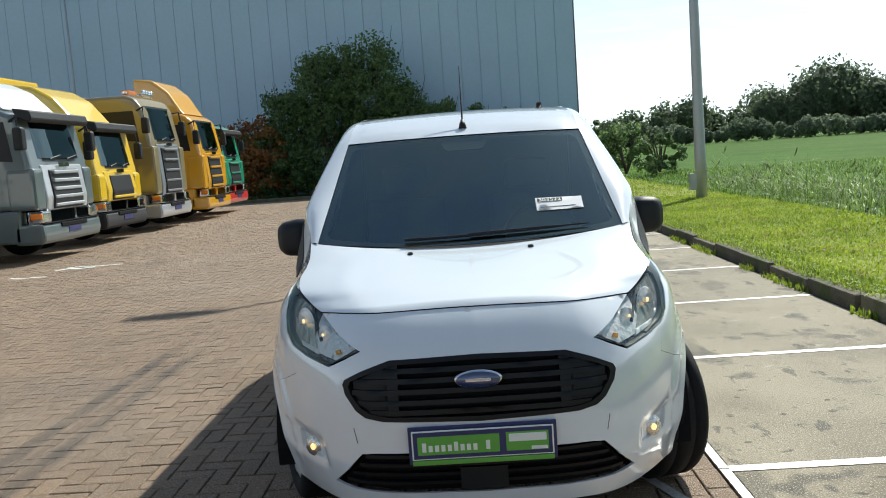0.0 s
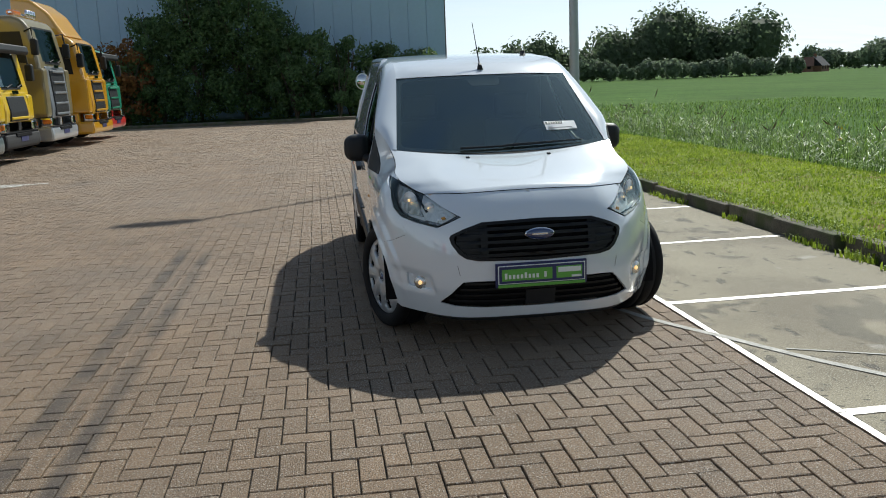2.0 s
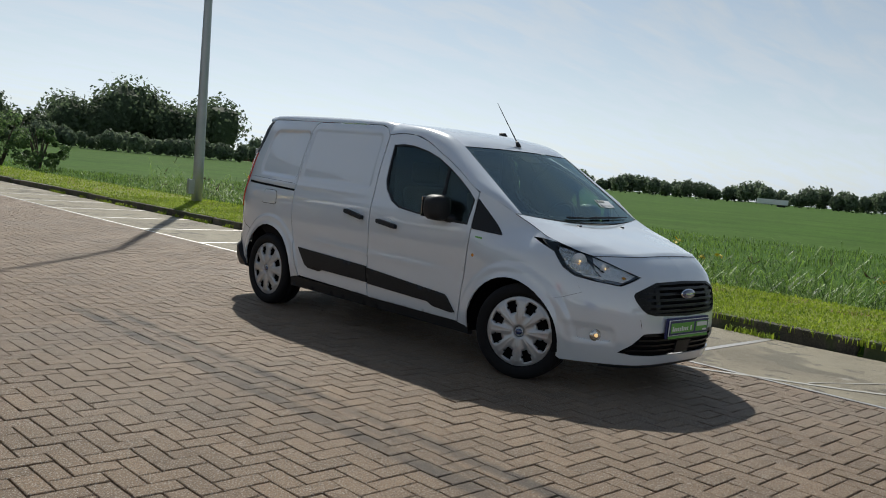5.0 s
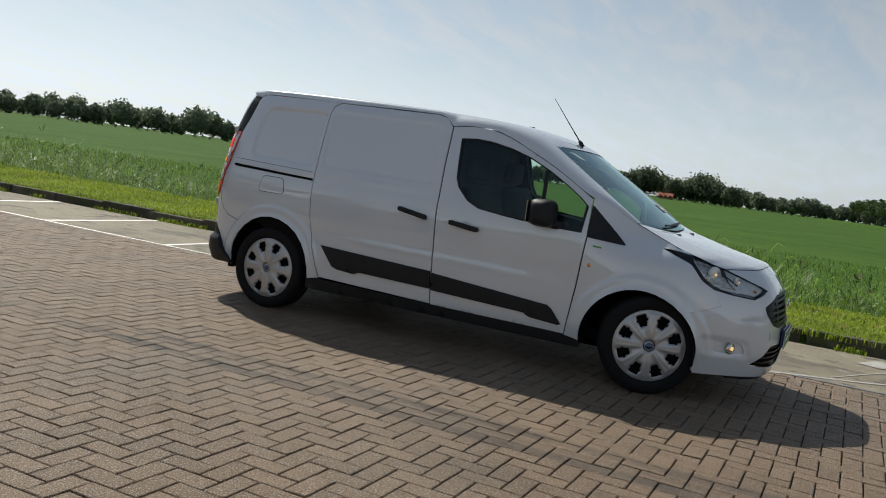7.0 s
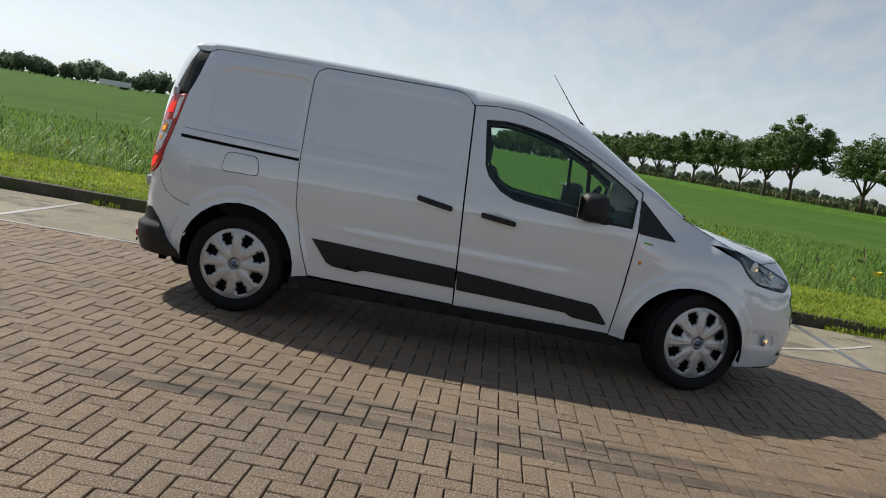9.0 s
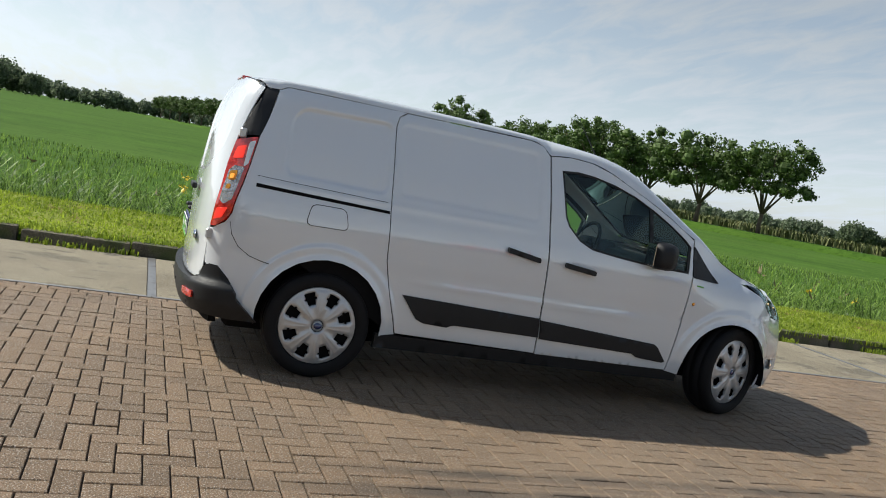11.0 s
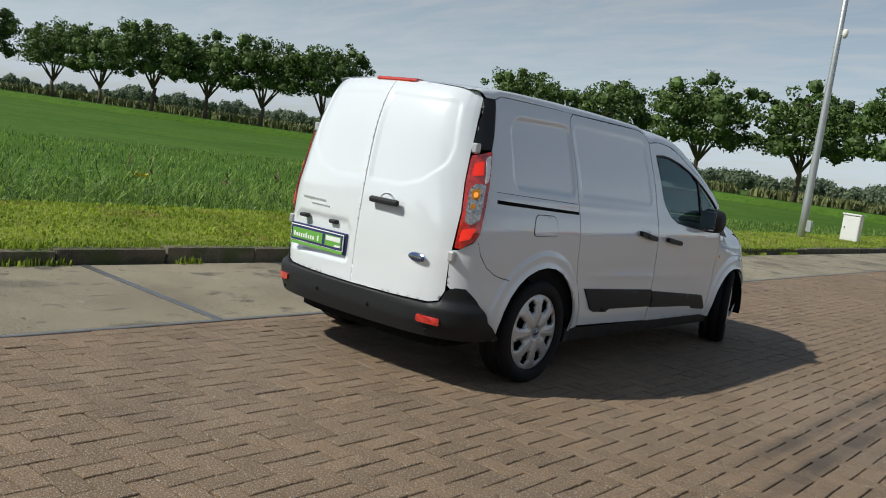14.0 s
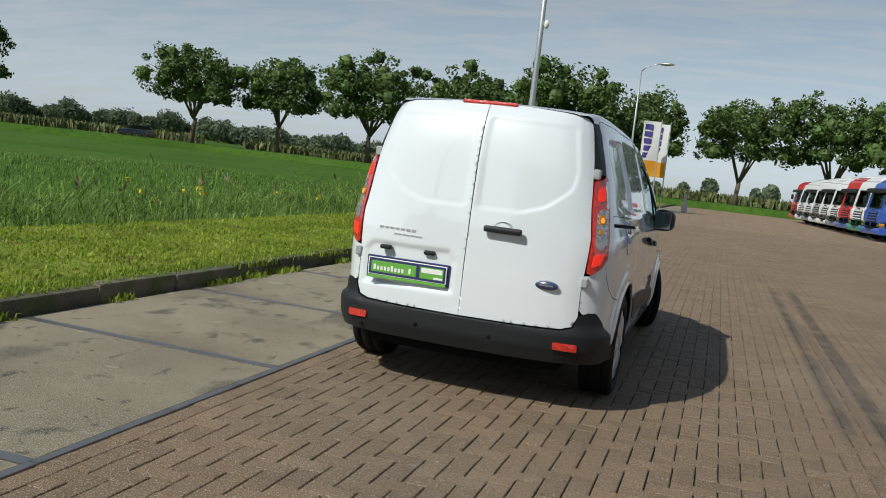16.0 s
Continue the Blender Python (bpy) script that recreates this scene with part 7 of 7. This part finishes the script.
    if lamps:
        part("light_bar", tube([(-0.75, -0.95, roof + 0.1), (-0.75, 0.95, roof + 0.1)], 0.03, 6), M_CHROME, ob)
        for k in range(4):
            oval("spot_lamp", (-0.70, 0.25 + 0.2 * k, roof + 0.14), (0, 1, 0), (0, 0, 1), 0.09, 0.11, M_CHROME, ob, 0.06)
        part("beacon", box(-0.9, -0.7, -0.75, -0.15, roof + 0.05, roof + 0.18, 0.03, 1), M_AMBER, ob)
    if stripe:
        for s in (-1, 1):
            part("side_stripe", slab_profile([(-2.08, 1.25), (-0.5, 1.05), (-0.45, 1.2), (-2.08, 1.55)], s * (hw + 0.003) - 0.003, s * (hw + 0.003) + 0.003, 0), stripe, ob)
    part("chassis", box(-9.0, -1.9, -0.45, 0.45, 0.55, 0.95), M_CHASSIS, ob)
    if cargo:
        part("cargo_body", box(-9.2, -2.35, -1.25, 1.25, 1.05, cargo, 0.04, 2), cargo_paint or paint, ob, "box body")
    else:
        part("fuel_tank", box(-4.2, -2.6, -1.15, -0.6, 0.45, 1.05, 0.1, 2), M_CHROME, ob)
        part("rear_wall", box(-2.4, -2.15, -1.1, 1.1, 0.95, roof - 0.4, 0.03, 1), M_CHASSIS, ob)
    return ob


NEAR = "trucks parked beside the hall"
truck("silver-fronted dark grey truck with white deflector and sun visor", pose(-7.95, 13.2, 0), M_DGREEN, M_SILVER, M_DGREEN, 2.9, 3.64, M_TWHITE, True, 5, glass_z=(1.95, 2.72), group=NEAR)
truck("yellow box truck with dark grey bumper", pose(-8.25, 16.7, 0), M_YELLOW, M_YELLOW, M_CHASSIS, 2.86, 3.75, M_YELLOW, True, 1, 3.98, M_YELLOW, glass_z=(1.78, 2.66), group=NEAR)
truck("grey tractor truck with roof spot lamps", pose(-8.25, 20.3, 0), M_BEIGE, M_GREY, M_SILVER, 3.64, None, None, False, 5, None, None, True, (2.45, 3.3), M_GREY, group=NEAR)
truck("orange-yellow tractor truck with tall deflector", pose(-8.05, 23.85, 0), M_AMBERY, M_AMBERY, M_AMBERY, 3.32, 4.46, M_AMBERY, False, 4, None, None, False, (2.2, 3.05), None, group=NEAR)
truck("green truck with red bumper", pose(-8.3, 27.1, 0), M_GREEN, M_GREEN, M_TRED, 3.1, None, None, True, 3, 3.2, M_GREEN, glass_z=(2.0, 2.8), group=NEAR)
truck("white and grey truck", pose(-8.1, 9.0, 0), M_TWHITE, M_TWHITE, M_GREY, 2.9, 3.5, M_TWHITE, True, 5, group=NEAR)
far_row = [(M_TBLUE, M_TBLUE, M_TBLUE, "blue"), (M_TWHITE, M_TWHITE, M_GREEN, "white and green"), (M_TRED, M_TRED, M_TBLUE, "red and blue"), (M_TWHITE, M_TWHITE, M_GREY, "white"),
           (M_TWHITE, M_TWHITE, M_TWHITE, "white"), (M_TWHITE, M_SILVER, M_TWHITE, "white"), (M_TWHITE, M_TWHITE, M_GREY, "white"), (M_TWHITE, M_TWHITE, M_TWHITE, "white"), (M_TRED, M_TRED, M_TRED, "red")]
for k, (a, b_, c_, nm) in enumerate(far_row):
    truck(nm + " tractor truck parked far off in a row", pose(-8.9 + 0.2 * k, -41 - 3.6 * k, 0, 0, 0, 12), a, b_, c_, 3.1 + 0.1 * (k % 3), 3.6 + 0.15 * (k % 2), a, k % 2 == 0, 4, group="trucks at the far side of the yard")

# a further row across the yard, mirrored in the side of the van
for k in range(13):
    a, nm = ((M_TWHITE, "white"), (M_AMBERY, "orange-yellow"), (M_TWHITE, "white"), (M_TBLUE, "blue"), (M_TWHITE, "white"), (M_TRED, "red"))[k % 6]
    truck(nm + " tractor truck on the far side of the yard", pose(-27, -64 + 5.0 * k, 0), a, a, M_CHASSIS, 3.2, 3.8, a, k % 2 == 0, 3, group="trucks across the yard")

# ---------------------------------------------------------------- yard furniture
post = thing("traffic_mirror", "round convex traffic mirror on a post in a concrete block", "mirror", at=pose(1.12, 36.2, 0) @ Matrix.Diagonal((0.8, 0.8, 0.85, 1)))
part("block", slab_profile([(-0.4, 0), (0.4, 0), (0.34, 0.95), (-0.34, 0.95)], -0.4, 0.4, 0.04, 2), M_CONC, post, "concrete block")
part("post", tube([(0, 0, 0.9), (0, 0, 2.55)], 0.04, 8), M_POLE, post)
oval("mirror_face", (-0.1, -0.08, 1.95), (1, 0, 0), (0, 0, 1), 0.36, 0.40, M_CHROME, post, 0.05, "convex mirror face")
oval("mirror_rim", (-0.1, -0.05, 1.95), (1, 0, 0), (0, 0, 1), 0.42, 0.46, M_PWHITE, post, 0.02, "white mirror rim")
bar_ = thing("barrier", "concrete barrier with an orange top rail", "barrier", at=pose(2.2, 36.4, 0) @ Matrix.Diagonal((0.75, 0.75, 0.75, 1)))
part("barrier_wall", box(-1.0, 0.85, -0.2, 0.2, 0, 0.72, 0.05, 2), M_CONC, bar_)
part("orange_rail", tube([(-0.95, 0, 0.82), (0.8, 0, 0.82)], 0.08, 8), mat("orange_plastic", (0.75, 0.22, 0.02), 0.4), bar_, "orange plastic rail", smooth=True)
blk = thing("concrete_block", "concrete block with a faded warning board", "block", at=pose(3.2, 36.4, 0) @ Matrix.Diagonal((0.75, 0.75, 0.75, 1)))
part("block_body", slab_profile([(-0.45, 0), (0.45, 0), (0.38, 0.98), (-0.38, 0.98)], -0.4, 0.4, 0.04, 2), M_CONC, blk)
bm = box(-0.2, 0.2, -0.05, 0.05, 0.95, 1.85, 0.01, 1)
bmesh.ops.transform(bm, matrix=Matrix.Rotation(0.08, 4, "Y"), verts=bm.verts)
part("warning_board", bm, mat("faded_board", (0.45, 0.36, 0.34), 0.7), blk, "faded red and white board")
cab_ = thing("utility_cabinet", "white metal utility cabinet on the grass", "cabinet", at=pose(4.75, -24.4, 0.1) @ Matrix.Diagonal((0.68, 0.8, 0.85, 1)))
part("cabinet_body", box(-0.42, 0.42, -0.25, 0.25, 0, 1.05, 0.03, 2), M_TWHITE, cab_)
part("cabinet_lid", box(-0.46, 0.46, -0.29, 0.29, 1.05, 1.12, 0.02, 2), M_TWHITE, cab_)
part("cabinet_door", box(-0.38, 0.38, 0.25, 0.262, 0.08, 0.98, 0.005, 1), M_TWHITE, cab_)
part("lock", box(0.26, 0.3, 0.26, 0.28, 0.5, 0.58), M_GAP, cab_)
lamp_post("slim street lamp with curved arm at the yard entrance", 4.9, -51.0, 0.0, 9.1, (-1.2, 0.2), (0, 0), 0.09)
lamp_post("slim galvanised lamp post behind the far trucks", -19, -80, 0.0, 11, None, (0, 0), 0.1)
lamp_post("slim galvanised lamp post against the hall", -21.6, 44.6, 0.0, 13, None, (0, 0), 0.09)
M_FLAG = mat("orange_flag_cloth", (0.75, 0.33, 0.02), 0.8, 0.06, 2, 20, translucent=0.3)
M_FLAGW = mat("white_flag_cloth", (0.75, 0.75, 0.75), 0.8, 0.06, 2, 20, translucent=0.3)
M_FLAGP = mat("dark_blue_flag_print", (0.04, 0.03, 0.18), 0.8, 0.06, 2, 20)
for k, (x, y) in enumerate(((2.98, -49.3), (2.5, -51.0))):
    fl_ = thing("banner_flag", "tall white and orange banner flag on a pole", "flag", "banner flags", at=pose(x, y, 0, 0, 0, 8 - 30 * k))
    part("flag_pole", tube([(0, 0, -0.2), (0, 0, 5.9)], [0.05, 0.03], 8), M_POLE, fl_)

    def cloth(x0, x1, z0, z1, off):
        return quad_sheet([[(x0 + (x1 - x0) * u, 0.06 * math.sin(3 * u + z * 1.7) + off, z) for u in np.linspace(0, 1, 7)] for z in np.linspace(z0, z1, 9)])
    part("flag_cloth", cloth(0.03, 1.12, 3.2, 5.75, 0), M_FLAGW, fl_, "flag cloth", smooth=True)
    part("flag_foot", cloth(0.03, 1.12, 2.2, 3.2, 0), M_FLAG, fl_, "orange flag end", smooth=True)
    for q_ in range(5):
        part("flag_print", cloth(0.5, 1.0, 3.35 + 0.46 * q_, 3.7 + 0.46 * q_, 0.012), M_FLAGP, fl_)
        part("flag_print", cloth(0.5, 1.0, 3.35 + 0.46 * q_, 3.7 + 0.46 * q_, -0.012), M_FLAGP, fl_)
bol = thing("stone_post", "short pale stone post at the grass edge", "post", at=pose(1.02, -53.4, 0))
part("shaft", box(-0.2, 0.2, -0.2, 0.2, 0, 0.75, 0.06, 2), M_CONC, bol)
part("cap", tube([(0, 0, 0.7), (0, 0, 1.0), (0, 0, 1.35)], [0.08, 0.14, 0.05], 8), M_CONC, bol)


# ---------------------------------------------------------------- far houses and vehicles
M_ROOF = mat("roof_tiles", (0.16, 0.075, 0.05), 0.8, 0.2, 1, 10)
M_BRICKW = mat("house_brick", (0.26, 0.14, 0.09), 0.85, 0.2, 1, 10)


def house(label, az, d, w, l, h, r, turn, wall_m, roof_m):
    x, y = d * math.sin(radians(az)), d * math.cos(radians(az))
    ob = thing("house", label, "house", at=pose(x, y, -0.2, 0, 0, turn))
    part("wall", box(-w / 2, w / 2, -l / 2, l / 2, 0, h), wall_m, ob)
    bm = slab_profile([(-w / 2 - 0.4, h - 0.2), (w / 2 + 0.4, h - 0.2), (0, h + r)], -l / 2 - 0.3, l / 2 + 0.3, 0)
    part("roof", bm, roof_m, ob)
    part("chimney", box(-0.4, 0.4, l * 0.2, l * 0.2 + 0.8, h, h + r + 0.8), wall_m, ob)
    for k in range(3):
        part("window", box(-w / 2 - 0.05, w / 2 + 0.05, -l / 3 + k * l / 3 - 0.6, -l / 3 + k * l / 3 + 0.6, 1.0, 2.3), M_GAP, ob)


house("brick farmhouse with red-brown roof beyond the field", 30.7, 330, 6, 8, 2.2, 3.0, 60, M_BRICKW, M_ROOF)
house("brick house with dark roof beyond the field", 31.6, 335, 6, 8, 2.3, 3.2, 130, M_BRICKW, M_CHASSIS)
house("far house with orange-red roof among trees", 78.5, 510, 6, 8, 1.8, 1.9, 10, M_BRICKW, mat("orange_roof_tiles", (0.36, 0.11, 0.06), 0.8))
house("far pale blue building among trees", 52.2, 440, 6, 9, 2.6, 1.8, 40, mat("blue_wall", (0.10, 0.17, 0.40), 0.7), mat("blue_roof", (0.12, 0.17, 0.30), 0.6))
tr_ = thing("white_trailer", "long white trailer far across the field", "trailer", at=pose(430 * math.sin(radians(64.8)), 430 * math.cos(radians(64.8)), -0.16, 0, 0, -65))
part("trailer_body", box(-7, 7, -1.3, 1.3, 1.0, 3.4, 0.1, 1), M_TWHITE, tr_)
part("trailer_wheels", box(2, 6, -1.2, 1.2, 0, 1.0, 0.2, 1), M_CHASSIS, tr_)
car = thing("estate_car", "dark estate car on the tree-lined road", "car", at=pose(70.7, -84.8, 0.62, 0, 0, 36))
M_DARKCAR = mat("dark_car_paint", (0.03, 0.038, 0.055), 0.25, coat=1.0)
part("body", slab_profile([(-2.2, 0.3), (2.15, 0.28), (2.22, 0.62), (1.95, 0.82), (1.0, 0.95), (-2.1, 1.0), (-2.28, 0.7)], -0.88, 0.88, 0.06, 2), M_DARKCAR, car)
part("cabin", slab_profile([(1.05, 0.93), (0.35, 1.42), (-1.5, 1.47), (-2.12, 0.98)], -0.72, 0.72, 0.05, 2), M_GAP, car, "dark car windows")
part("roof", slab_profile([(0.4, 1.41), (0.2, 1.47), (-1.3, 1.51), (-1.62, 1.45)], -0.70, 0.70, 0.02, 1), M_DARKCAR, car)
for wx_ in (-1.35, 1.4):
    for wy_ in (-0.86, 0.66):
        bm = bmesh.new()
        tube([(wx_, wy_, 0.32), (wx_, wy_ + 0.2, 0.32)], [0.32, 0.32], 16, bm)
        part("wheel", bm, M_CHASSIS, car)
part("headlight", box(2.02, 2.2, -0.8, -0.5, 0.62, 0.74, 0.02, 1), M_TWHITE, car)
part("headlight", box(2.02, 2.2, 0.5, 0.8, 0.62, 0.74, 0.02, 1), M_TWHITE, car)
ot = thing("orange_lorry", "orange lorry far off on the tree-lined road", "truck", at=pose(290 * math.sin(radians(97)) - 4, 290 * math.cos(radians(97)), 0.5, 0, 0, 12))
M_ORANGE = mat("orange_lorry_paint", (0.75, 0.13, 0.03), 0.5)
part("lorry_box", box(-4, 2.2, -1.2, 1.2, 1.0, 3.4, 0.1, 1), M_ORANGE, ot)
part("lorry_cab", box(-6.2, -4.2, -1.2, 1.2, 0.6, 3.0, 0.2, 2), M_ORANGE, ot)
part("lorry_frame", box(-6, 2.2, -1.0, 1.0, 0.1, 1.0, 0.1, 1), M_CHASSIS, ot)

# ---------------------------------------------------------------- paving bricks, herringbone
W = 0.1075
BX0, BY0 = -0.575, -2.222


def brick_cells(x0, x1, y0, y1):
    i = np.arange(math.floor((x0 - BX0) / W), math.ceil((x1 - BX0) / W) + 2)
    j = np.arange(math.floor((y0 - BY0) / W), math.ceil((y1 - BY0) / W))
    i, j = (a.ravel() for a in np.meshgrid(i, j))
    k = (i - j) % 4
    keep = (k == 0) | (k == 3)
    i, j, k = i[keep], j[keep], k[keep]
    flat_ = k == 0
    cx = BX0 + W * (i + np.where(flat_, 1.0, 0.5))
    cy = BY0 + W * (j + np.where(flat_, 0.5, 1.0))
    ok = (cx - np.where(flat_, W, W / 2) < EDGE_X - 0.13) & (cx > x0) & (cy > y0) & (cy < y1)
    return cx[ok], cy[ok], flat_[ok]


def near(x, y):
    return (x > -4.3) & (x < -2.3) & (y > -0.8) & (y < 2.55)


HX, HY = W - 0.0036, W / 2 - 0.0036


def brick_template(bevel):
    c = 0.0036
    v = [(-HX + c, -HY + c, 0), (HX - c, -HY + c, 0), (HX - c, HY - c, 0), (-HX + c, HY - c, 0), (-HX, -HY, -c), (HX, -HY, -c), (HX, HY, -c), (-HX, HY, -c),
         (-HX, -HY, -0.03), (HX, -HY, -0.03), (HX, HY, -0.03), (-HX, HY, -0.03)]
    f = [(0, 1, 2, 3)] + [(a, (a + 1) % 4, None, None) for a in ()]
    for a in range(4):
        b = (a + 1) % 4
        f.append((a + 4, b + 4, b, a))
        f.append((a + 8, b + 8, b + 4, a + 4))
    if not bevel:
        v = v[4:]
        v = [(x, y, z + c if n < 4 else z) for n, (x, y, z) in enumerate(v)]
        f = [(0, 1, 2, 3)] + [(a + 4, (a + 1) % 4 + 4, (a + 1) % 4, a) for a in range(4)]
    return np.array(v), np.array(f)


def lay(cx, cy, flat_, bevel, seed):
    tv, tf = brick_template(bevel)
    r = np.random.default_rng(seed)
    n = len(cx)
    a = np.where(flat_, 0, math.pi / 2) + r.normal(scale=0.008, size=n)
    ca, sa = np.cos(a)[:, None], np.sin(a)[:, None]
    x = tv[:, 0] * ca - tv[:, 1] * sa + cx[:, None]
    y = tv[:, 0] * sa + tv[:, 1] * ca + cy[:, None]
    x = np.minimum(x, EDGE_X - 0.128)
    z = tv[:, 2] + r.normal(scale=0.0012, size=n)[:, None] + (tv[:, 0] * r.normal(scale=0.008, size=n)[:, None] + tv[:, 1] * r.normal(scale=0.01, size=n)[:, None])
    v = np.stack([x, y, z], -1).reshape(-1, 3)
    f = (tf[None] + (np.arange(n) * len(tv))[:, None, None]).reshape(-1, 4)
    return v, f


cx, cy, fl = brick_cells(-9.5, EDGE_X, -8.5, 12.5)
nb = near(cx, cy)
v, f = lay(cx[~nb], cy[~nb], fl[~nb], True, 3)
# a row of stretchers along the steel edge
ry = np.arange(-30, YARD_N, 2 * W)
v2, f2 = lay(0 * ry + EDGE_X - 0.07 - 0.2, ry, np.zeros(len(ry), bool), True, 5)
v2[:, 0] += 0.2
v, f = np.concatenate([v, v2]), np.concatenate([f, f2 + len(v)])
tagged(soup("bricks", v, f, M_BRICKS, pavement), "brown concrete paving bricks", kind="stuff")
gx, gy, gf = brick_cells(-20, EDGE_X, -30, YARD_N)
far_ok = ~((gx > -9.5) & (gy > -8.5) & (gy < 12.5))
v, f = lay(gx[far_ok], gy[far_ok], gf[far_ok], False, 4)
tagged(soup("far_bricks", v, f, M_BRICKS, pavement), "brown concrete paving bricks", kind="stuff")
tv, tf = brick_template(True)
me_b = bpy.data.meshes.new("brick")
me_b.from_pydata(tv.tolist(), [], tf.tolist())
me_b.materials.append(M_BRICK)
rb_ = random.Random(8)
for x, y, h in zip(cx[nb], cy[nb], fl[nb]):
    o = new("brick", me_b)
    o.parent = pavement
    o.location = (x, y, rb_.gauss(0, 0.0012))
    o.rotation_euler = (rb_.gauss(0, 0.008), rb_.gauss(0, 0.006), (0 if h else math.pi / 2) + rb_.gauss(0, 0.008))
# the rest of the yard, far off
for nm, x0, x1, y0, y1 in (("pavement_south", YARD_W, EDGE_X - 0.014, YARD_S, -30.1), ("pavement_west", YARD_W, -20.1, -30, YARD_N)):
    tagged(mesh_object(nm, box(x0, x1, y0, y1, -0.1, -0.001), M_BRICKS), "brown brick paving far across the yard", "pavement", kind="structure")
